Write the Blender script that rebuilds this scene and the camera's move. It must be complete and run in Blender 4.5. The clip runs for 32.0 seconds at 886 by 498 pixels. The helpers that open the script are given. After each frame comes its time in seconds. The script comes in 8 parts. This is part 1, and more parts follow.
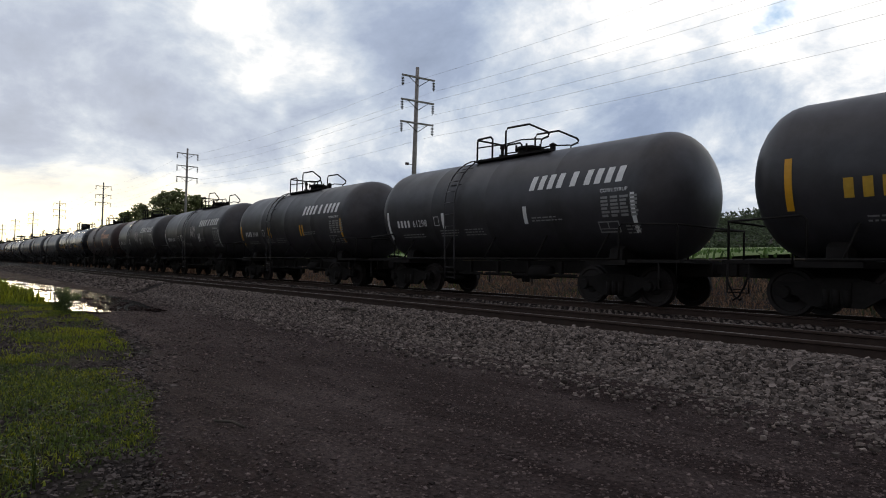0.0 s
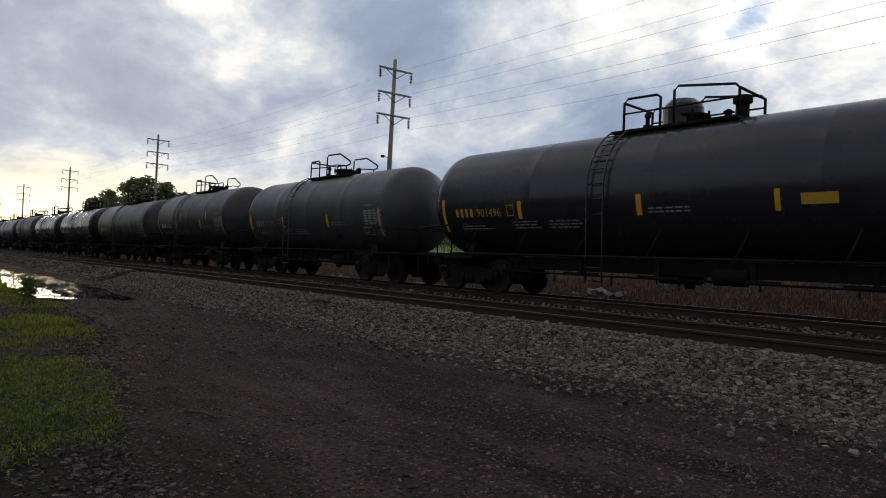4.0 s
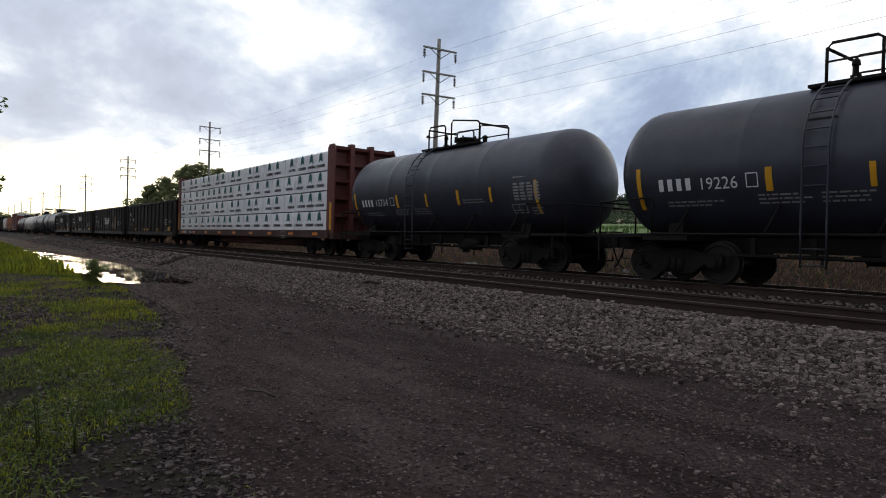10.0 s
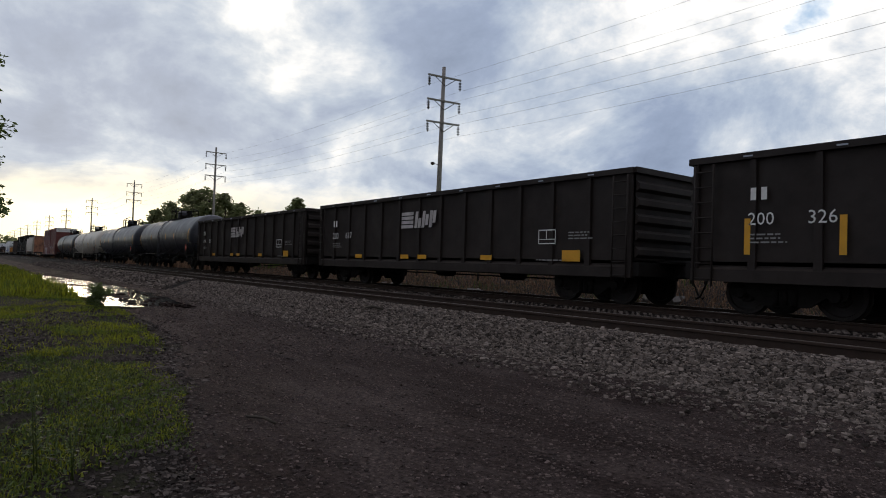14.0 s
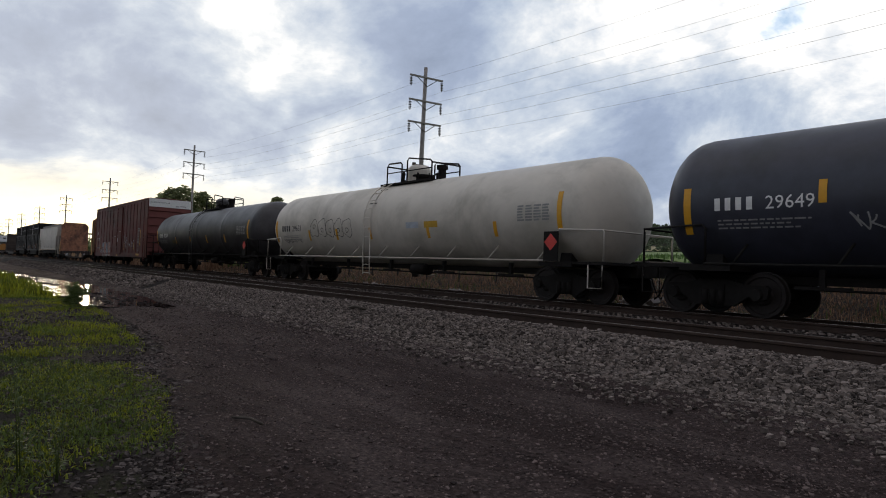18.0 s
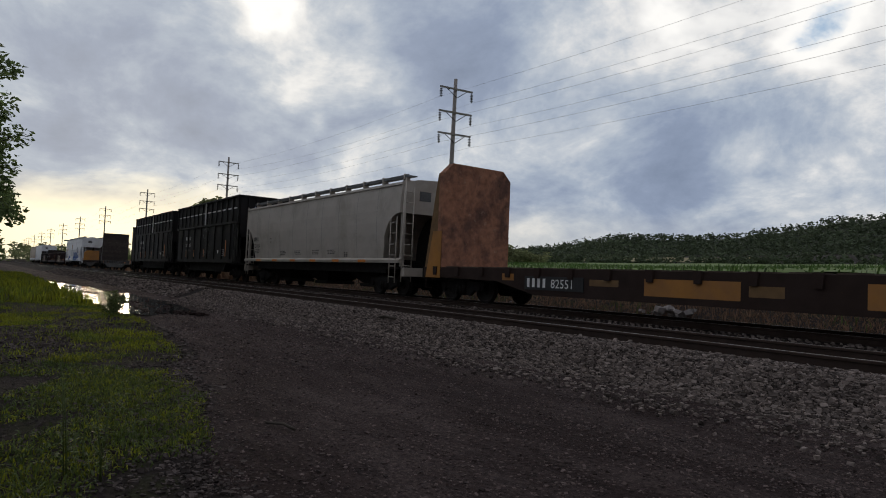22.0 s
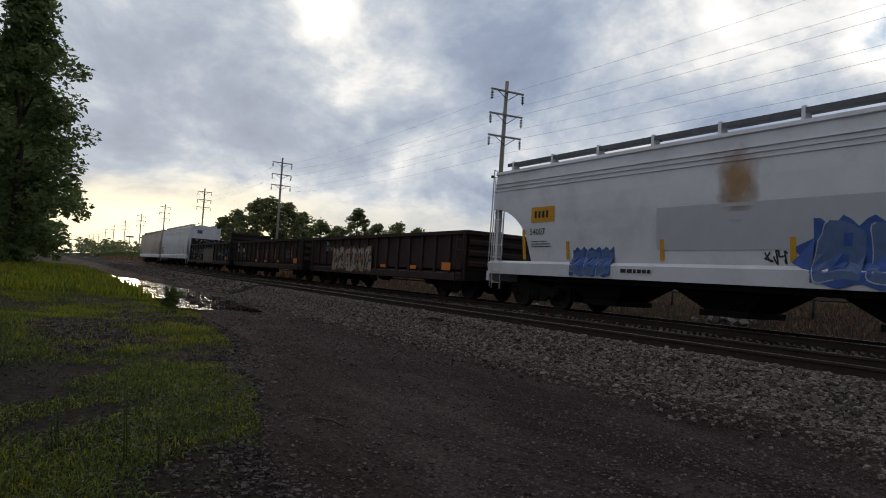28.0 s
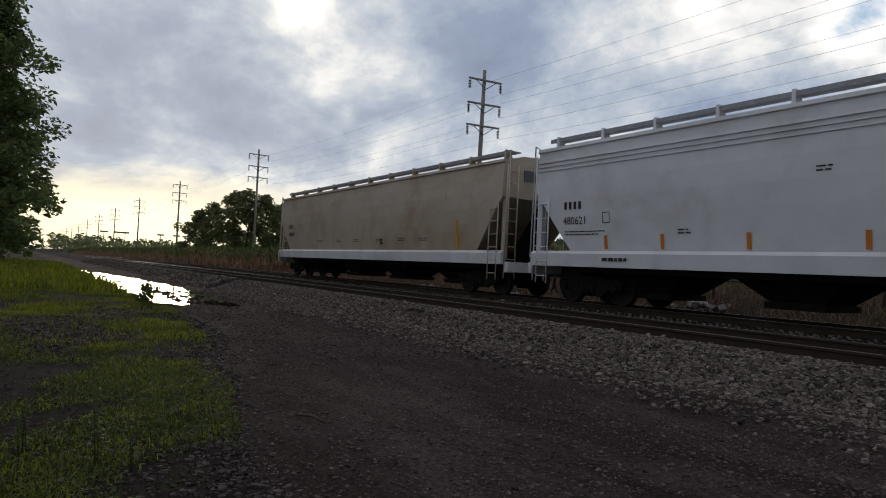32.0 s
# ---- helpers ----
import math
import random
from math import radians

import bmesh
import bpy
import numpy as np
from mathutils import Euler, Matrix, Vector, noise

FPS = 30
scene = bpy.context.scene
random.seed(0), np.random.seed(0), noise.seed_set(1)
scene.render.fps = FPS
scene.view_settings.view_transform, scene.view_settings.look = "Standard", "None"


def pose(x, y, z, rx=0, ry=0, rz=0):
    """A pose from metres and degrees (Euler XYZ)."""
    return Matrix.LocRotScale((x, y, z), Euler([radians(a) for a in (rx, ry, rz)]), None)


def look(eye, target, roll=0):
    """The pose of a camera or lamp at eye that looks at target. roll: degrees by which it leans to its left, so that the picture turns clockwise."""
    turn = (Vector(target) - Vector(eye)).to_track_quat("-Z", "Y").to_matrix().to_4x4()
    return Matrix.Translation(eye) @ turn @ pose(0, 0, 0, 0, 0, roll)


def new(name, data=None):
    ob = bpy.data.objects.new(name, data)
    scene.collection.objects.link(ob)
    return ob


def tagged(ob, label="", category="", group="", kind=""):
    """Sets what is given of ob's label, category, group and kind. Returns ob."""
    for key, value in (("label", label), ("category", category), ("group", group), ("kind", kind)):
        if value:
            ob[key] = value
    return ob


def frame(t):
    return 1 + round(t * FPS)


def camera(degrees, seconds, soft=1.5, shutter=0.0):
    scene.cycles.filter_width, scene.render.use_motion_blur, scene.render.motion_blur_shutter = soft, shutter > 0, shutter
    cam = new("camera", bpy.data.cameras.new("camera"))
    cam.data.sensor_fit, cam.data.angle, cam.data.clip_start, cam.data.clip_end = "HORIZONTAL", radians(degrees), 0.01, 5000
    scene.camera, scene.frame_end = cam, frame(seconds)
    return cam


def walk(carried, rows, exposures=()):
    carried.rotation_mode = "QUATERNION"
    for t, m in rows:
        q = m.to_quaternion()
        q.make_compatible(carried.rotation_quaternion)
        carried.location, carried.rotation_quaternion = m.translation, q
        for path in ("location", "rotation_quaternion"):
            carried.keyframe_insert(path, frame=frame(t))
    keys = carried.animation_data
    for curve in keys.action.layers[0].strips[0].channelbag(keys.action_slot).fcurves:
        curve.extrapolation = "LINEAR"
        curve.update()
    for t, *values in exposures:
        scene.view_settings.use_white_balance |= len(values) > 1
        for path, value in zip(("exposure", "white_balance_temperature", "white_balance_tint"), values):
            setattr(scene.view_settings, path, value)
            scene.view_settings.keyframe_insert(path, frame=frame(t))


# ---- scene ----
# The eye: seconds, place, yaw to the left of +y, tilt up, roll.
EYE_ROWS = [
    (0, 0.024, 0.086, 1.313, 51.18, 1.73, 1.33),
    (0.5, 0.055, 0.029, 1.309, 51.80, 2.29, 1.25),
    (1, -0.016, 0.068, 1.314, 52.13, 1.68, 1.75),
    (1.5, -0.067, 0.098, 1.306, 46.74, 2.39, 2.56),
    (2, 0.032, 0.055, 1.307, 45.86, 2.59, 2.29),
    (2.5, 0.043, 0.037, 1.304, 46.89, 2.33, 2.48),
    (3, 0.010, 0.048, 1.303, 48.02, 1.71, 2.58),
    (3.5, -0.003, 0.063, 1.307, 48.39, 1.24, 2.65),
    (5.5, -0.001, 0.055, 1.295, 50.10, 1.92, 1.98),
    (6, -0.009, 0.049, 1.292, 50.08, 1.45, 2.00),
    (6.5, 0.029, 0.031, 1.299, 50.22, 0.95, 1.66),
    (7, 0.007, 0.046, 1.299, 51.78, 0.26, 1.41),
    (7.5, -0.029, 0.050, 1.304, 52.27, -0.50, 2.51),
    (8, -0.002, 0.043, 1.299, 52.33, -0.80, 1.74),
    (8.5, -0.027, 0.067, 1.300, 52.66, -1.30, 1.48),
    (9, -0.019, 0.056, 1.294, 52.38, -0.61, 1.97),
    (9.5, -0.028, 0.053, 1.294, 52.87, -0.61, 1.65),
    (10, -0.024, 0.046, 1.300, 52.92, -0.61, 1.62),
    (10.5, -0.033, 0.063, 1.305, 52.23, -0.52, 2.47),
    (11, -0.006, 0.046, 1.304, 52.73, -0.05, 3.01),
    (11.5, -0.052, 0.058, 1.305, 53.11, 0.14, 2.45),
    (12, -0.005, 0.035, 1.311, 52.66, -0.59, 2.44),
    (12.5, -0.040, 0.057, 1.301, 53.05, -0.75, 1.82),
    (13, -0.068, 0.069, 1.305, 53.05, -0.43, 2.36),
    (13.5, -0.043, 0.064, 1.302, 53.11, 1.10, 1.86),
    (14, -0.041, 0.054, 1.301, 53.31, 1.67, 1.98),
    (14.5, -0.043, 0.042, 1.297, 53.64, 0.89, 2.13),
    (16.5, -0.111, 0.006, 1.292, 52.50, 0.17, 1.39),
    (17, -0.052, 0.010, 1.295, 51.21, 1.40, 2.20),
    (17.5, 0.005, 0.005, 1.296, 52.32, 1.37, 2.23),
    (18, -0.064, -0.007, 1.302, 51.54, 1.77, 2.25),
    (18.5, 0.027, -0.034, 1.306, 50.45, 2.18, 1.48),
    (19, 0.033, -0.044, 1.305, 50.76, 2.83, 1.88),
    (19.5, 0.032, -0.048, 1.302, 51.53, 3.38, 1.99),
    (20, 0.023, -0.056, 1.294, 51.52, 3.26, 2.19),
    (20.5, 0.025, -0.053, 1.300, 51.55, 3.35, 2.04),
    (21, 0.039, -0.070, 1.301, 51.87, 3.36, 2.27),
    (21.5, 0.049, -0.090, 1.303, 52.95, 3.18, 2.71),
    (22, -0.002, -0.053, 1.294, 54.20, 2.60, 2.48),
    (22.5, 0.004, -0.065, 1.291, 54.76, 3.20, 2.38),
    (23, -0.024, -0.056, 1.292, 54.64, 2.98, 2.19),
    (23.5, 0.006, -0.065, 1.298, 54.61, 2.97, 2.58),
    (24, 0.038, -0.071, 1.300, 55.48, 3.03, 2.23),
    (24.5, 0.018, -0.065, 1.304, 55.96, 3.11, 2.31),
    (25, 0.034, -0.068, 1.304, 56.43, 3.28, 2.06),
    (25.5, 0.027, -0.065, 1.301, 57.77, 3.85, 1.93),
    (27.5, -0.011, -0.068, 1.286, 59.04, 3.01, 3.57),
    (28, -0.004, -0.069, 1.287, 58.46, 2.56, 3.75),
    (28.5, 0.020, -0.080, 1.287, 58.43, 2.01, 3.47),
    (29, 0.046, -0.086, 1.298, 59.10, 1.63, 3.39),
    (29.5, 0.032, -0.076, 1.297, 59.57, 2.07, 3.52),
    (30, 0.017, -0.073, 1.292, 59.14, 2.37, 3.52),
    (30.5, 0.027, -0.075, 1.293, 58.71, 2.17, 3.26),
    (31, 0.006, -0.070, 1.292, 58.34, 1.93, 3.38),
    (31.5, -0.035, -0.046, 1.280, 57.74, 1.87, 3.07),
    (32, -0.107, -0.017, 1.291, 56.61, 1.81, 2.88),
]
cam = camera(69.0, 32.0, soft=1.0, shutter=0.0)


def eye_pose(x, y, z, yaw, pitch, roll):
    return pose(x, y, z) @ pose(0, 0, 0, 0, 0, yaw) @ pose(0, 0, 0, 90 + pitch) @ pose(0, 0, 0, 0, 0, roll)


walk(cam, [(t, eye_pose(*r)) for t, *r in EYE_ROWS], exposures=[(0, 0.12), (1, -0.10), (3, -0.10), (6, -0.02), (7, 0.0), (8, 0.1), (9, 0.36), (10, 0.36), (11, 0.46), (12, 0.38), (13, 0.42), (14, 0.0), (17, 0.10), (18, 0.10), (19, -0.12), (20, -0.10), (21, -0.06), (22, -0.30), (23, -0.28), (24, -0.02), (25, 0.06), (28, -0.18), (32, -0.18)])

# ---- light: a low sun behind broken cloud, beyond the track's far end ----
SUN_AZ, SUN_EL = radians(7.5), radians(4.0)     # azimuth from -x towards +y
SUN_DIR = Vector((-math.cos(SUN_AZ) * math.cos(SUN_EL), math.sin(SUN_AZ) * math.cos(SUN_EL), math.sin(SUN_EL)))

world = bpy.data.worlds.new("evening_sky")
scene.world = world
world.use_nodes = True
wn, wl = world.node_tree.nodes, world.node_tree.links
wn.clear()


def wmath(op, a, b=None, c=None, clamp=False):
    n = wn.new("ShaderNodeMath")
    n.operation, n.use_clamp = op, clamp
    for i, v in enumerate((a, b, c)):
        if v is None:
            continue
        if isinstance(v, (int, float)):
            n.inputs[i].default_value = v
        else:
            wl.new(v, n.inputs[i])
    return n.outputs[0]


def wmix(fac, a, b, blend="MIX"):
    n = wn.new("ShaderNodeMix")
    n.data_type, n.blend_type = "RGBA", blend
    for sock, v in ((n.inputs[0], fac), (n.inputs[6], a), (n.inputs[7], b)):
        if isinstance(v, (int, float)):
            sock.default_value = v
        elif isinstance(v, tuple):
            sock.default_value = (*v, 1)
        else:
            wl.new(v, sock)
    return n.outputs[2]


def wramp(fac, stops):
    n = wn.new("ShaderNodeValToRGB")
    el = n.color_ramp.elements
    while len(el) < len(stops):
        el.new(0.5)
    for e, (p, c) in zip(el, stops):
        e.position, e.color = p, (*c, 1)
    wl.new(fac, n.inputs[0])
    return n.outputs[0]


coord = wn.new("ShaderNodeTexCoord").outputs["Generated"]
sep = wn.new("ShaderNodeSeparateXYZ")
wl.new(coord, sep.inputs[0])
zup = wmath("MAXIMUM", sep.outputs[2], 0.0)
# a flat cloud deck: divide by the height so that clouds shrink towards the horizon
deck = wmath("ADD", zup, 0.48)
plane = wn.new("ShaderNodeCombineXYZ")
wl.new(wmath("DIVIDE", sep.outputs[0], deck), plane.inputs[0])
wl.new(wmath("DIVIDE", sep.outputs[1], deck), plane.inputs[1])


def cloud_noise(scale, detail, rough, shift, warp=0.0):
    m = wn.new("ShaderNodeMapping")
    m.inputs["Location"].default_value = shift
    wl.new(plane.outputs[0], m.inputs[0])
    n = wn.new("ShaderNodeTexNoise")
    n.inputs["Scale"].default_value, n.inputs["Detail"].default_value = scale, detail
    n.inputs["Roughness"].default_value, n.inputs["Distortion"].default_value = rough, warp
    wl.new(m.outputs[0], n.inputs["Vector"])
    return n.outputs["Fac"]


big = cloud_noise(1.2, 3, 0.5, (1.3, 4.1, 0.0), 0.3)
mid = cloud_noise(2.9, 12, 0.60, (0.4, 5.2, 0.0), 0.35)
fine = cloud_noise(8.0, 10, 0.60, (7.7, 2.9, 0.0), 0.1)


def lobe(az, el, sharp):
    """How near the sky's direction lies to one azimuth (from -x towards +y) and height."""
    n = wn.new("ShaderNodeVectorMath")
    n.operation = "DOT_PRODUCT"
    az, el = radians(az), radians(el)
    n.inputs[1].default_value = (-math.cos(az) * math.cos(el), math.sin(az) * math.cos(el), math.sin(el))
    wl.new(coord, n.inputs[0])
    return wmath("POWER", wmath("MAXIMUM", n.outputs["Value"], 0.0), sharp)


density = wmath("ADD", wmath("MULTIPLY", big, 0.30), wmath("ADD", wmath("MULTIPLY", mid, 0.52), wmath("MULTIPLY", fine, 0.18)))
# where the deck is torn open and where it is thickest: azimuth, height, spread in degrees, amount
for az, el, spread, amount in ((19.4, 21.5, 2.4, -0.15), (3.0, 20.5, 2.2, -0.10), (51.5, 21.0, 3.8, -0.07), (58.5, 17.5, 2.6, -0.07), (60.0, 10.5, 1.4, -0.08), (69.0, 15.5, 3.5, -0.05), (72.0, 24.0, 6.0, -0.08),
                               (64.5, 18.6, 1.3, -0.10), (66.5, 21.0, 1.4, -0.08), (22.0, 14.9, 0.9, -0.07), (24.3, 12.9, 0.6, -0.07), (27.5, 9.5, 0.7, -0.05), (42.0, 12.5, 6.0, -0.035), (46.0, 19.0, 4.0, -0.02), (80.0, 25.0, 9.0, -0.07),
                               (34.5, 19.0, 4.0, 0.06), (12.0, 15.5, 5.0, 0.070), (6.0, 9.8, 3.6, 0.085), (14.0, 9.2, 3.0, 0.05), (24.0, 14.0, 3.2, 0.06), (44.5, 9.5, 2.6, 0.045), (52.5, 9.5, 4.0, 0.02), (67.0, 9.0, 3.5, 0.03), (30.0, 8.0, 5.0, 0.02)):
    density = wmath("MULTIPLY_ADD", lobe(az, el, 1.0 / radians(spread) ** 2), amount, density)
toward = lobe(7.5, 4.0, 1.0)
halo_wide, halo = wmath("POWER", toward, 10.0), wmath("POWER", toward, 75.0)

sky = wn.new("ShaderNodeTexSky")
sky.sky_type, sky.sun_disc = "NISHITA", False
sky.sun_elevation, sky.sun_rotation = SUN_EL, math.atan2(SUN_DIR.x, SUN_DIR.y)
sky.air_density, sky.dust_density = 1.0, 2.0
clear = wmix(1.0, sky.outputs[0], (0.10, 0.10, 0.10), "MULTIPLY")
clear = wmix(1.0, clear, (0.36, 0.50, 0.70), "ADD")
# thick cloud is slate blue, its thin rims are white
cloud = wramp(density, [(0.35, (1.30, 1.28, 1.24)), (0.405, (1.0, 1.0, 1.0)), (0.45, (0.69, 0.745, 0.82)), (0.50, (0.475, 0.555, 0.685)), (0.555, (0.345, 0.42, 0.575)), (0.64, (0.27, 0.335, 0.47))])
cover = wmath("MULTIPLY_ADD", density, 14.0, -3.35, clamp=True)
deck_col = wmix(cover, clear, cloud)
# light through the cloud round the sun
deck_col = wmix(1.0, deck_col, wmix(halo_wide, (0.0, 0.0, 0.0), (0.20, 0.165, 0.10)), "ADD")
# the clear yellow strip under the deck's ragged edge
edge = wmath("ADD", sep.outputs[2], wmath("MULTIPLY", wmath("SUBTRACT", mid, 0.5), 0.11))
strip = wmath("MULTIPLY", wmath("SUBTRACT", 0.118, edge), 20.0, clamp=True)
strip = wmath("MULTIPLY", strip, wmath("MULTIPLY_ADD", wmath("POWER", toward, 3.5), 0.85, 0.15))
final = wmix(strip, deck_col, wmix(halo, wmix(halo_wide, (0.80, 0.80, 0.78), (1.0, 0.93, 0.74)), (1.9, 1.65, 1.1)))
# low in the sky opposite the sunset the deck is thicker and darker
front = wn.new("ShaderNodeVectorMath")
front.operation = "DOT_PRODUCT"
front.inputs[1].default_value = (-0.70, 0.49, 0.52)
wl.new(coord, front.inputs[0])
depth = wn.new("ShaderNodeMapRange")
depth.interpolation_type = "SMOOTHSTEP"
for k, value in enumerate((-0.80, 0.45, 0.50, 1.0)):
    depth.inputs[k + 1].default_value = value
wl.new(front.outputs["Value"], depth.inputs[0])
# overhead and opposite the sunset the deck is a plain warm grey
overhead = wmath("MULTIPLY_ADD", sep.outputs[2], 3.0, -1.4, clamp=True)
opposite = wmath("MULTIPLY_ADD", front.outputs["Value"], -2.5, 0.0, clamp=True)
final = wmix(wmath("MAXIMUM", overhead, opposite), final, wmix(1.0, final, (1.11, 0.985, 0.91), "MULTIPLY"))
bg = wn.new("ShaderNodeBackground")
wl.new(final, bg.inputs[0])
wl.new(wmath("MULTIPLY", depth.outputs[0], 0.95), bg.inputs[1])
wl.new(bg.outputs[0], wn.new("ShaderNodeOutputWorld").inputs[0])

sun = new("sun", bpy.data.lights.new("sun", "SUN"))
sun.data.energy, sun.data.angle, sun.data.color = 0.6, radians(10), (1.0, 0.80, 0.55)
sun.matrix_world = look((-60, 8, 40), Vector((-60, 8, 40)) - SUN_DIR)

# ---- materials ----
MATS = {}


def material(name, colour, rough=0.6, metal=0.0, vary=0.15, scale=6.0, bump=0.0, second=None, second_amount=0.5, second_scale=1.5,
             coat=0.0, per_object=0.0, per_island=0.0, translucent=0.0, ior=1.45, dirt=None, dirt_amount=0.0, stretch=None, gloss=0.5):
    """A surface with grain, larger stains in a second colour, bump and, if asked, a shade of its own for each piece."""
    if name in MATS:
        return MATS[name]
    mat = bpy.data.materials.new(name)
    mat.use_nodes = True
    nt = mat.node_tree
    nd, lk = nt.nodes, nt.links
    bsdf = nd["Principled BSDF"]
    tc = nd.new("ShaderNodeTexCoord")
    src = tc.outputs["Object"]

    def noise_tex(s, detail=6, rough_n=0.6, distort=0.0):
        n = nd.new("ShaderNodeTexNoise")
        n.inputs["Scale"].default_value, n.inputs["Detail"].default_value = s, detail
        n.inputs["Roughness"].default_value, n.inputs["Distortion"].default_value = rough_n, distort
        lk.new(src, n.inputs["Vector"])
        return n.outputs["Fac"]

    def mix(fac, a, b, blend="MIX"):
        n = nd.new("ShaderNodeMix")
        n.data_type, n.blend_type = "RGBA", blend
        for sock, v in ((n.inputs[0], fac), (n.inputs[6], a), (n.inputs[7], b)):
            if isinstance(v, (int, float)):
                sock.default_value = v
            elif isinstance(v, tuple):
                sock.default_value = (*v[:3], 1)
            else:
                lk.new(v, sock)
        return n.outputs[2]

    def ranged(fac, lo, hi, a=0.0, b=1.0):
        n = nd.new("ShaderNodeMapRange")
        for i, v in enumerate((lo, hi, a, b)):
            n.inputs[i + 1].default_value = v
        lk.new(fac, n.inputs[0])
        return n.outputs[0]

    grain = noise_tex(scale)
    col = colour
    if stretch:
        mp = nd.new("ShaderNodeMapping")
        mp.inputs["Scale"].default_value = stretch
        lk.new(tc.outputs["Object"], mp.inputs[0])
        src = mp.outputs[0]
    if second:
        col = mix(ranged(noise_tex(second_scale, 5, 0.65, 0.3), 0.62 - second_amount * 0.35, 0.72 - second_amount * 0.2), col, second)
    if dirt:
        col = mix(ranged(noise_tex(second_scale * 3.7, 8, 0.7), 0.75 - dirt_amount * 0.4, 0.85 - dirt_amount * 0.2), col, dirt)
    src = tc.outputs["Object"]
    shade = ranged(grain, 0.25, 0.75, 1 - vary, 1 + vary)
    if per_object:
        oi = nd.new("ShaderNodeObjectInfo")
        s = ranged(oi.outputs["Random"], 0, 1, 1 - per_object, 1 + per_object)
        m = nd.new("ShaderNodeMath")
        m.operation = "MULTIPLY"
        lk.new(shade, m.inputs[0]), lk.new(s, m.inputs[1])
        shade = m.outputs[0]
    if per_island:
        ge = nd.new("ShaderNodeNewGeometry")
        s = ranged(ge.outputs["Random Per Island"], 0, 1, 1 - per_island, 1 + per_island)
        m = nd.new("ShaderNodeMath")
        m.operation = "MULTIPLY"
        lk.new(shade, m.inputs[0]), lk.new(s, m.inputs[1])
        shade = m.outputs[0]
    comb = nd.new("ShaderNodeCombineColor")
    for i in range(3):
        lk.new(shade, comb.inputs[i])
    lk.new(mix(1.0, col, comb.outputs[0], "MULTIPLY"), bsdf.inputs["Base Color"])
    lk.new(ranged(noise_tex(scale * 0.4, 4), 0.3, 0.7, max(0.02, rough - 0.08), min(1, rough + 0.08)), bsdf.inputs["Roughness"])
    bsdf.inputs["Metallic"].default_value = metal
    bsdf.inputs["Specular IOR Level"].default_value = gloss
    bsdf.inputs["IOR"].default_value = ior
    bsdf.inputs["Coat Weight"].default_value = coat
    if bump:
        b = nd.new("ShaderNodeBump")
        b.inputs["Strength"].default_value, b.inputs["Distance"].default_value = min(1, bump), 0.02
        lk.new(noise_tex(scale * 2.2, 8, 0.7), b.inputs["Height"])
        lk.new(b.outputs[0], bsdf.inputs["Normal"])
    if translucent:
        tr = nd.new("ShaderNodeBsdfTranslucent")
        lk.new(bsdf.inputs["Base Color"].links[0].from_socket, tr.inputs[0])
        ms = nd.new("ShaderNodeMixShader")
        ms.inputs[0].default_value = translucent
        lk.new(bsdf.outputs[0], ms.inputs[1]), lk.new(tr.outputs[0], ms.inputs[2])
        lk.new(ms.outputs[0], nd["Material Output"].inputs[0])
    MATS[name] = mat
    return mat


EARTH = material("weedy_earth", (0.026, 0.021, 0.019), 0.95, vary=0.7, scale=20.0, bump=1.0, second=(0.030, 0.033, 0.014), second_amount=0.35, second_scale=0.9, dirt=(0.040, 0.034, 0.032), dirt_amount=0.35, gloss=0.08)
ROAD = material("dirt_road", (0.031, 0.0212, 0.0198), 0.9, vary=0.85, scale=30.0, bump=1.0, second=(0.066, 0.050, 0.047), second_amount=0.5, second_scale=1.1, dirt=(0.014, 0.0104, 0.0102), dirt_amount=0.5, stretch=(0.28, 1.0, 1.0), gloss=0.08)
# near-black, so the shade in the gaps between stones is in its colour
GRAVEL_BED = material("ballast_gap_shade", (0.022, 0.0175, 0.016), 0.9, vary=0.7, scale=22.0, bump=1.0, second=(0.018, 0.015, 0.014), second_amount=0.4, second_scale=1.2, gloss=0.08)
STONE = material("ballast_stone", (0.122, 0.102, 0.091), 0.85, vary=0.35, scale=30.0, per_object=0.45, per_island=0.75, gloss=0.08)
STEEL = material("rail_steel", (0.036, 0.021, 0.0145), 0.8, metal=0.1, vary=0.3, scale=8.0, bump=0.2)
RAIL_TOP = material("polished_rail_top", (0.17, 0.145, 0.13), 0.42, metal=1.0, vary=0.15, scale=4.0)
TIE = material("creosoted_tie", (0.035, 0.028, 0.023), 0.9, vary=0.4, scale=10.0, bump=0.6, per_object=0.3, gloss=0.08)
WATER = material("puddle_water", (0.02, 0.02, 0.018), 0.04, vary=0.1, ior=1.33)
FIELD = material("crop_field", (0.11, 0.17, 0.04), 0.9, vary=0.25, scale=1.2, bump=0.6, second=(0.13, 0.18, 0.05), second_scale=0.05)
STUBBLE = material("dry_stubble", (0.22, 0.19, 0.09), 0.95, vary=0.2, scale=1.0)
POLE_WOOD = material("weathered_pole", (0.27, 0.25, 0.235), 0.85, vary=0.3, scale=5.0, bump=0.4)
ARM_WOOD = material("weathered_crossarm", (0.27, 0.25, 0.235), 0.85, vary=0.25, scale=6.0, bump=0.3)
CERAMIC = material("dark_insulator", (0.06, 0.05, 0.05), 0.35, vary=0.1)
WIRE = material("aluminium_wire", (0.38, 0.38, 0.39), 0.5, metal=0.5, vary=0.05)
BARK = material("tree_bark", (0.06, 0.05, 0.04), 0.95, vary=0.35, scale=7.0, bump=0.7)
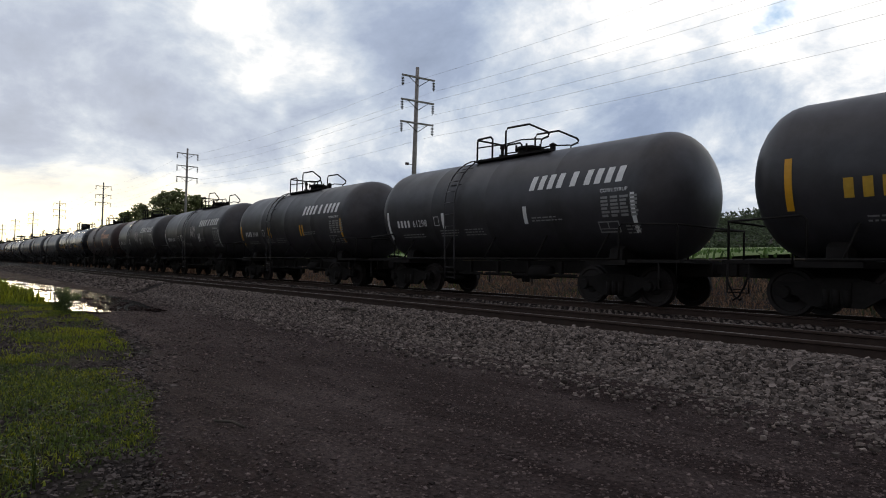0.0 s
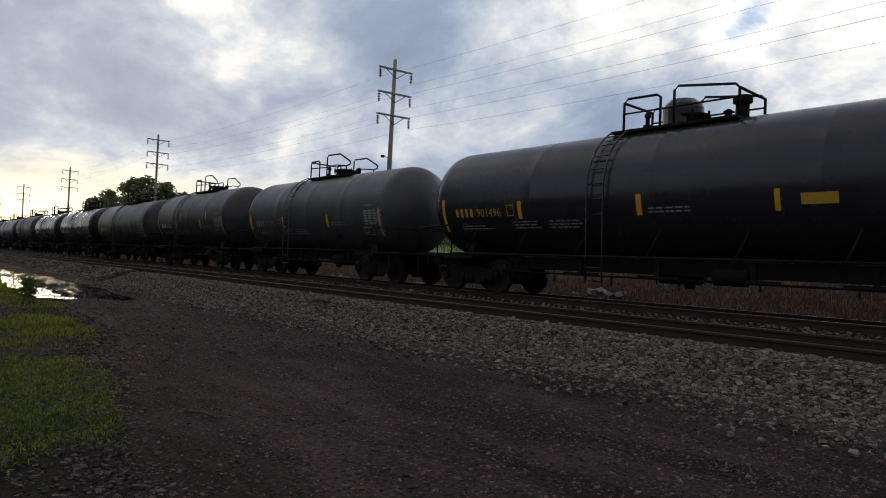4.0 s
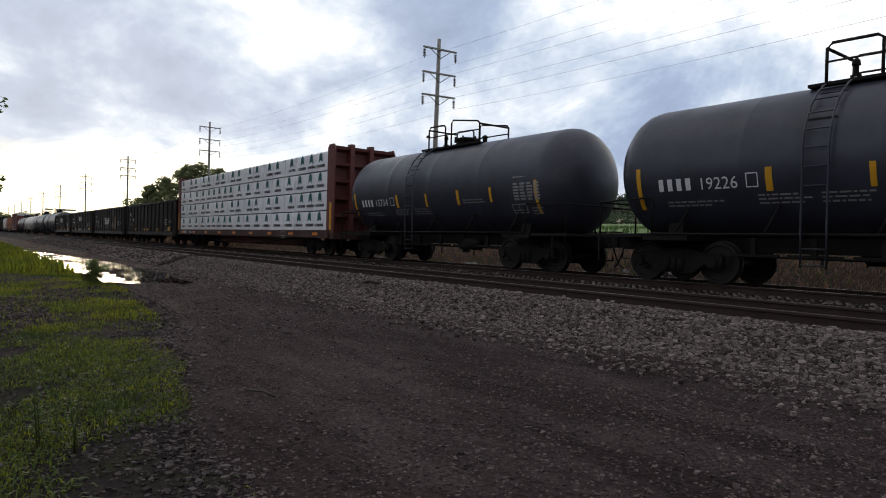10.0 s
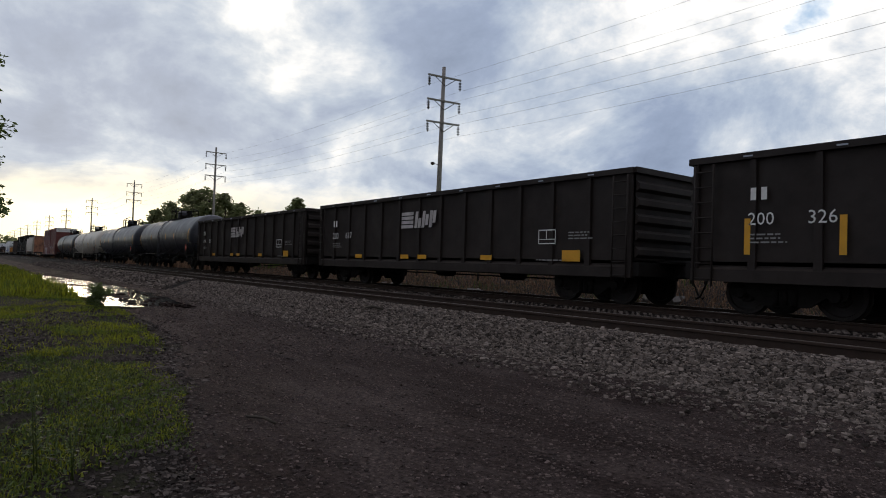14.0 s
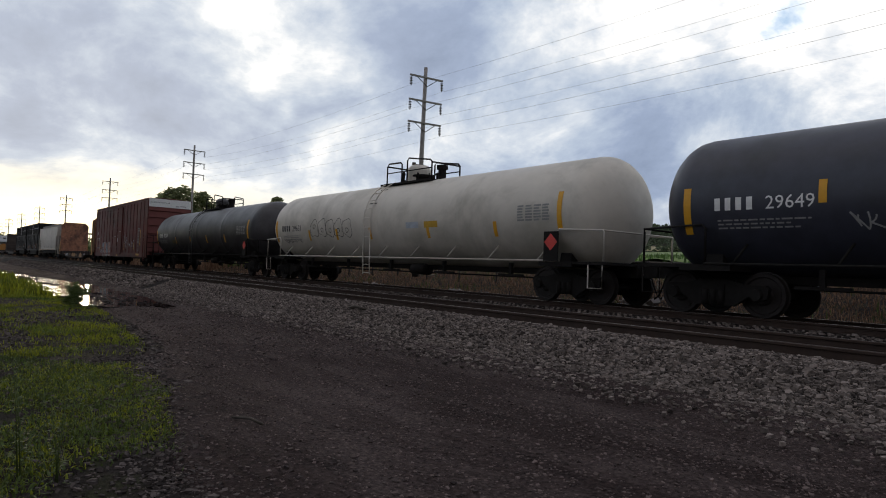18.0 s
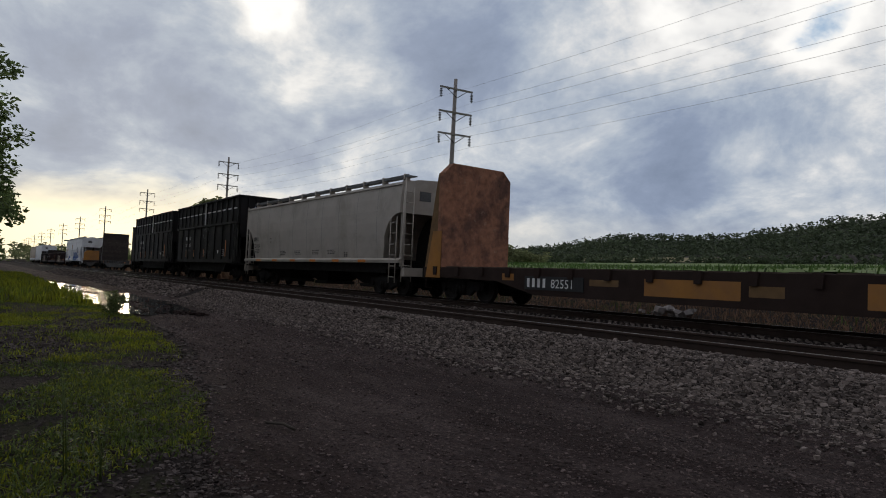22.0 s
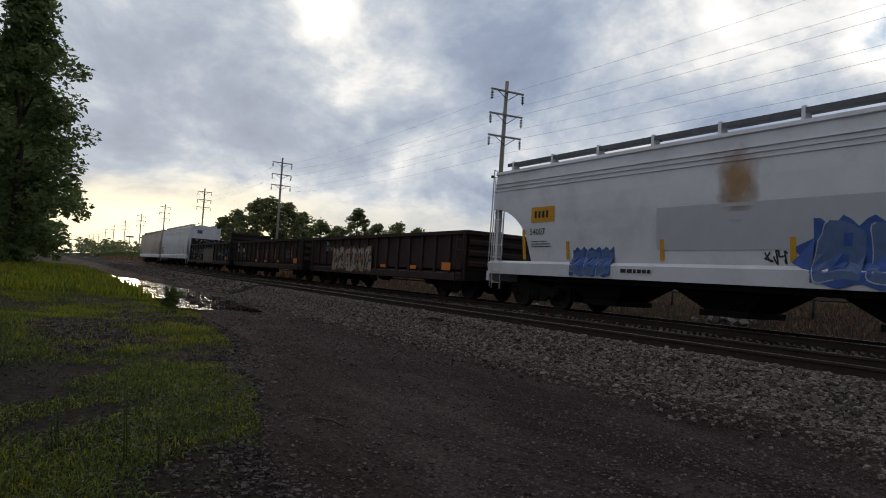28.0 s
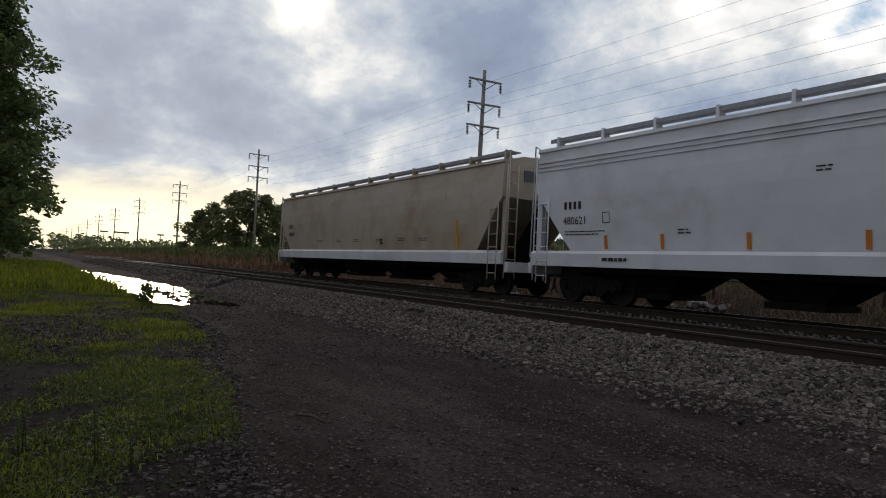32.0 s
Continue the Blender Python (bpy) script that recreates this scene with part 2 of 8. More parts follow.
LEAF = material("tree_leaf", (0.13, 0.18, 0.065), 0.6, vary=0.25, scale=2.0, per_island=0.45, translucent=0.6)
LEAF_FAR = material("far_leaf", (0.19, 0.21, 0.10), 0.8, vary=0.3, scale=0.6, per_island=0.3, translucent=0.65)
LEAF_HILL = material("hill_leaf", (0.075, 0.10, 0.055), 0.8, vary=0.3, scale=0.2, per_island=0.45, translucent=0.3)
GRASS = material("grass_blade", (0.205, 0.225, 0.012), 0.55, vary=0.3, scale=1.5, per_island=0.5, translucent=0.55, second=(0.075, 0.12, 0.02), second_amount=0.45, second_scale=0.7)
DRY_GRASS = material("dry_grass", (0.22, 0.135, 0.088), 0.8, vary=0.3, scale=1.5, per_island=0.4, translucent=0.3, gloss=0.08)
WEED = material("weed_leaf", (0.070, 0.100, 0.022), 0.6, vary=0.25, scale=2.0, per_island=0.35, translucent=0.35)
FENCE = material("dark_fence_pipe", (0.05, 0.045, 0.042), 0.7, metal=0.3, vary=0.2)
RUBBLE = material("pale_rubble", (0.24, 0.22, 0.21), 0.9, vary=0.35, scale=9.0, per_object=0.4)


# ---- mesh helpers ----
class Build:
    """Gathers quads and polygons for one mesh."""

    def __init__(self):
        self.v, self.f, self.smooth = [], [], []

    def add(self, verts, faces, smooth=False):
        n = len(self.v)
        self.v += [tuple(p) for p in verts]
        self.f += [tuple(i + n for i in f) for f in faces]
        self.smooth += [smooth] * len(faces)
        return self

    def box(self, x0, x1, y0, y1, z0, z1, c=0.0):
        """A box; c chamfers its edges along x."""
        if c <= 0:
            v = [(x, y, z) for x in (x0, x1) for y in (y0, y1) for z in (z0, z1)]
            return self.add(v, [(0, 1, 3, 2), (4, 6, 7, 5), (0, 4, 5, 1), (2, 3, 7, 6), (0, 2, 6, 4), (1, 5, 7, 3)])
        return self.prism([(y0 + c, z0), (y1 - c, z0), (y1, z0 + c), (y1, z1 - c), (y1 - c, z1), (y0 + c, z1), (y0, z1 - c), (y0, z0 + c)], x0, x1)

    def prism(self, yz, x0, x1):
        """A profile in y, z drawn out along x."""
        n = len(yz)
        v = [(x0, y, z) for y, z in yz] + [(x1, y, z) for y, z in yz]
        f = [tuple(reversed(range(n))), tuple(range(n, 2 * n))] + [(i, (i + 1) % n, n + (i + 1) % n, n + i) for i in range(n)]
        return self.add(v, f)

    def prism_y(self, xz, y0, y1):
        """A profile in x, z drawn out along y."""
        n = len(xz)
        v = [(x, y0, z) for x, z in xz] + [(x, y1, z) for x, z in xz]
        f = [tuple(range(n)), tuple(reversed(range(n, 2 * n)))] + [(i, n + i, n + (i + 1) % n, (i + 1) % n) for i in range(n)]
        return self.add(v, f)

    def tube(self, pts, r, n=6, r1=None, caps=True):
        """A round bar through points."""
        pts = [Vector(p) for p in pts]
        rings = []
        for i, p in enumerate(pts):
            d = (pts[min(i + 1, len(pts) - 1)] - pts[max(i - 1, 0)]).normalized()
            a = d.cross(Vector((0, 0, 1)) if abs(d.z) < 0.9 else Vector((1, 0, 0))).normalized()
            b = d.cross(a)
            rr = r if r1 is None else r + (r1 - r) * i / (len(pts) - 1)
            rings.append([p + rr * (math.cos(k * math.tau / n) * a + math.sin(k * math.tau / n) * b) for k in range(n)])
        v = [p for ring in rings for p in ring]
        f = [(i * n + k, i * n + (k + 1) % n, (i + 1) * n + (k + 1) % n, (i + 1) * n + k) for i in range(len(pts) - 1) for k in range(n)]
        if caps:
            f += [tuple(reversed(range(n))), tuple(range((len(pts) - 1) * n, len(pts) * n))]
        return self.add(v, f, True)

    def lathe_x(self, profile, n=40, y=0.0, z=0.0, smooth=True):
        """Rings (x, radius) round an axis along x."""
        v, f = [], []
        for x, r in profile:
            v += [(x, y + r * math.cos(k * math.tau / n), z + r * math.sin(k * math.tau / n)) for k in range(n)]
        for i in range(len(profile) - 1):
            f += [(i * n + k, (i + 1) * n + k, (i + 1) * n + (k + 1) % n, i * n + (k + 1) % n) for k in range(n)]
        f += [tuple(range(n)), tuple(reversed(range((len(profile) - 1) * n, len(profile) * n)))]
        return self.add(v, f, smooth)

    def lathe_y(self, profile, n=28, x=0.0, z=0.0, smooth=False):
        """Rings (y, radius) round an axis along y."""
        v, f = [], []
        for y, r in profile:
            v += [(x + r * math.cos(k * math.tau / n), y, z + r * math.sin(k * math.tau / n)) for k in range(n)]
        for i in range(len(profile) - 1):
            f += [(i * n + k, i * n + (k + 1) % n, (i + 1) * n + (k + 1) % n, (i + 1) * n + k) for k in range(n)]
        f += [tuple(reversed(range(n))), tuple(range((len(profile) - 1) * n, len(profile) * n))]
        return self.add(v, f, smooth)

    def mesh(self, name, mat):
        me = bpy.data.meshes.new(name)
        me.from_pydata(self.v, [], self.f)
        me.polygons.foreach_set("use_smooth", self.smooth)
        if mat:
            me.materials.append(mat)
        me.update()
        return me


def part(name, build, mat, parent, label="", at=None, kind=""):
    me = build if isinstance(build, bpy.types.Mesh) else build.mesh(name, mat)
    ob = new(name, me)
    ob.parent = parent
    if at is not None:
        ob.matrix_basis = at
    return tagged(ob, label=label, kind=kind)


def thing(name, label, category, group="", at=None, kind=""):
    ob = new(name)
    ob.empty_display_size = 0.2
    if at is not None:
        ob.matrix_basis = at
    return tagged(ob, label, category, group, kind)


def cloud_mesh(name, verts, faces, mat, smooth=False):
    """A mesh straight from arrays of corners and of faces with one count of corners."""
    me = bpy.data.meshes.new(name)
    nv, (nf, k) = len(verts), faces.shape
    me.vertices.add(nv), me.loops.add(nf * k), me.polygons.add(nf)
    me.vertices.foreach_set("co", np.asarray(verts, np.float32).ravel())
    me.loops.foreach_set("vertex_index", np.asarray(faces, np.int32).ravel())
    me.polygons.foreach_set("loop_start", np.arange(0, nf * k, k, dtype=np.int32))
    me.polygons.foreach_set("use_smooth", np.full(nf, smooth))
    me.update(calc_edges=True)
    me.materials.append(mat)
    return me


RNG = np.random.default_rng(7)

# ---- the lie of the land ----
RAIL_Z = 0.56                     # top of the rails
TRACKS = (9.1, 13.8)              # centre lines of the two tracks
PROFILE_Y = (-400, -30, -6, 0, 6.0, 7.0, 15.2, 16.2, 18.5, 22, 30, 60, 200, 330, 520, 800, 1500)
PROFILE_Z = (0.4, 0.35, 0.25, -0.02, 0.0, 0.02, 0.05, 0.25, 0.85, 1.6, 2.0, 3.2, 9.5, 15.5, 32, 60, 60)


def land_z(x, y):
    z = np.interp(y, PROFILE_Y, PROFILE_Z)
    bumps = 0.05 * np.sin(x * 0.9 + 1.3 * np.sin(y * 0.7)) * np.sin(y * 1.1 + 0.4) + 0.25 * np.sin(x * 0.11 + y * 0.05) * np.clip((y - 16) / 8, 0, 1)
    verge = np.clip((3.0 - y) / 3, 0, 1) * 0.10 * (1 + np.sin(x * 0.45) * np.cos(y * 0.6))
    return z + bumps * np.clip((np.abs(y - 11) - 4.5) / 3, 0.0, 1) * 0.6 + verge


def ground_grid(xs, ys, lift=0.0):
    X, Y = np.meshgrid(xs, ys, indexing="ij")
    Z = land_z(X, Y) + lift
    nx, ny = len(xs), len(ys)
    i, j = np.meshgrid(np.arange(nx - 1), np.arange(ny - 1), indexing="ij")
    a = (i * ny + j).ravel()
    return np.stack([X, Y, Z], -1).reshape(-1, 3), np.stack([a, a + ny, a + ny + 1, a + 1], -1)


xs = np.r_[-4500, -3000, -2000, -1400, np.arange(-1000, -200, 40), np.arange(-200, -60, 4), np.arange(-60, 12, 0.4), np.arange(12, 100, 8), 150, 300, 700, 1500, 3000]
ys = np.r_[-3000, -1500, -700, -300, -150, -80, -40, -25, np.arange(-16, 30, 0.4), np.arange(30, 80, 5), np.arange(80, 560, 30), 650, 800, 1500, 3000]
v, f = ground_grid(xs, ys)
# the road and the ballast lie in a shallow cut
v[:, 2] -= 0.12 * np.clip((v[:, 1] - np.interp(v[:, 0], (-400, -50, -20, -12, -6, 0, 60), (3.0, 3.9, 3.6, 3.3, 2.3, 1.2, 0.8))) / 0.5, 0, 1) * np.clip((16.2 - v[:, 1]) / 0.4, 0, 1)
tagged(new("ground", cloud_mesh("ground", v, f, EARTH, True)), "weedy brown and green earth beside the railway", "ground", kind="structure")

# the dirt road between the verge and the ballast, with an uneven edge
def edge_wave(x, amp):
    return amp * (np.sin(x * 1.7) * 0.5 + np.sin(x * 0.61 + 1) * 0.8 + np.sin(x * 3.9 + 2) * 0.25)


def verge_edge(x):
    """Where the grass ends and the road begins, as y over x."""
    return np.interp(x, (-400, -120, -60, -50, -35, -25, -20, -15.5, -12.5, -9.4, -6.6, -5.0, -3.6, 0, 8, 60),
                     (2.4, 3.2, 3.4, 3.3, 3.2, 3.1, 3.0, 3.2, 2.8, 2.2, 1.75, 1.5, 1.3, 0.5, 0.2, 0.2)) + edge_wave(x, 0.10)


def band(x, lo, hi, n, lift):
    """A strip of ground between two edges."""
    k = np.linspace(0, 1, n)
    X = np.repeat(x[:, None], n, 1)
    Y = lo[:, None] * (1 - k) + hi[:, None] * k
    Z = land_z(X, Y) + lift
    i, j = np.meshgrid(np.arange(len(x) - 1), np.arange(n - 1), indexing="ij")
    a = (i * n + j).ravel()
    return np.stack([X, Y, Z], -1).reshape(-1, 3), np.stack([a, a + n, a + n + 1, a + 1], -1)


rx = np.r_[np.arange(-900, -200, 20), np.arange(-200, -60, 2), np.arange(-60, 40, 0.25)]
v, f = band(rx, verge_edge(rx), np.full(len(rx), 6.9), 34, 0.0)


def road_rise(x, y):
    """How far the road's crown and ruts stand above the land."""
    ruts = 0.035 * np.sin((y - 3.2) * 2.2 + 0.4 * np.sin(x * 0.13)) + 0.012 * np.sin(x * 2.1 + 3 * y) * np.sin(y * 5 + x)
    return 0.003 + 0.027 * np.clip((y - verge_edge(x)) / 0.5, 0, 1) + ruts * np.clip(np.minimum(y - 2.2, 6.4 - y), 0, 1)


v[:, 2] += road_rise(v[:, 0], v[:, 1])
tagged(new("road", cloud_mesh("road", v, f, ROAD, True)), "damp dark dirt and cinder track with wheel ruts", "dirt road", kind="structure")

# the standing water in the road's hollow
PUDDLE = [(-49, 3.35), (-42, 4.2), (-34.6, 5.0), (-28, 5.3), (-23.7, 5.3), (-18.9, 5.1), (-17.1, 3.7), (-18, 2.9), (-20.5, 3.0), (-25, 3.1), (-30, 3.0), (-40, 3.2)]
ring = []
for i, p in enumerate(PUDDLE):
    q = PUDDLE[(i + 1) % len(PUDDLE)]
    for k in np.linspace(0, 1, 9)[:-1]:
        x, y = p[0] + (q[0] - p[0]) * k, p[1] + (q[1] - p[1]) * k
        ring.append((x + 0.15 * math.sin(y * 9 + x), y + 0.12 * math.sin(x * 2.3) + 0.06 * math.sin(x * 7.1), 0.0))
b = Build()
b.add([(x, y, 0.072) for x, y, _ in ring], [tuple(reversed(range(len(ring))))])
tagged(new("puddle", b.mesh("puddle", WATER)), "shallow rain puddle mirroring the evening sky", "puddle", kind="structure")

# the ballast of both tracks: shoulder, crown, the dip between, far shoulder
BED = [(6.3, -0.04), (6.9, 0.12), (7.5, 0.38), (7.8, 0.425), (10.4, 0.425), (11.45, 0.34), (12.5, 0.425), (15.1, 0.425), (15.5, 0.36), (16.1, 0.10), (16.5, 0.0)]
bx = np.r_[np.arange(-900, -100, 20), np.arange(-100, -40, 1.0), np.arange(-40, 20, 0.2)]
by = np.r_[6.2, np.arange(6.3, 16.6, 0.15)]
X, Y = np.meshgrid(bx, by, indexing="ij")
Z = np.interp(Y, *zip(*BED)) + 0.012 * RNG.random(X.shape) - 0.022
i, j = np.meshgrid(np.arange(len(bx) - 1), np.arange(len(by) - 1), indexing="ij")
a = (i * len(by) + j).ravel()
# the sheet under the loose stones, coloured as dark as their shaded gaps
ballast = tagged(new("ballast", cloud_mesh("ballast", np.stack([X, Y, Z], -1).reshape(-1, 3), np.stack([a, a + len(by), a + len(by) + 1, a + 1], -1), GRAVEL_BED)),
                 "grey crushed stone ballast over a shade-dark bed under two railway tracks", "ballast", kind="structure")

# rails: foot, web and head as one profile, with the polished running band on top
RAIL = [(-0.075, 0), (0.075, 0), (0.075, 0.012), (0.012, 0.035), (0.009, 0.125), (0.036, 0.138), (0.036, 0.165), (0.028, 0.172), (-0.028, 0.172), (-0.036, 0.165), (-0.036, 0.138), (-0.009, 0.125), (-0.012, 0.035), (-0.075, 0.012)]
for yc in TRACKS:
    track = thing("railway_track", "straight railway track of rusty steel rails on dark ties", "railway track", kind="structure")
    for side in (-0.7525, 0.7525):
        rail = part("rail", Build().prism([(yc + side + y, RAIL_Z - 0.172 + z) for y, z in RAIL], -900, 90), STEEL, track, "rust-brown steel rail")
        part("running_band", Build().box(-900, 90, yc + side - 0.024, yc + side + 0.024, RAIL_Z - 0.002, RAIL_Z + 0.003), RAIL_TOP, rail, "polished running surface")
    tie_me = Build().prism([(-1.3, 0), (1.3, 0), (1.3, 0.17), (1.27, 0.18), (-1.27, 0.18), (-1.3, 0.17)], -0.115, 0.115).mesh("tie", TIE)
    plate_me = Build().box(-0.09, 0.09, -0.17, 0.17, 0, 0.014).mesh("tie_plate", STEEL)
    for k in range(140):
        x = -66 + 0.5 * k + RNG.normal(0, 0.015)
        part("tie", tie_me, None, track, at=pose(x, yc, RAIL_Z - 0.172 - 0.19, 0, 0, RNG.normal(0, 0.6)))

# pole line beyond the tracks
POLES = [(-44.15, 32.18, 18.35, 0.9), (-108.3, 33.1, 20.0, -0.3), (-169, 32.6, 19.8, -0.4)] + [(-169 - 63 * k, 32.6, 19.8, (1.5, -0.5, 0.3, 0.0, 0.4)[k % 5]) for k in range(1, 9)] + [(20.0, 32.4, 19.0, 0.0)]
ARM_DROP, ARM_HALF = (0.92, 2.94, 4.80), 1.72
arm_me = Build().box(-0.06, 0.06, -ARM_HALF, ARM_HALF, -0.07, 0.07, 0.0).mesh("crossarm", ARM_WOOD)
brace_me = Build().tube([(0.07, 0, -0.75), (0.07, 1.05, -0.08)], 0.03, 5).mesh("brace", STEEL)
brace2_me = Build().tube([(0.07, 0, -0.75), (0.07, -1.05, -0.08)], 0.03, 5).mesh("brace", STEEL)
ins = []
for k in range(5):
    ins += [(-0.12 - 0.135 * k, 0.03), (-0.15 - 0.135 * k, 0.135), (-0.185 - 0.135 * k, 0.125), (-0.20 - 0.135 * k, 0.03)]
bi = Build()
n = 10
for k, (z, r) in enumerate(ins):
    bi.v += [(r * math.cos(a * math.tau / n), r * math.sin(a * math.tau / n), z) for a in range(n)]
for k in range(len(ins) - 1):
    bi.f += [(k * n + a, (k + 1) * n + a, (k + 1) * n + (a + 1) % n, k * n + (a + 1) % n) for a in range(n)]
bi.smooth = [True] * len(bi.f)
bi.tube([(0, 0, 0), (0, 0, -0.13)], 0.02, 5)
bi.tube([(0, 0, -0.74), (0, 0, -0.84)], 0.045, 6)
insulator_me = bi.mesh("insulator_string", CERAMIC)
for i, (px, py, top, lean) in enumerate(POLES):
    base = float(land_z(np.array(px), np.array(py))) - 0.4
    pole = thing("utility_pole", "tall wooden power line pole with three crossarms", "utility pole", "poles of the power line", pose(px, py, base, 0, lean))
    h = top - base
    part("shaft", Build().tube([(0, 0, 0), (0, 0, h * 0.5), (0, 0, h)], 0.24, 10, 0.15), POLE_WOOD, pole)
    for d in ARM_DROP:
        z = h - d
        arm = part("crossarm", arm_me, None, pole, at=pose(0.2, 0, z, 2.2 if i == 0 else 0))
        part("brace", brace_me, None, arm), part("brace", brace2_me, None, arm)
        for s in (-1, 1):
            part("insulator_string", insulator_me, None, arm, at=pose(0, s * (ARM_HALF - 0.1), -0.06))
    if i < 3:
        bracket = part("bracket", Build().tube([(0, 0, h * 0.5), (0.1, -0.75, h * 0.5)], 0.03, 5).box(0.0, 0.2, -0.95, -0.7, h * 0.5 - 0.1, h * 0.5 + 0.1), STEEL, pole)
order = sorted(POLES, key=lambda p: p[0])
for lo, hi in zip(order, order[1:]):
    span = thing("power_line_span", "six thin sagging power line wires between poles", "power line", "spans of the power line", kind="structure")
    for d in ARM_DROP:
        for s in (-1, 1):
            y_off, drop = s * (ARM_HALF - 0.1), d + 0.90
            pts = []
            for k in np.linspace(0, 1, 13):
                pts.append((lo[0] + (hi[0] - lo[0]) * k + 0.2, lo[1] + (hi[1] - lo[1]) * k + y_off, lo[2] + (hi[2] - lo[2]) * k - drop - 4 * 0.75 * k * (1 - k)))
            part("wire", Build().tube(pts, 0.0075, 4, caps=False), WIRE, span)

# pipe fence beyond the far track
fence = thing("rail_fence", "low dark two-rail pipe fence beyond the tracks", "fence")
post_me = Build().tube([(0, 0, -0.3), (0, 0, 1.0)], 0.045, 6).mesh("post", FENCE)
fx = np.arange(-70, 10, 2.4)
for x in fx:
    part("post", post_me, None, fence, at=pose(x, 18.4, float(land_z(np.array(x), np.array(18.4))), 0, RNG.normal(0, 1)))
for dz in (0.55, 0.95):
    for x0, x1 in zip(fx, fx[1:]):
        z0, z1 = (float(land_z(np.array(x), np.array(18.4))) + dz for x in (x0, x1))
        part("rail", Build().tube([(x0, 18.4, z0), (x1, 18.4, z1)], 0.035, 6), FENCE, fence)

# ---- the train's paint ----
BLACK = material("black_tank_paint", (0.041, 0.039, 0.042), 0.42, vary=0.25, scale=2.5, second=(0.028, 0.026, 0.026), second_amount=0.5, second_scale=0.7, dirt=(0.045, 0.038, 0.033), dirt_amount=0.25)
GLOSS = material("glossy_black_paint", (0.022, 0.021, 0.024), 0.27, vary=0.2, scale=2.0, second=(0.02, 0.02, 0.022), second_amount=0.4, second_scale=0.5)
NAVY = material("dark_blue_tank_paint", (0.034, 0.036, 0.050), 0.40, vary=0.25, scale=2.5, second=(0.026, 0.028, 0.034), second_amount=0.4, second_scale=0.6)
BROWN = material("dark_maroon_tank_paint", (0.056, 0.036, 0.034), 0.5, vary=0.25, scale=2.5, second=(0.045, 0.028, 0.022), second_amount=0.4, second_scale=0.6)
CREAM = material("dirty_white_tank_paint", (0.56, 0.52, 0.45), 0.5, vary=0.08, scale=2.0, second=(0.40, 0.37, 0.31), second_amount=0.45, second_scale=0.4, dirt=(0.25, 0.22, 0.18), dirt_amount=0.15)
GREY_TANK = material("dark_grey_tank_paint", (0.045, 0.047, 0.05), 0.4, vary=0.2, scale=2.5, second=(0.06, 0.058, 0.055), second_amount=0.4, second_scale=0.6)
IRON = material("grimy_black_iron", (0.012, 0.0105, 0.0095), 0.8, gloss=0.2, metal=0.0, vary=0.4, scale=7.0, bump=0.25, dirt=(0.032, 0.022, 0.017), dirt_amount=0.3)
WHEEL = material("wheel_steel", (0.020, 0.016, 0.0145), 0.6, gloss=0.3, metal=0.2, vary=0.3, scale=9.0)
TREAD = material("bright_wheel_rim", (0.5, 0.48, 0.46), 0.3, metal=1.0, vary=0.1)
HOPPER_GREY = material("light_grey_hopper_paint", (0.45, 0.415, 0.365), 0.55, vary=0.07, scale=1.6, second=(0.35, 0.315, 0.265), second_amount=0.45, second_scale=0.5, dirt=(0.22, 0.19, 0.15), dirt_amount=0.15)
HOPPER_WHITE = material("white_hopper_paint", (0.71, 0.73, 0.745), 0.5, vary=0.06, scale=1.6, second=(0.60, 0.605, 0.61), second_amount=0.4, second_scale=0.5, dirt=(0.30, 0.25, 0.19), dirt_amount=0.12)
HOPPER_TAN = material("rust_stained_tan_paint", (0.50, 0.44, 0.35), 0.6, vary=0.08, scale=1.4, second=(0.40, 0.31, 0.21), second_amount=0.55, second_scale=0.4, dirt=(0.26, 0.18, 0.11), dirt_amount=0.25)
WALKWAY = material("galvanised_walkway", (0.12, 0.124, 0.128), 0.55, metal=0.4, vary=0.2, scale=12.0)
GON_BLACK = material("faded_black_gondola_paint", (0.023, 0.0175, 0.0155), 0.65, gloss=0.28, vary=0.3, scale=2.0, second=(0.032, 0.025, 0.022), second_amount=0.5, second_scale=0.6, dirt=(0.06, 0.036, 0.024), dirt_amount=0.3, bump=0.1)
CHIP_BLACK = material("black_chip_hopper_paint", (0.0085, 0.008, 0.008), 0.62, vary=0.35, scale=2.0, second=(0.014, 0.011, 0.010), second_amount=0.5, second_scale=0.6, dirt=(0.03, 0.019, 0.014), dirt_amount=0.2, gloss=0.28)
PALE_WALK = material("pale_galvanised_walkway", (0.30, 0.31, 0.32), 0.5, metal=0.3, vary=0.2, scale=12.0)
# grime streaks plus the shading of the scalloped panels, both as one darker colour
SEAM = material("grimy_shaded_panel_seam", (0.27, 0.265, 0.25), 0.7, vary=0.2, scale=3.0)
GON_RUST = material("rusty_gondola_paint", (0.030, 0.0145, 0.0125), 0.8, vary=0.3, scale=2.0, second=(0.035, 0.02, 0.018), second_amount=0.5, second_scale=0.6, dirt=(0.07, 0.036, 0.022), dirt_amount=0.3, bump=0.15)
BOX_RED = material("oxide_red_boxcar_paint", (0.145, 0.031, 0.026), 0.6, vary=0.15, scale=1.8, second=(0.085, 0.024, 0.02), second_amount=0.5, second_scale=0.5, dirt=(0.06, 0.03, 0.026), dirt_amount=0.25)
PALE_END = material("faded_red_end_paint", (0.165, 0.05, 0.043), 0.65, vary=0.15, scale=2.2)
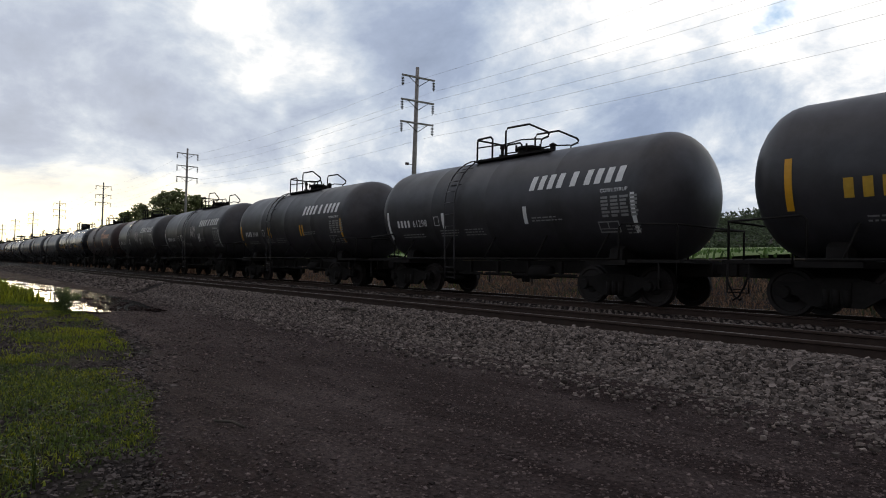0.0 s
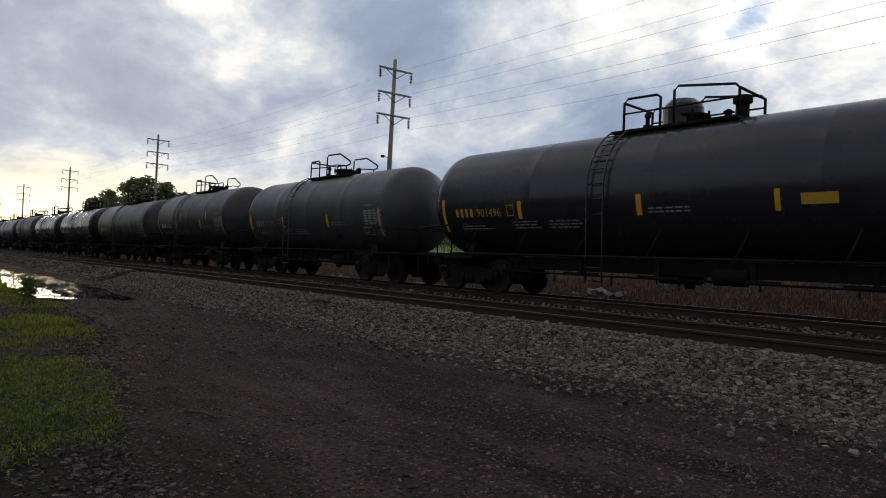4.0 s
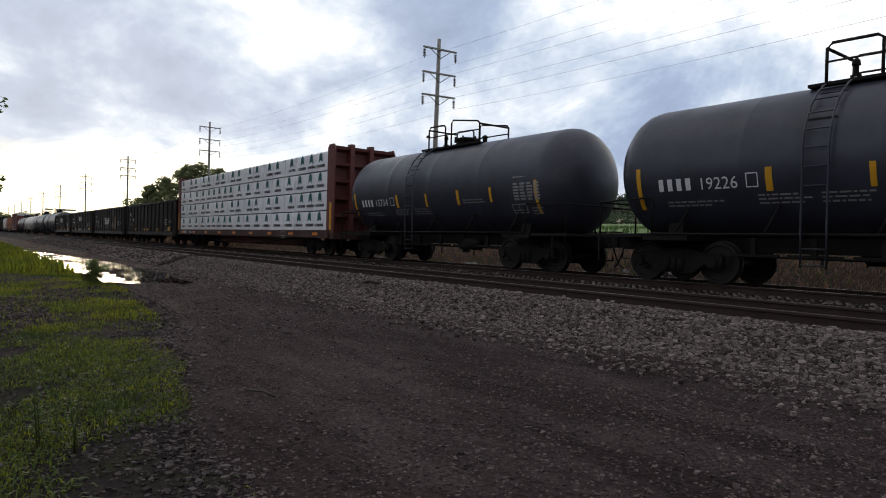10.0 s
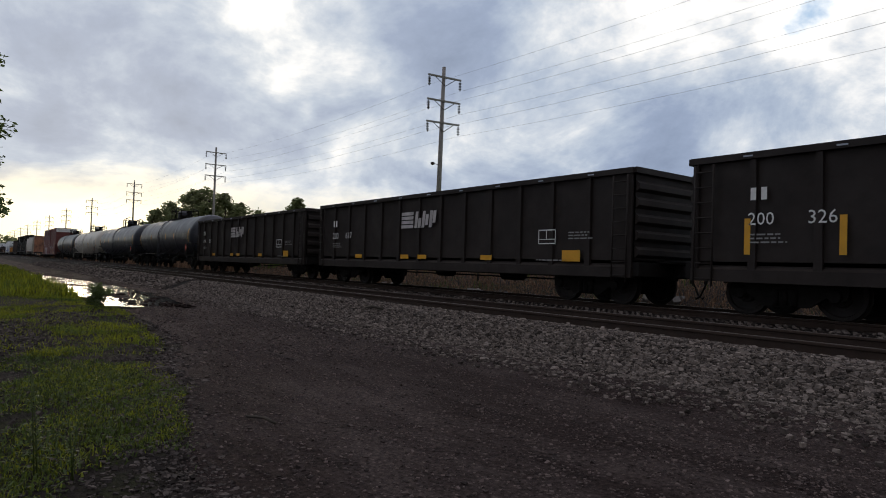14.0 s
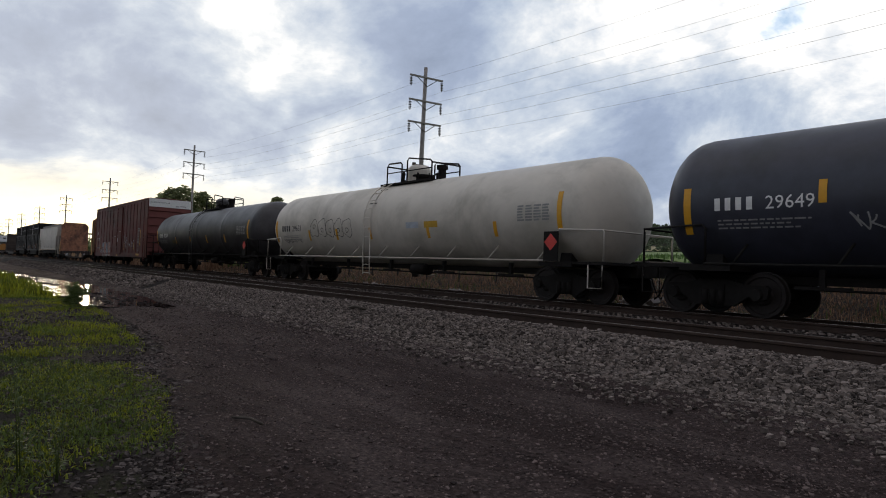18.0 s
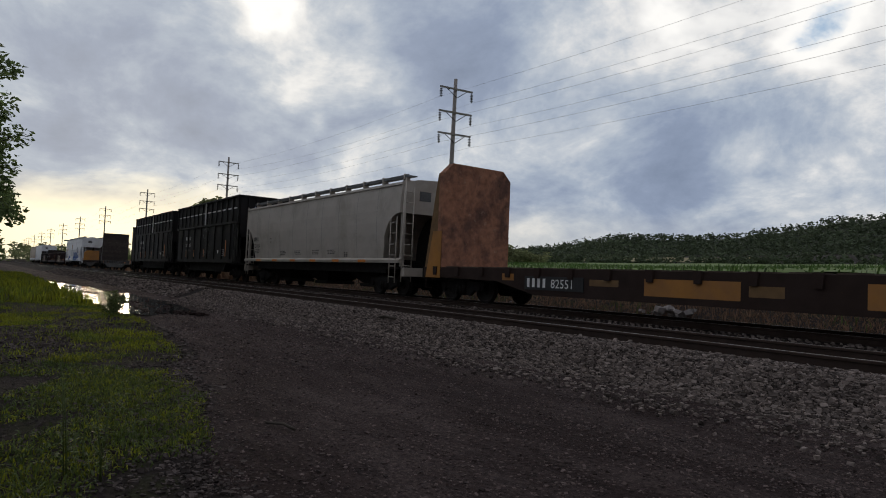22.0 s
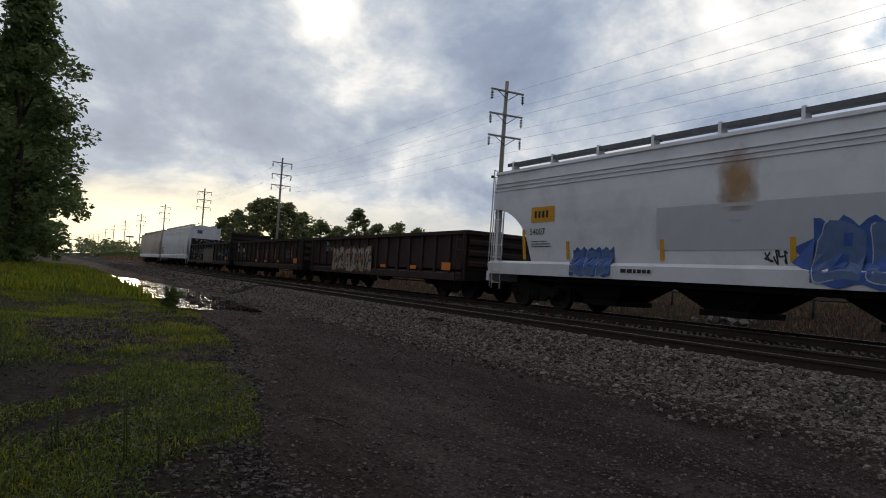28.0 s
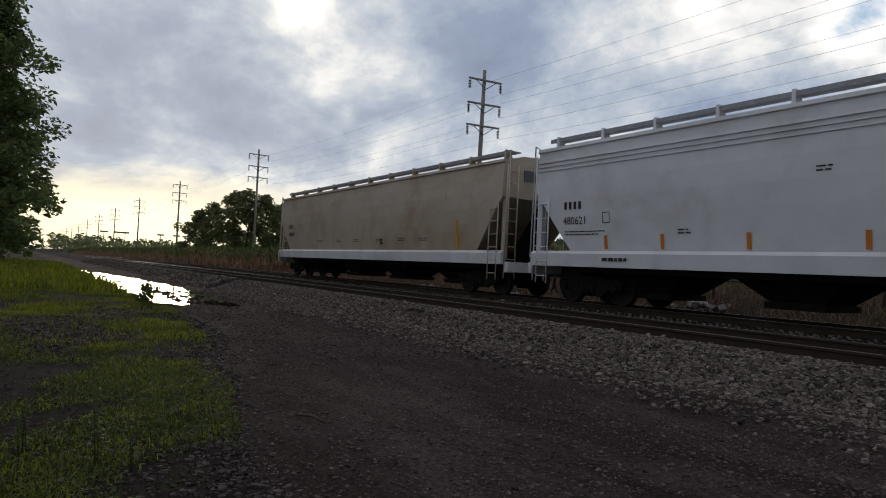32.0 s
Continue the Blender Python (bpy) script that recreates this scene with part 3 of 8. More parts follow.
BEAM_RED = material("centerbeam_red_paint", (0.125, 0.036, 0.032), 0.6, vary=0.15, scale=2.0, dirt=(0.09, 0.04, 0.03), dirt_amount=0.3)
SILL_BROWN = material("grimy_brown_sill", (0.055, 0.026, 0.022), 0.7, vary=0.3, scale=3.0, dirt=(0.10, 0.05, 0.035), dirt_amount=0.3)
TTX_YELLOW = material("faded_yellow_paint", (0.38, 0.17, 0.03), 0.6, vary=0.15, scale=2.0, second=(0.30, 0.14, 0.04), second_amount=0.5, second_scale=0.8)
BULK_WOOD = material("scarred_rusty_bulkhead", (0.33, 0.15, 0.088), 0.85, vary=0.4, scale=5.0, bump=0.5, second=(0.14, 0.07, 0.05), second_amount=0.5, second_scale=1.2, dirt=(0.40, 0.27, 0.19), dirt_amount=0.4)
DARK_WOOD = material("dark_bulkhead_planks", (0.05, 0.038, 0.032), 0.85, vary=0.35, scale=5.0, bump=0.4, per_object=0.3)
DECK = material("worn_flatcar_deck", (0.07, 0.05, 0.038), 0.9, vary=0.35, scale=4.0, bump=0.4)
WRAP = material("white_lumber_wrap", (0.84, 0.85, 0.86), 0.38, vary=0.06, scale=3.0, bump=0.35, per_object=0.06)
WHITE = material("white_lettering", (0.72, 0.72, 0.70), 0.6, vary=0.12, scale=9.0, dirt=(0.25, 0.25, 0.25), dirt_amount=0.15)
DIM_WHITE = material("faded_lettering", (0.26, 0.26, 0.25), 0.7, vary=0.2, scale=9.0)
YELLOW = material("yellow_reflector", (0.64, 0.32, 0.015), 0.45, vary=0.1, scale=6.0)
ORANGE = material("orange_reflector", (0.62, 0.20, 0.02), 0.45, vary=0.1, scale=6.0)
LETTER_YELLOW = material("yellow_lettering", (0.50, 0.30, 0.03), 0.6, vary=0.15, scale=9.0)
DIM_YELLOW = material("dim_yellow_plate", (0.12, 0.10, 0.05), 0.6, vary=0.3, scale=9.0)
LETTER_BLACK = material("black_lettering", (0.02, 0.02, 0.02), 0.6, vary=0.15, scale=9.0)
PEACH = material("faded_peach_paint", (0.62, 0.33, 0.20), 0.6, vary=0.2, scale=6.0)
LOGO_BLUE = material("pale_blue_emblem", (0.22, 0.33, 0.47), 0.55, vary=0.15, scale=6.0)
LOGO_GREEN = material("green_emblem", (0.015, 0.115, 0.115), 0.5, vary=0.12, scale=6.0)
SPRAY_BLUE = material("blue_spray_paint", (0.04, 0.10, 0.33), 0.6, vary=0.3, scale=3.0)
SPRAY_PALE = material("pale_spray_paint", (0.42, 0.46, 0.52), 0.6, vary=0.25, scale=4.0)
SPRAY_TAN = material("tan_spray_paint", (0.25, 0.14, 0.07), 0.7, vary=0.35, scale=2.5)
SPRAY_DARK = material("dark_spray_paint", (0.03, 0.03, 0.035), 0.7, vary=0.3, scale=4.0)
SPRAY_WHITE = material("white_spray_paint", (0.48, 0.45, 0.44), 0.7, vary=0.3, scale=4.0)
PLACARD_RED = material("red_placard", (0.55, 0.05, 0.04), 0.5, vary=0.1)

MESHES = {}


def shared(key, make):
    if key not in MESHES:
        MESHES[key] = make()
    return MESHES[key]


CAR_THINGS = []        # (thing, place on the train, further pose)


def train_rows(s, rest=None):
    rest = rest or Matrix()
    return [(t, pose(s + 18.0 * t + 0.006 * t * t, TRACKS[1], RAIL_Z) @ rest) for t in (0, 0.1, 4, 8, 12, 16, 20, 24, 28, 31.9, 32)]


def rail_car(name, label, front, rear, group=""):
    car = thing(name, label, "rail car", group)
    CAR_THINGS.append((car, (front + rear) / 2, None))
    return car, (front - rear) / 2


# running gear
def sideframe_mesh():
    prof = [(-1.12, 0.60), (-1.05, 0.66), (-0.62, 0.66), (-0.32, 0.74), (0.32, 0.74), (0.62, 0.66), (1.05, 0.66), (1.12, 0.60), (1.08, 0.40), (0.98, 0.36), (0.72, 0.42), (0.42, 0.22), (-0.42, 0.22), (-0.72, 0.42), (-0.98, 0.36), (-1.08, 0.40)]
    b = Build().prism_y(prof, -0.06, 0.06)
    for x in (-0.89, 0.89):
        b.lathe_y([(-0.13, 0.11), (-0.06, 0.13)], 12, x, 0.46)
    b.box(-0.24, 0.24, -0.085, -0.06, 0.30, 0.66)
    return b.mesh("sideframe", IRON)


def wheel_mesh():
    return Build().lathe_y([(-0.07, 0.10), (-0.07, 0.17), (-0.035, 0.20), (-0.035, 0.36), (-0.065, 0.38), (-0.065, 0.448), (0.045, 0.457), (0.05, 0.485), (0.075, 0.48), (0.075, 0.38), (0.03, 0.36), (0.03, 0.2), (0.07, 0.17), (0.07, 0.1)], 22).mesh("wheel", WHEEL)


def add_truck(car, x):
    bolster = shared("bolster", lambda: Build().box(-0.19, 0.19, -1.0, 1.0, 0.36, 0.66).box(-0.42, 0.42, -0.32, 0.32, 0.64, 0.82).mesh("truck", IRON))
    truck = part("truck", bolster, None, car, "grimy two-axle wheel truck", pose(x, 0, 0))
    for y, turn in ((-1.02, 0), (1.02, 180)):
        part("sideframe", shared("sideframe", sideframe_mesh), None, truck, at=pose(0, y, 0, 0, 0, turn))

    for y in (-1.10, 1.10):
        for sx in (-0.17, 0, 0.17):
            part("spring", shared("spring", lambda: Build().tube([(0, 0, 0.24), (0, 0, 0.54)], 0.065, 8).mesh("spring", IRON)), None, truck, at=pose(sx, y, 0))
    for ax in (-0.89, 0.89):
        part("axle", shared("axle", lambda: Build().lathe_y([(-1.1, 0.07), (-0.7, 0.085), (0.7, 0.085), (1.1, 0.07)], 10).mesh("axle", IRON)), None, truck, at=pose(ax, 0, 0.457))
        for y, turn in ((-0.76, 0), (0.76, 180)):
            part("wheel", shared("wheel", wheel_mesh), None, truck, at=pose(ax, y, 0.457, 0, 0, turn))
    part("brake_beam", shared("brake_beam", lambda: Build().tube([(-0.4, -0.8, 0.4), (-0.4, 0.8, 0.4)], 0.04, 6).box(-0.47, -0.42, -0.9, -0.6, 0.3, 0.55).box(-0.47, -0.42, 0.6, 0.9, 0.3, 0.55).mesh("brake_beam", IRON)), None, truck)


def coupler_mesh():
    b = Build().box(-0.9, 0.15, -0.10, 0.10, 0.78, 0.98)
    b.prism_y([(0.12, 0.72), (0.30, 0.72), (0.38, 0.78), (0.38, 0.98), (0.30, 1.04), (0.12, 1.04)], -0.16, 0.10)
    b.box(0.26, 0.42, 0.05, 0.2, 0.74, 1.02)
    return b.mesh("coupler", IRON)


def hose_mesh():
    return Build().tube([(0.1, 0.28, 0.80), (0.18, 0.28, 0.55), (0.34, 0.22, 0.30), (0.52, 0.1, 0.22), (0.6, 0.0, 0.25)], 0.022, 6).mesh("air_hose", IRON)


def add_ends(car, half):
    for s in (1, -1):
        part("coupler", shared("coupler", coupler_mesh), None, car, at=pose(s * (half - 0.36), 0, 0, 0, 0, 0 if s > 0 else 180))
        part("air_hose", shared("hose", hose_mesh), None, car, at=pose(s * (half - 0.5), 0, 0, 0, 0, 0 if s > 0 else 180))


def ladder_mesh(w, z0, z1, step=0.3, r=0.016):
    b = Build()
    for x in (-w / 2, w / 2):
        b.tube([(x, 0, z0), (x, 0, z1)], r * 1.3, 6)
    n = max(2, int((z1 - z0) / step))
    for k in range(n):
        z = z0 + (k + 0.5) * (z1 - z0) / n
        b.tube([(-w / 2, 0, z), (w / 2, 0, z)], r, 5)
    return b


# paint on surfaces
class Flat:
    """Paint on a side wall at depth y; u runs along the car, v is the height."""

    def __init__(self, y):
        self.y = y

    def __call__(self, u, v):
        return (u, self.y, v)


class Round:
    """Paint on a tank's near side."""

    def __init__(self, radius, centre):
        self.r, self.c = radius + 0.008, centre

    def __call__(self, u, v):
        a = math.asin(max(-0.995, min(0.995, (v - self.c) / self.r)))
        return (u, -self.r * math.cos(a), self.c + self.r * math.sin(a))


class EndWall:
    """Paint on the wall that closes a car's front; u runs across."""

    def __init__(self, x):
        self.x = x

    def __call__(self, u, v):
        return (self.x, u, v)


def paint_poly(b, surf, pts):
    b.add([surf(u, v) for u, v in pts], [tuple(range(len(pts)))])


def paint_rect(b, surf, u0, u1, v0, v1, lean=0.0, seg=1):
    us = np.linspace(v0, v1, seg + 1)
    for lo, hi in zip(us, us[1:]):
        a, c = lean * (lo - v0), lean * (hi - v0)
        paint_poly(b, surf, [(u0 + a, lo), (u1 + a, lo), (u1 + c, hi), (u0 + c, hi)])


def strips(car, surf, places, mat, w=0.10, h=0.45, name="reflector_strip", seg=4):
    for u, v in places:
        b = Build()
        paint_rect(b, surf, u - w / 2, u + w / 2, v - h / 2, v + h / 2, seg=seg)
        part(name, b, mat, car, "yellow reflective strip" if mat is YELLOW else "")


def letters(car, surf, text, u, v, size, mat, name="lettering", wide=1.0, fat=0.0):
    """Readable lettering, laid on the surface, from its left foot."""
    key = ("font", text, fat)
    if key not in MESHES:
        cu = bpy.data.curves.new("lettering", "FONT")
        cu.body, cu.resolution_u, cu.size, cu.offset = text, 2, 1.0, fat
        tmp = bpy.data.objects.new("lettering", cu)
        me = bpy.data.meshes.new_from_object(tmp)
        MESHES[key] = ([tuple(p.co) for p in me.vertices], [tuple(p.vertices) for p in me.polygons])
        bpy.data.objects.remove(tmp)
        bpy.data.meshes.remove(me)
    vs, fs = MESHES[key]
    b = Build()
    b.add([surf(u + x * size * 1.38 * wide, v + y * size * 1.38) for x, y, _ in vs], fs)
    return part(name, b, mat, car)


def mark_blocks(car, surf, n, u, v, size, mat, name="mark_block", wide=0.46, gap=0.40, lean=0.0):
    """A row of plain upright blocks where a company's mark stands."""
    for k in range(n):
        b = Build()
        x = u + k * size * (wide + gap)
        paint_rect(b, surf, x, x + size * wide, v, v + size, lean, 2)
        part(name, b, mat, car)


def small_print(car, surf, u, v, w, rows, mat, pitch=0.075, h=0.03, seed=1, name="small_print"):
    """Rows of lettering too small to read, as broken bars from the top row down."""
    rng, b = random.Random(seed), Build()
    for r in range(rows):
        x, end = u, u + w * rng.uniform(0.75, 1.0)
        while x < end:
            run = min(rng.uniform(0.05, 0.2), end - x)
            if run > 0.03:
                paint_rect(b, surf, x, x + run, v - r * pitch - h, v - r * pitch)
            x += run + 0.035
    return part(name, b, mat, car, kind="stuff")


def frame_box(car, surf, u, v, w, h, mat, t=0.03, bars=True, name="data_plate"):
    b = Build()
    for r in ((u, u + w, v, v + t), (u, u + w, v + h - t, v + h), (u, u + t, v, v + h), (u + w - t, u + w, v, v + h)):
        paint_rect(b, surf, *r)
    if bars:
        paint_rect(b, surf, u + w * 0.45, u + w * 0.45 + t, v + h * 0.3, v + h)
        paint_rect(b, surf, u, u + w, v + h * 0.3, v + h * 0.3 + t * 0.7)
    return part(name, b, mat, car)


def table_block(car, surf, u, v, w, h, mat, rows=6, cols=4, seed=3, name="stencil_table"):
    """A stencilled table: rows of close bars."""
    rng, b = random.Random(seed), Build()
    for r in range(rows):
        z = v + h - (r + 1) * h / rows
        for c in range(cols):
            x = u + c * w / cols
            paint_rect(b, surf, x + 0.02, x + w / cols * rng.uniform(0.7, 0.95), z + h / rows * 0.15, z + h / rows * 0.8)
    return part(name, b, mat, car, kind="stuff")


def scrawl(car, surf, u, v, w, h, mat, seed, loops=6, thick=0.05, name="spray_scrawl"):
    """Abstract spray-painted strokes: quick bent lines that cross one another."""
    rng, b = random.Random(seed), Build()
    for k in range(loops):
        x = u + w * (k + 0.2) / loops
        step = w / loops
        p = [(x + rng.uniform(-0.2, 0.3) * step, v + h * rng.uniform(0.6, 1.0))]
        for _ in range(rng.randint(3, 5)):
            p.append((x + rng.uniform(-0.25, 1.15) * step, v + h * rng.uniform(0.0, 1.0)))
        fine_p = []
        for i in range(len(p) - 1):
            a, c = p[i], p[i + 1]
            m_ = (a[0] + (c[0] - a[0]) * 0.5 + rng.uniform(-0.2, 0.2) * step, a[1] + (c[1] - a[1]) * 0.5 + rng.uniform(-0.1, 0.1) * h)
            for t in np.linspace(0, 1, 6)[:-1]:
                fine_p.append(((1 - t) ** 2 * a[0] + 2 * t * (1 - t) * m_[0] + t * t * c[0], (1 - t) ** 2 * a[1] + 2 * t * (1 - t) * m_[1] + t * t * c[1]))
        fine_p.append(p[-1])
        for a, c in zip(fine_p, fine_p[1:]):
            dx, dz = c[0] - a[0], c[1] - a[1]
            n = math.hypot(dx, dz) or 1
            ox, oz = -dz / n * thick / 2, dx / n * thick / 2
            paint_poly(b, surf, [(a[0] - ox, a[1] - oz), (c[0] - ox, c[1] - oz), (c[0] + ox, c[1] + oz), (a[0] + ox, a[1] + oz)])
    return part(name, b, mat, car, kind="stuff")


def bubble(rng, cx, cz, rx_, rz_, n=14, square=0.55):
    """An uneven rounded outline."""
    ph, q = rng.uniform(0, 6), rng.uniform(0.05, 0.16)
    out = []
    for k in range(n):
        a = k * math.tau / n
        sx, sz = math.copysign(abs(math.cos(a)) ** square, math.cos(a)), math.copysign(abs(math.sin(a)) ** square, math.sin(a))
        r = 1 + q * math.sin(3 * a + ph) + 0.06 * math.sin(5 * a + 2 * ph)
        out.append((cx + rx_ * r * sx + 0.15 * rz_ * sz * math.sin(ph), cz + rz_ * r * sz))
    return out


def wild_piece(car, surf, u, v, w, h, n, halo_mat, fill, line, seed, tips=0.0):
    """One ragged halo, over it blocky rounded masses with slits, and thin pale edge strokes: abstract spray paint."""
    rng = random.Random(seed)
    layers = [lambda a, c, o=o: (surf(a, c)[0], surf(a, c)[1] - o, surf(a, c)[2]) for o in (0.003, 0.006, 0.009)]
    cols = 7 * n
    top = [v + h * (0.93 + 0.07 * math.sin(k * 1.7 + seed) + rng.uniform(-0.02, 0.02)) for k in range(cols + 1)]
    low = [v + h * (0.05 + 0.04 * math.sin(k * 1.1 + seed)) for k in range(cols + 1)]
    b = Build()
    for k in range(cols):
        for j in range(6):
            x0, x1 = u + w * k / cols, u + w * (k + 1) / cols
            za, zb = (low[k] + (top[k] - low[k]) * q / 6 for q in (j, j + 1))
            zc_, zd = (low[k + 1] + (top[k + 1] - low[k + 1]) * q / 6 for q in (j, j + 1))
            paint_poly(b, layers[0], [(x0, za), (x1, zc_), (x1, zd), (x0, zb)])
    part("spray_halo", b, halo_mat, car)
    if tips:
        for sx, x in ((-1, u), (1, u + w)):
            b = Build()
            paint_poly(b, layers[0], [(x - sx * 0.02, v + h * 0.2), (x + sx * tips, v + h * 0.36), (x + sx * tips * 0.6, v + h * 0.46), (x + sx * tips * 0.9, v + h * 0.56), (x - sx * 0.02, v + h * 0.7)])
            part("spray_tip", b, halo_mat, car)
    for k in range(n):
        cx, cz = u + w * (k + 0.5) / n, v + h * (0.47 + rng.uniform(-0.03, 0.03))
        rx_, rz_ = w / n * 0.47, h * 0.40
        shape = bubble(rng, cx, cz, rx_, rz_, 28, 0.5)
        b = Build()
        for ring_lo, ring_hi in ((0.0, 0.34), (0.34, 0.67), (0.67, 1.0)):
            for i in range(len(shape)):
                p, q = shape[i], shape[(i + 1) % len(shape)]
                quad = [(cx + (p[0] - cx) * ring_lo, cz + (p[1] - cz) * ring_lo), (cx + (p[0] - cx) * ring_hi, cz + (p[1] - cz) * ring_hi), (cx + (q[0] - cx) * ring_hi, cz + (q[1] - cz) * ring_hi), (cx + (q[0] - cx) * ring_lo, cz + (q[1] - cz) * ring_lo)]
                paint_poly(b, layers[1], quad[1:] if ring_lo == 0 else quad)
        part("spray_fill", b, fill, car)
        for j in range(2):
            b = Build()
            sx = cx + rx_ * rng.uniform(-0.35, 0.45)
            z0 = cz + rz_ * (rng.uniform(-0.75, -0.3) if j else rng.uniform(0.15, 0.35))
            paint_rect(b, layers[2], sx, sx + w / n * rng.uniform(0.12, 0.3), z0, z0 + rz_ * rng.uniform(0.25, 0.5), rng.uniform(-0.3, 0.3), 2)
            part("spray_slit", b, halo_mat, car)
        b = Build()
        first, count = rng.randint(6, 10), rng.randint(9, 14)
        for i in range(first, first + count):
            p, q = shape[i % 28], shape[(i + 1) % 28]
            paint_poly(b, layers[2], [(cx + (p[0] - cx) * 0.95, cz + (p[1] - cz) * 0.96), p, q, (cx + (q[0] - cx) * 0.95, cz + (q[1] - cz) * 0.96)])
        part("spray_stroke", b, line, car)


def outline_bubbles(car, surf, u, v, w, h, n, mat, seed, thick=0.022):
    """Rounded outlines side by side, each with a small inner loop, sprayed as thin lines."""
    rng = random.Random(seed)
    for k in range(n):
        cx, cz = u + w * (k + 0.5) / n, v + h * (0.5 + rng.uniform(-0.04, 0.04))
        b = Build()
        for scale, dz in ((1.0, 0.0), (0.28, 0.12 * h * rng.choice((-1, 1)))):
            pts = bubble(rng, cx, cz + dz, w / n * 0.55 * scale, h * 0.48 * scale, 22, 0.85)
            c2 = cz + dz
            for i in range(len(pts)):
                p, q = pts[i], pts[(i + 1) % len(pts)]
                s_ = 1 - thick / (h * 0.48 * scale)
                paint_poly(b, surf, [(cx + (p[0] - cx) * s_, c2 + (p[1] - c2) * s_), p, q, (cx + (q[0] - cx) * s_, c2 + (q[1] - c2) * s_)])
        part("spray_outline", b, mat, car)


# ---- tank cars ----
def dome_rails(car, x, zt, style):
    """The handrails round the top platform, each bar a part."""
    if style == "loop":
        for y in (-0.62, 0.62):
            part("handrail", Build().tube([(x - 1.61, y, zt - 0.1), (x - 1.61, y, zt + 0.55), (x - 1.55, y, zt + 0.62), (x - 1.02, y, zt + 0.62), (x - 0.94, y, zt + 0.55), (x - 0.94, y, zt - 0.05)], 0.03, 6), IRON, car)
            part("handrail", Build().tube([(x - 0.38, y, zt - 0.05), (x - 0.38, y, zt + 0.70), (x - 0.30, y, zt + 0.78), (x + 0.55, y, zt + 0.76), (x + 1.23, y, zt + 0.44), (x + 1.29, y, zt + 0.37), (x + 1.27, y, zt + 0.31), (x + 1.02, y, zt + 0.26), (x + 0.98, y, zt - 0.05)], 0.03, 6), IRON, car)
            part("middle_rail", Build().tube([(x - 1.61, y, zt + 0.36), (x - 0.94, y, zt + 0.34), (x - 0.38, y, zt + 0.31), (x + 0.26, y, zt + 0.36), (x + 0.98, y, zt + 0.28)], 0.022, 5), IRON, car)
        part("cross_rail", Build().tube([(x - 1.61, -0.62, zt + 0.60), (x - 1.61, 0.62, zt + 0.60)], 0.03, 6), IRON, car)
    else:
        for y in (-0.62, 0.62):
            part("handrail", Build().tube([(x - 1.36, y, zt - 0.1), (x - 1.36, y, zt + 0.62), (x - 1.27, y, zt + 0.71), (x - 0.51, y, zt + 0.69), (x - 0.42, y, zt + 0.62), (x - 0.42, y, zt - 0.05)], 0.03, 6), IRON, car)
            part("handrail", Build().tube([(x - 0.09, y, zt - 0.05), (x - 0.09, y, zt + 0.72), (x, y, zt + 0.80), (x + 1.27, y, zt + 0.62), (x + 1.36, y, zt + 0.53), (x + 1.36, y, zt - 0.05)], 0.03, 6), IRON, car)
            part("middle_rail", Build().tube([(x - 1.36, y, zt + 0.36), (x + 1.36, y, zt + 0.34)], 0.022, 5), IRON, car)
        part("cross_rail", Build().tube([(x - 1.36, -0.62, zt + 0.62), (x - 1.36, 0.62, zt + 0.62)], 0.03, 6), IRON, car)
        part("cross_rail", Build().tube([(x + 1.36, -0.62, zt + 0.53), (x + 1.36, 0.62, zt + 0.53)], 0.03, 6), IRON, car)


def upright(b, x, y, profile, n=14):
    """Rings (z, radius) round a vertical axis."""
    v, f = [], []
    for z, r in profile:
        v += [(x + r * math.cos(k * math.tau / n), y + r * math.sin(k * math.tau / n), z) for k in range(n)]
    for i in range(len(profile) - 1):
        f += [(i * n + k, i * n + (k + 1) % n, (i + 1) * n + (k + 1) % n, (i + 1) * n + k) for k in range(n)]
    f += [tuple(reversed(range(n))), tuple(range((len(profile) - 1) * n, len(profile) * n))]
    return b.add(v, f)


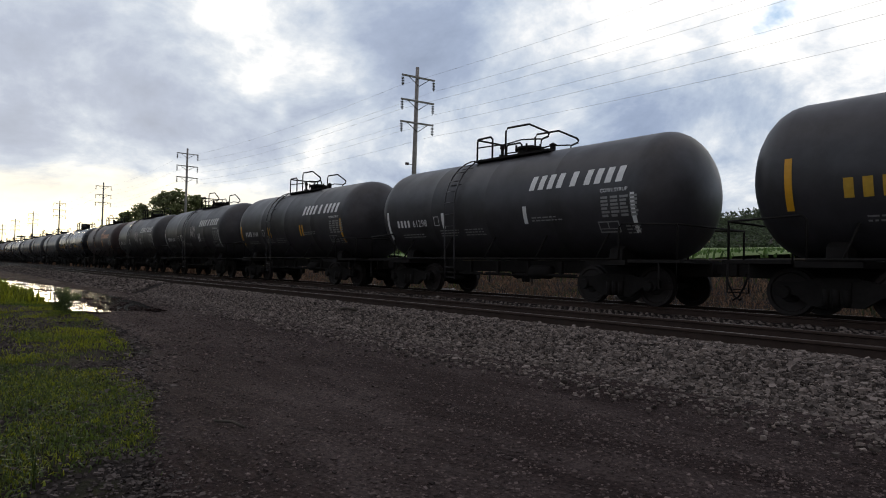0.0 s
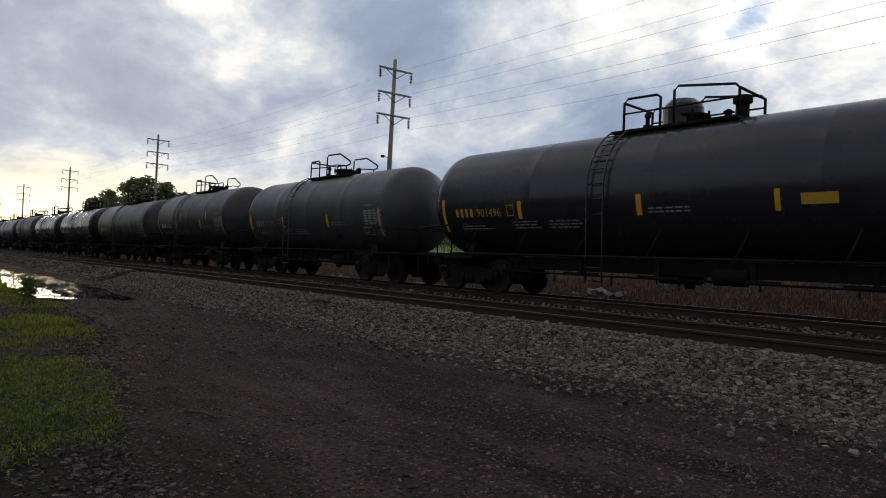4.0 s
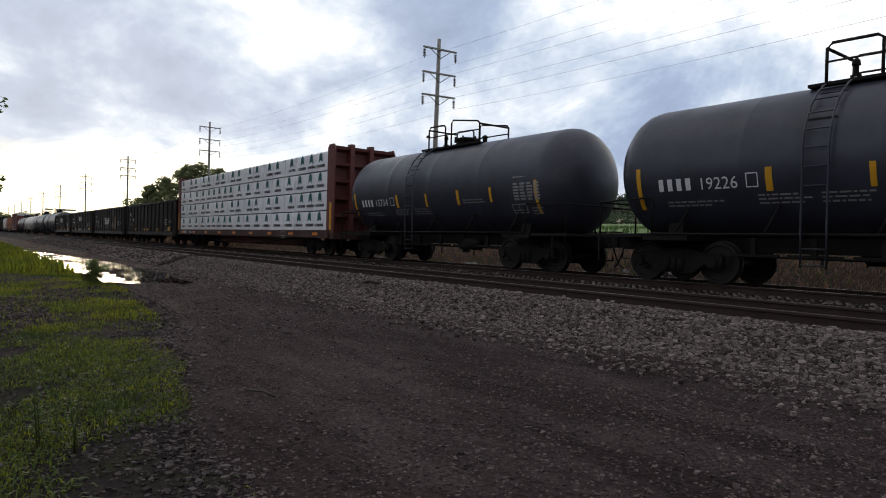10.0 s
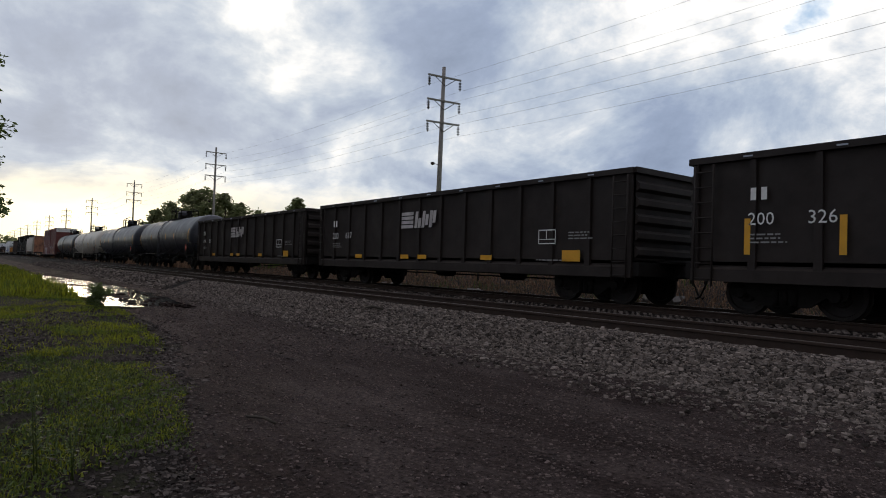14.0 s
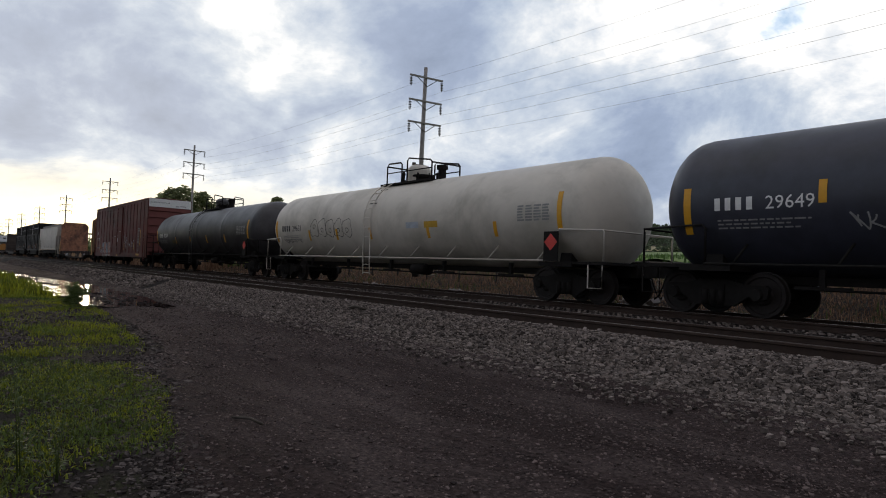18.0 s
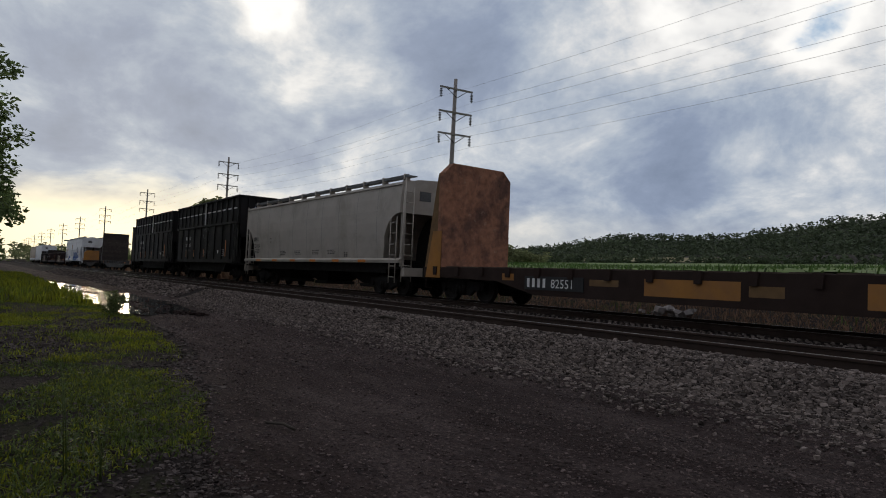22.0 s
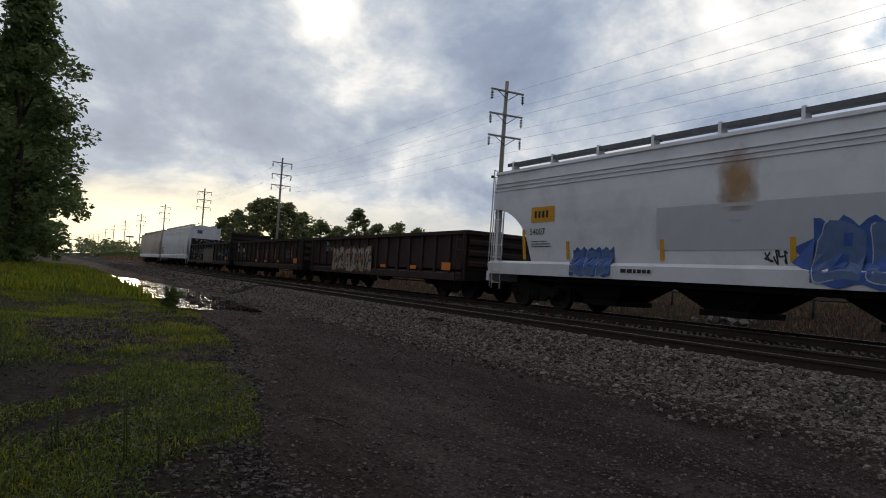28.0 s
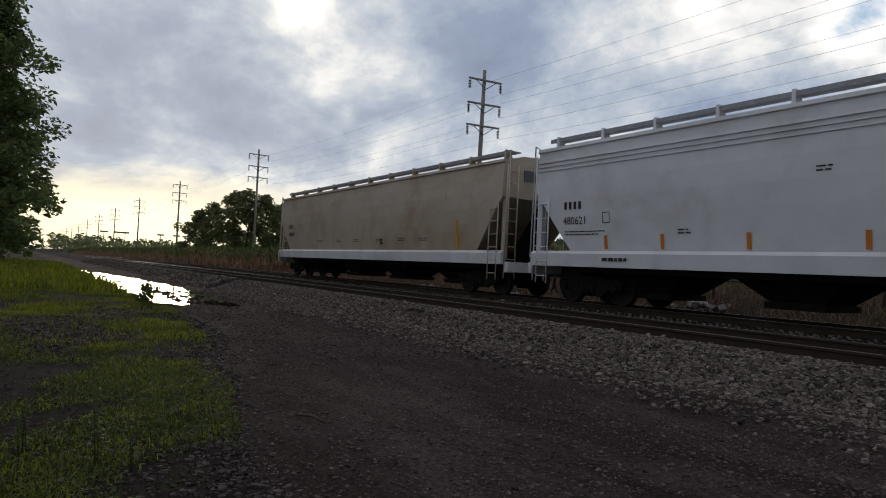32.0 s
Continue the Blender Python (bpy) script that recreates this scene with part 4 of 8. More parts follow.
def tank_car(label, front, rear, paint, top=4.1, radius=1.5, rails="loop", bonnet=False, ladder_x=-1.35, dome_x=0.35, inset=2.35, trim=IRON, sag=0.0):
    car, half = rail_car("tank_car", label, front, rear, "tank cars of the freight train")
    h, zc = half - 0.62, top - radius
    head = [(math.sin(a), math.cos(a)) for a in np.linspace(0, math.pi / 2, 9)]
    deep = 0.62 * radius
    prof = [(-h + deep * (1 - c), max(0.02, radius * s)) for s, c in head] + [(-h + deep + 0.02, radius)]
    seams = np.linspace(-h + deep, h - deep, 5)[1:-1]
    for x in seams:
        prof += [(x - 0.4, radius), (x - 0.02, radius), (x, radius + 0.004), (x + 0.02, radius), (x + 0.4, radius)]
    prof += [(h - deep - 0.02, radius)] + [(h - deep * (1 - c), max(0.02, radius * s)) for s, c in reversed(head)]
    tank = part("tank", Build().lathe_x(prof, 48, 0, zc), paint, car)
    surf = Round(radius, zc)
    zt = top
    part("center_sill", Build().box(-half + 0.4, half - 0.4, -0.28, 0.28, 0.70, 1.02), IRON, car)
    for x in (-half + inset, half - inset):
        add_truck(car, x)
        part("saddle", Build().prism([(-1.1, 1.02), (1.1, 1.02), (1.05, 1.3), (0.9, zc - math.sqrt(radius ** 2 - 0.81) + 0.03), (-0.9, zc - math.sqrt(radius ** 2 - 0.81) + 0.03), (-1.05, 1.3)], x - 0.18, x + 0.18), IRON, car)
        part("bolster_web", Build().prism([(-1.5, 0.92), (1.5, 0.92), (1.5, 1.04), (-1.5, 1.04)], x - 0.55, x + 0.55), IRON, car)
    for s in (1, -1):
        x0, x1 = sorted((s * (half - 0.45), s * (half - 1.75)))
        part("end_platform", Build().box(x0, x1, -1.48, 1.48, 0.98, 1.05), IRON, car)
        xe, xi = s * (half - 0.55), s * (half - 2.0)
        for y in (-1.46, 1.46):
            part("end_handrail", Build().tube([(xi, y, 1.03), (xi, y, 1.78), (xi + s * 0.08, y, 1.86), (xe, y, 1.80), (xe, y * 0.98, 1.72), (xe, y * 0.98, 1.03)], 0.024, 6), trim, car)
            part("end_step", Build().tube([(xe, y, 1.0), (xe, y, 0.42), (xe - s * 0.42, y, 0.42), (xe - s * 0.42, y, 1.0)], 0.02, 5), trim, car)
        part("end_rail", Build().tube([(xe, -1.44, 1.8), (xe, 1.44, 1.8)], 0.022, 6), trim, car)
    for y in (-1.5, 1.5):
        part("side_railing", Build().tube([(-half + 2.0, y, 1.06), (half - 2.0, y, 1.06)], 0.028, 6), trim, car)
        n = max(4, int(half * 0.9))
        for x in np.linspace(-half + 2.6, half - 2.6, n):
            part("railing_bracket", Build().tube([(x, y, 1.06), (x + 0.16, y * 0.82, zc - math.sqrt(max(0.05, radius ** 2 - (y * 0.82) ** 2)) - 0.02)], 0.025, 5), trim, car)
    for y in (-1, 1):
        b = Build()
        for s in (-0.22, 0.22):
            pts = [(ladder_x + s, y * (1.53), 0.45), (ladder_x + s, y * 1.56, 1.06)]
            pts += [(ladder_x + s, y * (radius + 0.10) * math.cos(a), zc + (radius + 0.10) * math.sin(a)) for a in np.linspace(-0.15, 1.22, 8)]
            b.tube(pts, 0.022, 5)
        for z in (0.5, 0.8):
            b.tube([(ladder_x - 0.22, y * 1.54, z), (ladder_x + 0.22, y * 1.54, z)], 0.016, 5)
        for a in np.linspace(-0.35, 1.15, 8):
            r = radius + 0.10 if a > -0.15 else radius + 0.13
            b.tube([(ladder_x - 0.22, y * r * math.cos(a), zc + r * math.sin(a)), (ladder_x + 0.22, y * r * math.cos(a), zc + r * math.sin(a))], 0.016, 5)
        part("ladder", b, paint, car)
        part("ladder_shield", Build().add([surf(ladder_x - 0.25, zc + radius * math.sin(a))[0:1] + tuple(c * (y if i == 0 else 1) * (-1 if i == 0 else 1) for i, c in enumerate(surf(ladder_x - 0.25, zc + radius * math.sin(a))[1:])) for a in (0.45, 0.95)] + [surf(ladder_x + 0.25, zc + radius * math.sin(a))[0:1] + tuple(c * (y if i == 0 else 1) * (-1 if i == 0 else 1) for i, c in enumerate(surf(ladder_x + 0.25, zc + radius * math.sin(a))[1:])) for a in (0.95, 0.45)], [(0, 1, 2, 3)]), IRON, car)
    # top fittings
    part("top_platform", Build().box(dome_x - 1.65, dome_x + 1.36, -0.72, -0.42, zt - 0.10, zt - 0.04).box(dome_x - 1.65, dome_x + 1.36, 0.42, 0.72, zt - 0.10, zt - 0.04).box(dome_x - 1.65, dome_x - 1.36, -0.42, 0.42, zt - 0.06, zt), IRON, car)
    manway = part("manway", upright(Build(), dome_x, 0, [(zt - 0.15, 0.36), (zt + 0.16, 0.36), (zt + 0.17, 0.42), (zt + 0.23, 0.42), (zt + 0.25, 0.38), (zt + 0.29, 0.2)], 18), IRON, car)
    for k in range(6):
        a = k * math.tau / 6
        part("bolt", upright(Build(), dome_x + 0.41 * math.cos(a), 0.41 * math.sin(a), [(zt + 0.1, 0.035), (zt + 0.3, 0.03)], 6), IRON, manway)
    part("valve", upright(Build(), dome_x - 1.05, -0.1, [(zt - 0.1, 0.10), (zt + 0.15, 0.10), (zt + 0.16, 0.05), (zt + 0.32, 0.05), (zt + 0.34, 0.08), (zt + 0.42, 0.07), (zt + 0.48, 0.02)], 10), IRON, car)
    part("valve", upright(Build(), dome_x + 0.8, 0.1, [(zt - 0.1, 0.08), (zt + 0.2, 0.08), (zt + 0.24, 0.12), (zt + 0.3, 0.03)], 10), IRON, car)
    if bonnet:
        part("protective_bonnet", upright(Build(), dome_x - 0.2, 0, [(zt - 0.1, 0.45), (zt + 0.42, 0.45), (zt + 0.5, 0.42), (zt + 0.62, 0.30), (zt + 0.66, 0.05)], 20), paint, car)
        part("vent_stack", upright(Build(), dome_x + 1.15, 0, [(zt - 0.1, 0.14), (zt + 0.35, 0.14), (zt + 0.36, 0.20), (zt + 0.5, 0.20), (zt + 0.52, 0.12)], 12), IRON, car)
    dome_rails(car, dome_x, zt, rails)
    # underside
    part("outlet_valve", upright(Build(), 0.2, 0, [(0.42, 0.12), (0.62, 0.14), (0.66, 0.24), (zc - radius + 0.1, 0.3)], 12), IRON, car)
    part("brake_cylinder", Build().lathe_x([(1.1, 0.1), (1.15, 0.18), (1.8, 0.18), (1.85, 0.1)], 12, -0.75, 0.72), IRON, car)
    part("air_reservoir", Build().lathe_x([(-1.0, 0.12), (-0.9, 0.2), (0.1, 0.2), (0.2, 0.12)], 12, 0.7, 0.70), IRON, car)
    part("brake_rod", Build().tube([(-half + inset, -0.55, 0.62), (half - inset, -0.5, 0.60)], 0.025, 5), IRON, car)
    for k, x in enumerate(np.linspace(-half + 4.0, half - 4.2, 5)):
        part("heater_pipe", Build().box(x - 0.05, x + 0.05, -0.9, -0.8, 0.62, 1.0).box(x - 0.5, x + 0.5, -0.88, -0.82, 0.62, 0.68), IRON, car)
    add_ends(car, half)
    return car, half, surf, zc


def tank_marks(car, half, surf, zc, marks, digits, paint=WHITE, size=0.22, strip_mat=None, double=False, table=True, seed=1):
    """Number, stencils and strips as they stand on this kind of car."""
    left = -half
    mark_blocks(car, surf, marks, left + 2.15, zc - 0.52, size, paint)
    letters(car, surf, digits, left + 2.22 + marks * size * 0.86, zc - 0.52, size, paint)
    small_print(car, surf, left + 2.3, zc - 0.74, 1.3, 2, DIM_WHITE, seed=seed)
    small_print(car, surf, left + 4.3, zc - 0.66, 1.0, 3, DIM_WHITE, seed=seed + 1)
    small_print(car, surf, left + 5.45, zc - 0.66, 1.0, 3, DIM_WHITE, seed=seed + 2)
    small_print(car, surf, left + 8.2, zc - 0.45, 1.1, 2, DIM_WHITE, seed=seed + 3)
    frame_box(car, surf, left + 4.1, zc - 0.52, 0.24, 0.28, paint, 0.02, False, "class_box")
    frame_box(car, surf, half - 2.65, zc - 0.9, 0.58, 0.26, DIM_WHITE)
    if table:
        table_block(car, surf, half - 2.5, zc - 0.56, 1.05, 0.5, DIM_WHITE, seed=seed)
        small_print(car, surf, half - 2.5, zc + 0.1, 0.6, 1, DIM_WHITE, seed=seed)
    small_print(car, surf, half - 1.9, zc - 0.75, 0.45, 3, DIM_WHITE, seed=seed + 5)
    sm = strip_mat or WHITE
    xs_ = (left + 4.55, left + 7.98) if not double else (left + 4.78, left + 5.0, left + 7.98, left + 8.2)
    strips(car, surf, [(x, zc - 0.38) for x in xs_], sm, w=0.13 if not double else 0.10)
    strips(car, surf, [(half - 1.62, zc - 0.48), (left + 1.64, zc - 0.45)], sm, h=0.9, w=0.11, seg=8)


def name_blocks(car, surf, groups, u, v, size, mat, name, lean=0.18, wide=0.6, gap=0.25):
    """A painted name as plain slanted blocks, word by word."""
    x = u
    for g in groups:
        mark_blocks(car, surf, g, x, v, size, mat, "name_block", wide=wide, gap=gap, lean=lean)
        x += g * size * (wide + gap) + size * 0.35


def syrup_car(front, rear, digits, strip_mat, double, label, seed, scr=False, paint=BLACK, dome=0.25):
    car, half, surf, zc = tank_car(label, front, rear, paint, 4.1, 1.52, dome_x=dome, ladder_x=dome - 1.7)
    tank_marks(car, half, surf, zc, 4, digits, strip_mat=strip_mat, double=double, seed=seed)
    name_blocks(car, surf, (4, 1, 4), half - 4.78, zc + 0.24, 0.37, WHITE, "painted_name", 0.22, 0.48, 0.34)
    letters(car, surf, "CORN SYRUP", half - 2.5, zc + 0.02, 0.09, WHITE)
    if scr:
        scrawl(car, surf, -half + 6.5, zc - 0.45, 0.9, 0.8, SPRAY_WHITE, seed, 5)
    return car


# the yellow-lettered car ahead
car, half, surf, zc = tank_car("black tank car with faded yellow lettering", 9.4, -6.86, BLACK, 4.15, 1.53)
mark_blocks(car, surf, 4, -half + 2.6, zc - 0.5, 0.34, LETTER_YELLOW)
small_print(car, surf, -half + 2.9, zc - 0.8, 1.3, 2, DIM_WHITE)
strips(car, surf, [(-half + 1.7, zc - 0.2)], YELLOW, h=0.95, w=0.13, seg=8)

syrup_car(-6.86, -19.77, "61298", WHITE, False, "clean black tank car with a white painted name and white strips", 11)
syrup_car(-19.77, -32.74, "3148", YELLOW, True, "black tank car with a white painted name and paired yellow strips", 12)
syrup_car(-32.74, -45.58, "4071", WHITE, True, "black tank car with a white painted name and sprayed scrawl", 13, True, dome=0.95)
syrup_car(-45.58, -58.42, "3025", WHITE, True, "black tank car with a white painted name and pale scrawl", 14, True)

car, half, surf, zc = tank_car("dull maroon-black tank car with a peach emblem and faded name", -58.42, -71.3, BROWN, 4.1, 1.52)
tank_marks(car, half, surf, zc, 4, "4501", paint=DIM_WHITE, strip_mat=YELLOW, double=True, seed=21)
for k in range(4):
    b = Build()
    cx, cz = 1.6 + 0.24 * math.cos(k * math.pi / 2), zc + 0.34 + 0.30 * math.sin(k * math.pi / 2)
    pts = [(cx + 0.26 * math.cos(a), cz + 0.26 * math.sin(a)) for a in np.linspace(0, math.tau, 15)[:-1]]
    inner = [(cx + 0.15 * math.cos(a), cz + 0.15 * math.sin(a)) for a in np.linspace(0, math.tau, 15)[:-1]]
    for i in range(14):
        paint_poly(b, surf, [inner[i], pts[i], pts[(i + 1) % 14], inner[(i + 1) % 14]])
    part("emblem_lobe", b, PEACH, car, "faded peach emblem lobe")
b = Build()
paint_rect(b, surf, 1.52, 1.60, zc - 0.6, zc - 0.12, 0.05, 2)
paint_rect(b, surf, 1.66, 1.72, zc - 0.5, zc - 0.12, -0.05, 2)
part("emblem_stem", b, PEACH, car)
name_blocks(car, surf, (6,), 2.15, zc + 0.1, 0.34, PEACH, "painted_name", 0.1, 0.75, 0.22)

car, half, surf, zc = tank_car("satin black tank car with a tall top dome and yellow lettering", -71.3, -87.76, GLOSS, 4.1, 1.52, "box", True, dome_x=0.1, ladder_x=-1.3)
tank_marks(car, half, surf, zc, 4, "901496", paint=LETTER_YELLOW, strip_mat=YELLOW, seed=31)
strips(car, surf, [(2.6, zc - 0.4), (4.4, zc - 0.35)], YELLOW, h=0.4)
b = Build()
paint_rect(b, surf, 3.0, 3.6, zc - 0.5, zc - 0.3)
part("sign_plate", b, LETTER_YELLOW, car, "yellow sign plate")

car, half, surf, zc = tank_car("dark grey tank car with plain sides", -87.76, -100.6, GREY_TANK, 4.0, 1.5)
tank_marks(car, half, surf, zc, 4, "17129", strip_mat=YELLOW, paint=DIM_WHITE, seed=41)
car, half, surf, zc = tank_car("dusty black tank car with white lettering and yellow strips", -100.6, -112.95, BLACK, 4.1, 1.52)
tank_marks(car, half, surf, zc, 4, "17131", strip_mat=YELLOW, seed=42)
strips(car, surf, [(-half + 5.2, zc), (2.6, zc + 0.05)], YELLOW)


def grain_tank(front, rear, digits, label, paint, seed, logo=False, top=4.0):
    car, half, surf, zc = tank_car(label, front, rear, paint, top, 1.5, "box", dome_x=0.1, ladder_x=-1.0)
    tank_marks(car, half, surf, zc, 4, digits, strip_mat=YELLOW, seed=seed, size=0.25)
    strips(car, surf, [(-half + 6.3, zc - 0.4), (-half + 9.5, zc - 0.35)], YELLOW, h=0.42)
    if logo:
        def drop(k, n, s):
            """A drop pointed at the top, with a narrow foot."""
            up = 1 - 4 * (k % n) / n if 2 * (k % n) <= n else 4 * (k % n) / n - 3
            wide = (1 if 2 * (k % n) <= n else -1) * 0.58 * (1 - abs(up)) ** 0.82
            return (1.43 + s * wide, zc + 0.02 + s * 0.80 * up)
        lift = [lambda u, v, o=o: (surf(u, v)[0], surf(u, v)[1] - o, surf(u, v)[2]) for o in (0.0, 0.003, 0.006, 0.009)]
        for nm, m, s_, lay in (("emblem_rim", SPRAY_PALE, 1.0, 0), ("emblem_field", LOGO_BLUE, 0.90, 1), ("emblem_core", BLACK, 0.56, 2)):
            b = Build()
            for k in range(32):
                paint_poly(b, lift[lay], [(1.43, zc + 0.02), drop(k, 32, s_), drop(k + 1, 32, s_)])
            part(nm, b, m, car, "pale blue drop-shaped emblem" if lay == 0 else "")
        for dx, dz in ((-0.14, 0.0), (0.14, 0.0), (0, 0.15), (0, -0.15), (0, 0)):
            b = Build()
            paint_poly(b, lift[3], [(1.43 + dx + 0.07 * math.cos(a), zc + 0.02 + dz + 0.07 * math.sin(a)) for a in np.linspace(0, math.tau, 13)[:-1]])
            part("emblem_petal", b, WHITE, car)
        for k in range(3):
            for nm, m, g, lay in (("name_block_rim", SPRAY_PALE, 0.0, 0), ("name_block", LOGO_BLUE, 0.035, 1)):
                b = Build()
                x = 2.12 + 0.52 * k
                paint_rect(b, lift[lay], x + g, x + 0.36 + 0.06 * (k == 2) - g, zc - 0.22 + g, zc + 0.20 - g, 0.0, 3)
                part(nm, b, m, car)
        small_print(car, surf, 2.1, zc - 0.30, 1.7, 1, DIM_WHITE, seed=59, h=0.05)
    return car


grain_tank(-112.95, -126.64, "15030", "black tank car with orange-yellow strips and white lettering", BLACK, 51)
grain_tank(-126.64, -139.92, "19334", "glossy black tank car with yellow strips", GLOSS, 52)
grain_tank(-139.92, -152.42, "17757", "glossy black tank car reflecting the sky", GLOSS, 53)
grain_tank(-152.42, -164.96, "19146", "brownish black tank car with a pale blue leaf emblem", BROWN, 54, True, 4.12)
car, half, surf, zc = tank_car("slate black tank car with many yellow strips", -164.96, -178.4, NAVY, 4.05, 1.52)
tank_marks(car, half, surf, zc, 4, "73524", strip_mat=YELLOW, seed=55)
strips(car, surf, [(-half + 4.0, zc - 0.2)], YELLOW, h=0.5, w=0.12)
letters(car, surf, "FRA AIP", half - 3.6, zc + 0.3, 0.13, WHITE)
grain_tank(-178.4, -191.25, "19226", "slate black tank car with white number and yellow strips", NAVY, 56)
grain_tank(-191.25, -204.2, "15734", "slate black tank car with a worn patch on its flank", NAVY, 57)

# ---- centerbeam flatcar with wrapped lumber ----
car, half = rail_car("centerbeam_flatcar", "red centerbeam flatcar with tall ribbed end walls", -204.3, -227.6)
part("deck", Build().box(-half + 0.45, half - 0.45, -1.45, 1.45, 0.92, 1.08), BEAM_RED, car)
for y in (-1.47, 1.47):
    part("side_sill", Build().box(-half + 0.45, half - 0.45, y - 0.06, y + 0.06, 0.78, 1.10), SILL_BROWN, car)
part("fishbelly_sill", Build().prism_y([(-half + 4.5, 0.8), (half - 4.5, 0.8), (half - 6.5, 0.35), (-half + 6.5, 0.35)], -0.3, 0.3), BEAM_RED, car)
part("center_beam", Build().box(-half + 1.2, half - 1.2, -0.09, 0.09, 3.95, 4.35), BEAM_RED, car)
for x in np.linspace(-half + 2.4, half - 2.4, 9):
    part("beam_post", Build().box(x - 0.09, x + 0.09, -0.07, 0.07, 1.08, 3.95), BEAM_RED, car)
for s in (-1, 1):
    x0, x1 = sorted((s * (half - 0.40), s * (half - 0.52)))
    bulk = part("end_wall", Build().box(x0, x1, -1.40, 1.40, 1.08, 4.60), BEAM_RED, car, "red ribbed end wall")
    for y in (-1, 1):
        plate = part("side_plate", Build().prism_y([(s * (half - 0.70), 0.98), (s * (half - 0.08), 0.98), (s * (half - 0.08), 4.42), (s * (half - 0.20), 4.66), (s * (half - 0.58), 4.66), (s * (half - 0.70), 4.50)], *sorted((y * 1.40, y * 1.47))), BEAM_RED, bulk)
    part("reflector_strip", Build().box(*sorted((s * (half - 0.42), s * (half - 0.26))), -1.482, -1.472, 1.12, 2.25), YELLOW, bulk, "tall yellow reflective strip")
    for y in (-0.62, 0.30):
        part("rib", Build().box(*sorted((s * (half - 0.40), s * (half - 0.10))), y - 0.10, y + 0.10, 1.1, 4.70), BEAM_RED, bulk)
    for z in (1.72, 2.45, 3.15, 3.85, 4.52):
        part("cross_rib", Build().prism_y([(s * (half - 0.40), z - 0.16), (s * (half - 0.16), z - 0.06), (s * (half - 0.14), z + 0.06), (s * (half - 0.40), z + 0.08)], -1.39, 1.39), BEAM_RED, bulk)
    part("end_ladder", ladder_mesh(0.42, 1.1, 3.0), BEAM_RED, bulk, at=pose(s * (half - 0.06), 1.0, 0, 0, 0, 90))
    part("end_beam", Build().box(*sorted((s * (half - 0.55), s * (half - 0.08))), -1.45, 1.45, 0.74, 1.0), SILL_BROWN, car)
    add_truck(car, s * (half - 2.6))
surf = Flat(-1.537)
for k, x in enumerate(np.linspace(-half + 1.6, half - 1.6, 9)):
    b = Build()
    paint_rect(b, surf, x - 0.25, x + 0.25, 0.88, 1.0)
    part("reflector_strip", b, ORANGE, car, "orange reflective strip")
letters(car, surf, "200114", -half + 3.1, 0.86, 0.16, WHITE)
mark_blocks(car, surf, 4, -half + 1.9, 0.86, 0.16, WHITE)
frame_box(car, surf, half - 5.2, 0.72, 0.5, 0.34, DIM_WHITE)
for y0 in (-1.3,):
    part("truss_rod", Build().tube([(-half + 4, y0, 0.75), (-3, y0, 0.45), (3, y0, 0.45), (half - 4, y0, 0.75)], 0.03, 5), IRON, car)
add_ends(car, half)
beam_s = (-204.3 - 227.6) / 2


def pack_mesh(w):
    b = Build()
    n = 15
    v, f = [], []
    us = np.linspace(-w / 2, w / 2, n)
    rng = np.random.default_rng(int(w * 100))
    prof = [(-0.62, 0.02), (-0.625, 0.2), (-0.625, 0.4), (-0.625, 0.6), (-0.62, 0.77), (-0.58, 0.81), (0.0, 0.815), (0.58, 0.81), (0.62, 0.77), (0.62, 0.02)]
    for u in us:
        v += [(u, y + float(np.clip(rng.normal(0, 0.006), -0.010, 0.010)), z + rng.normal(0, 0.005)) for y, z in prof]
    m = len(prof)
    for i in range(n - 1):
        f += [(i * m + k, i * m + (k + 1) % m, (i + 1) * m + (k + 1) % m, (i + 1) * m + k) for k in range(m)]
    f += [tuple(reversed(range(m))), tuple(range((n - 1) * m, n * m))]
    return b.add(v, f).mesh("wrap", WRAP)


def emblem_mesh():
    b, s = Build(), Flat(-0.640)
    for k in range(3):
        z, w = 0.36 + 0.108 * k, 0.185 - 0.018 * k
        paint_poly(b, s, [(-w, z), (0, z + 0.09), (0, z + 0.215), (-w, z + 0.075)])
        paint_poly(b, s, [(0, z + 0.09), (w, z), (w, z + 0.075), (0, z + 0.215)])
    return b.mesh("emblem", LOGO_GREEN)


def word_mesh():
    b, s = Build(), Flat(-0.640)
    for k in range(8):
        x = -0.40 + 0.102 * k
        paint_rect(b, s, x, x + (0.070 if k else 0.03), 0.17, 0.29)
    return b.mesh("wordmark", MATS["dark_spray_paint"])


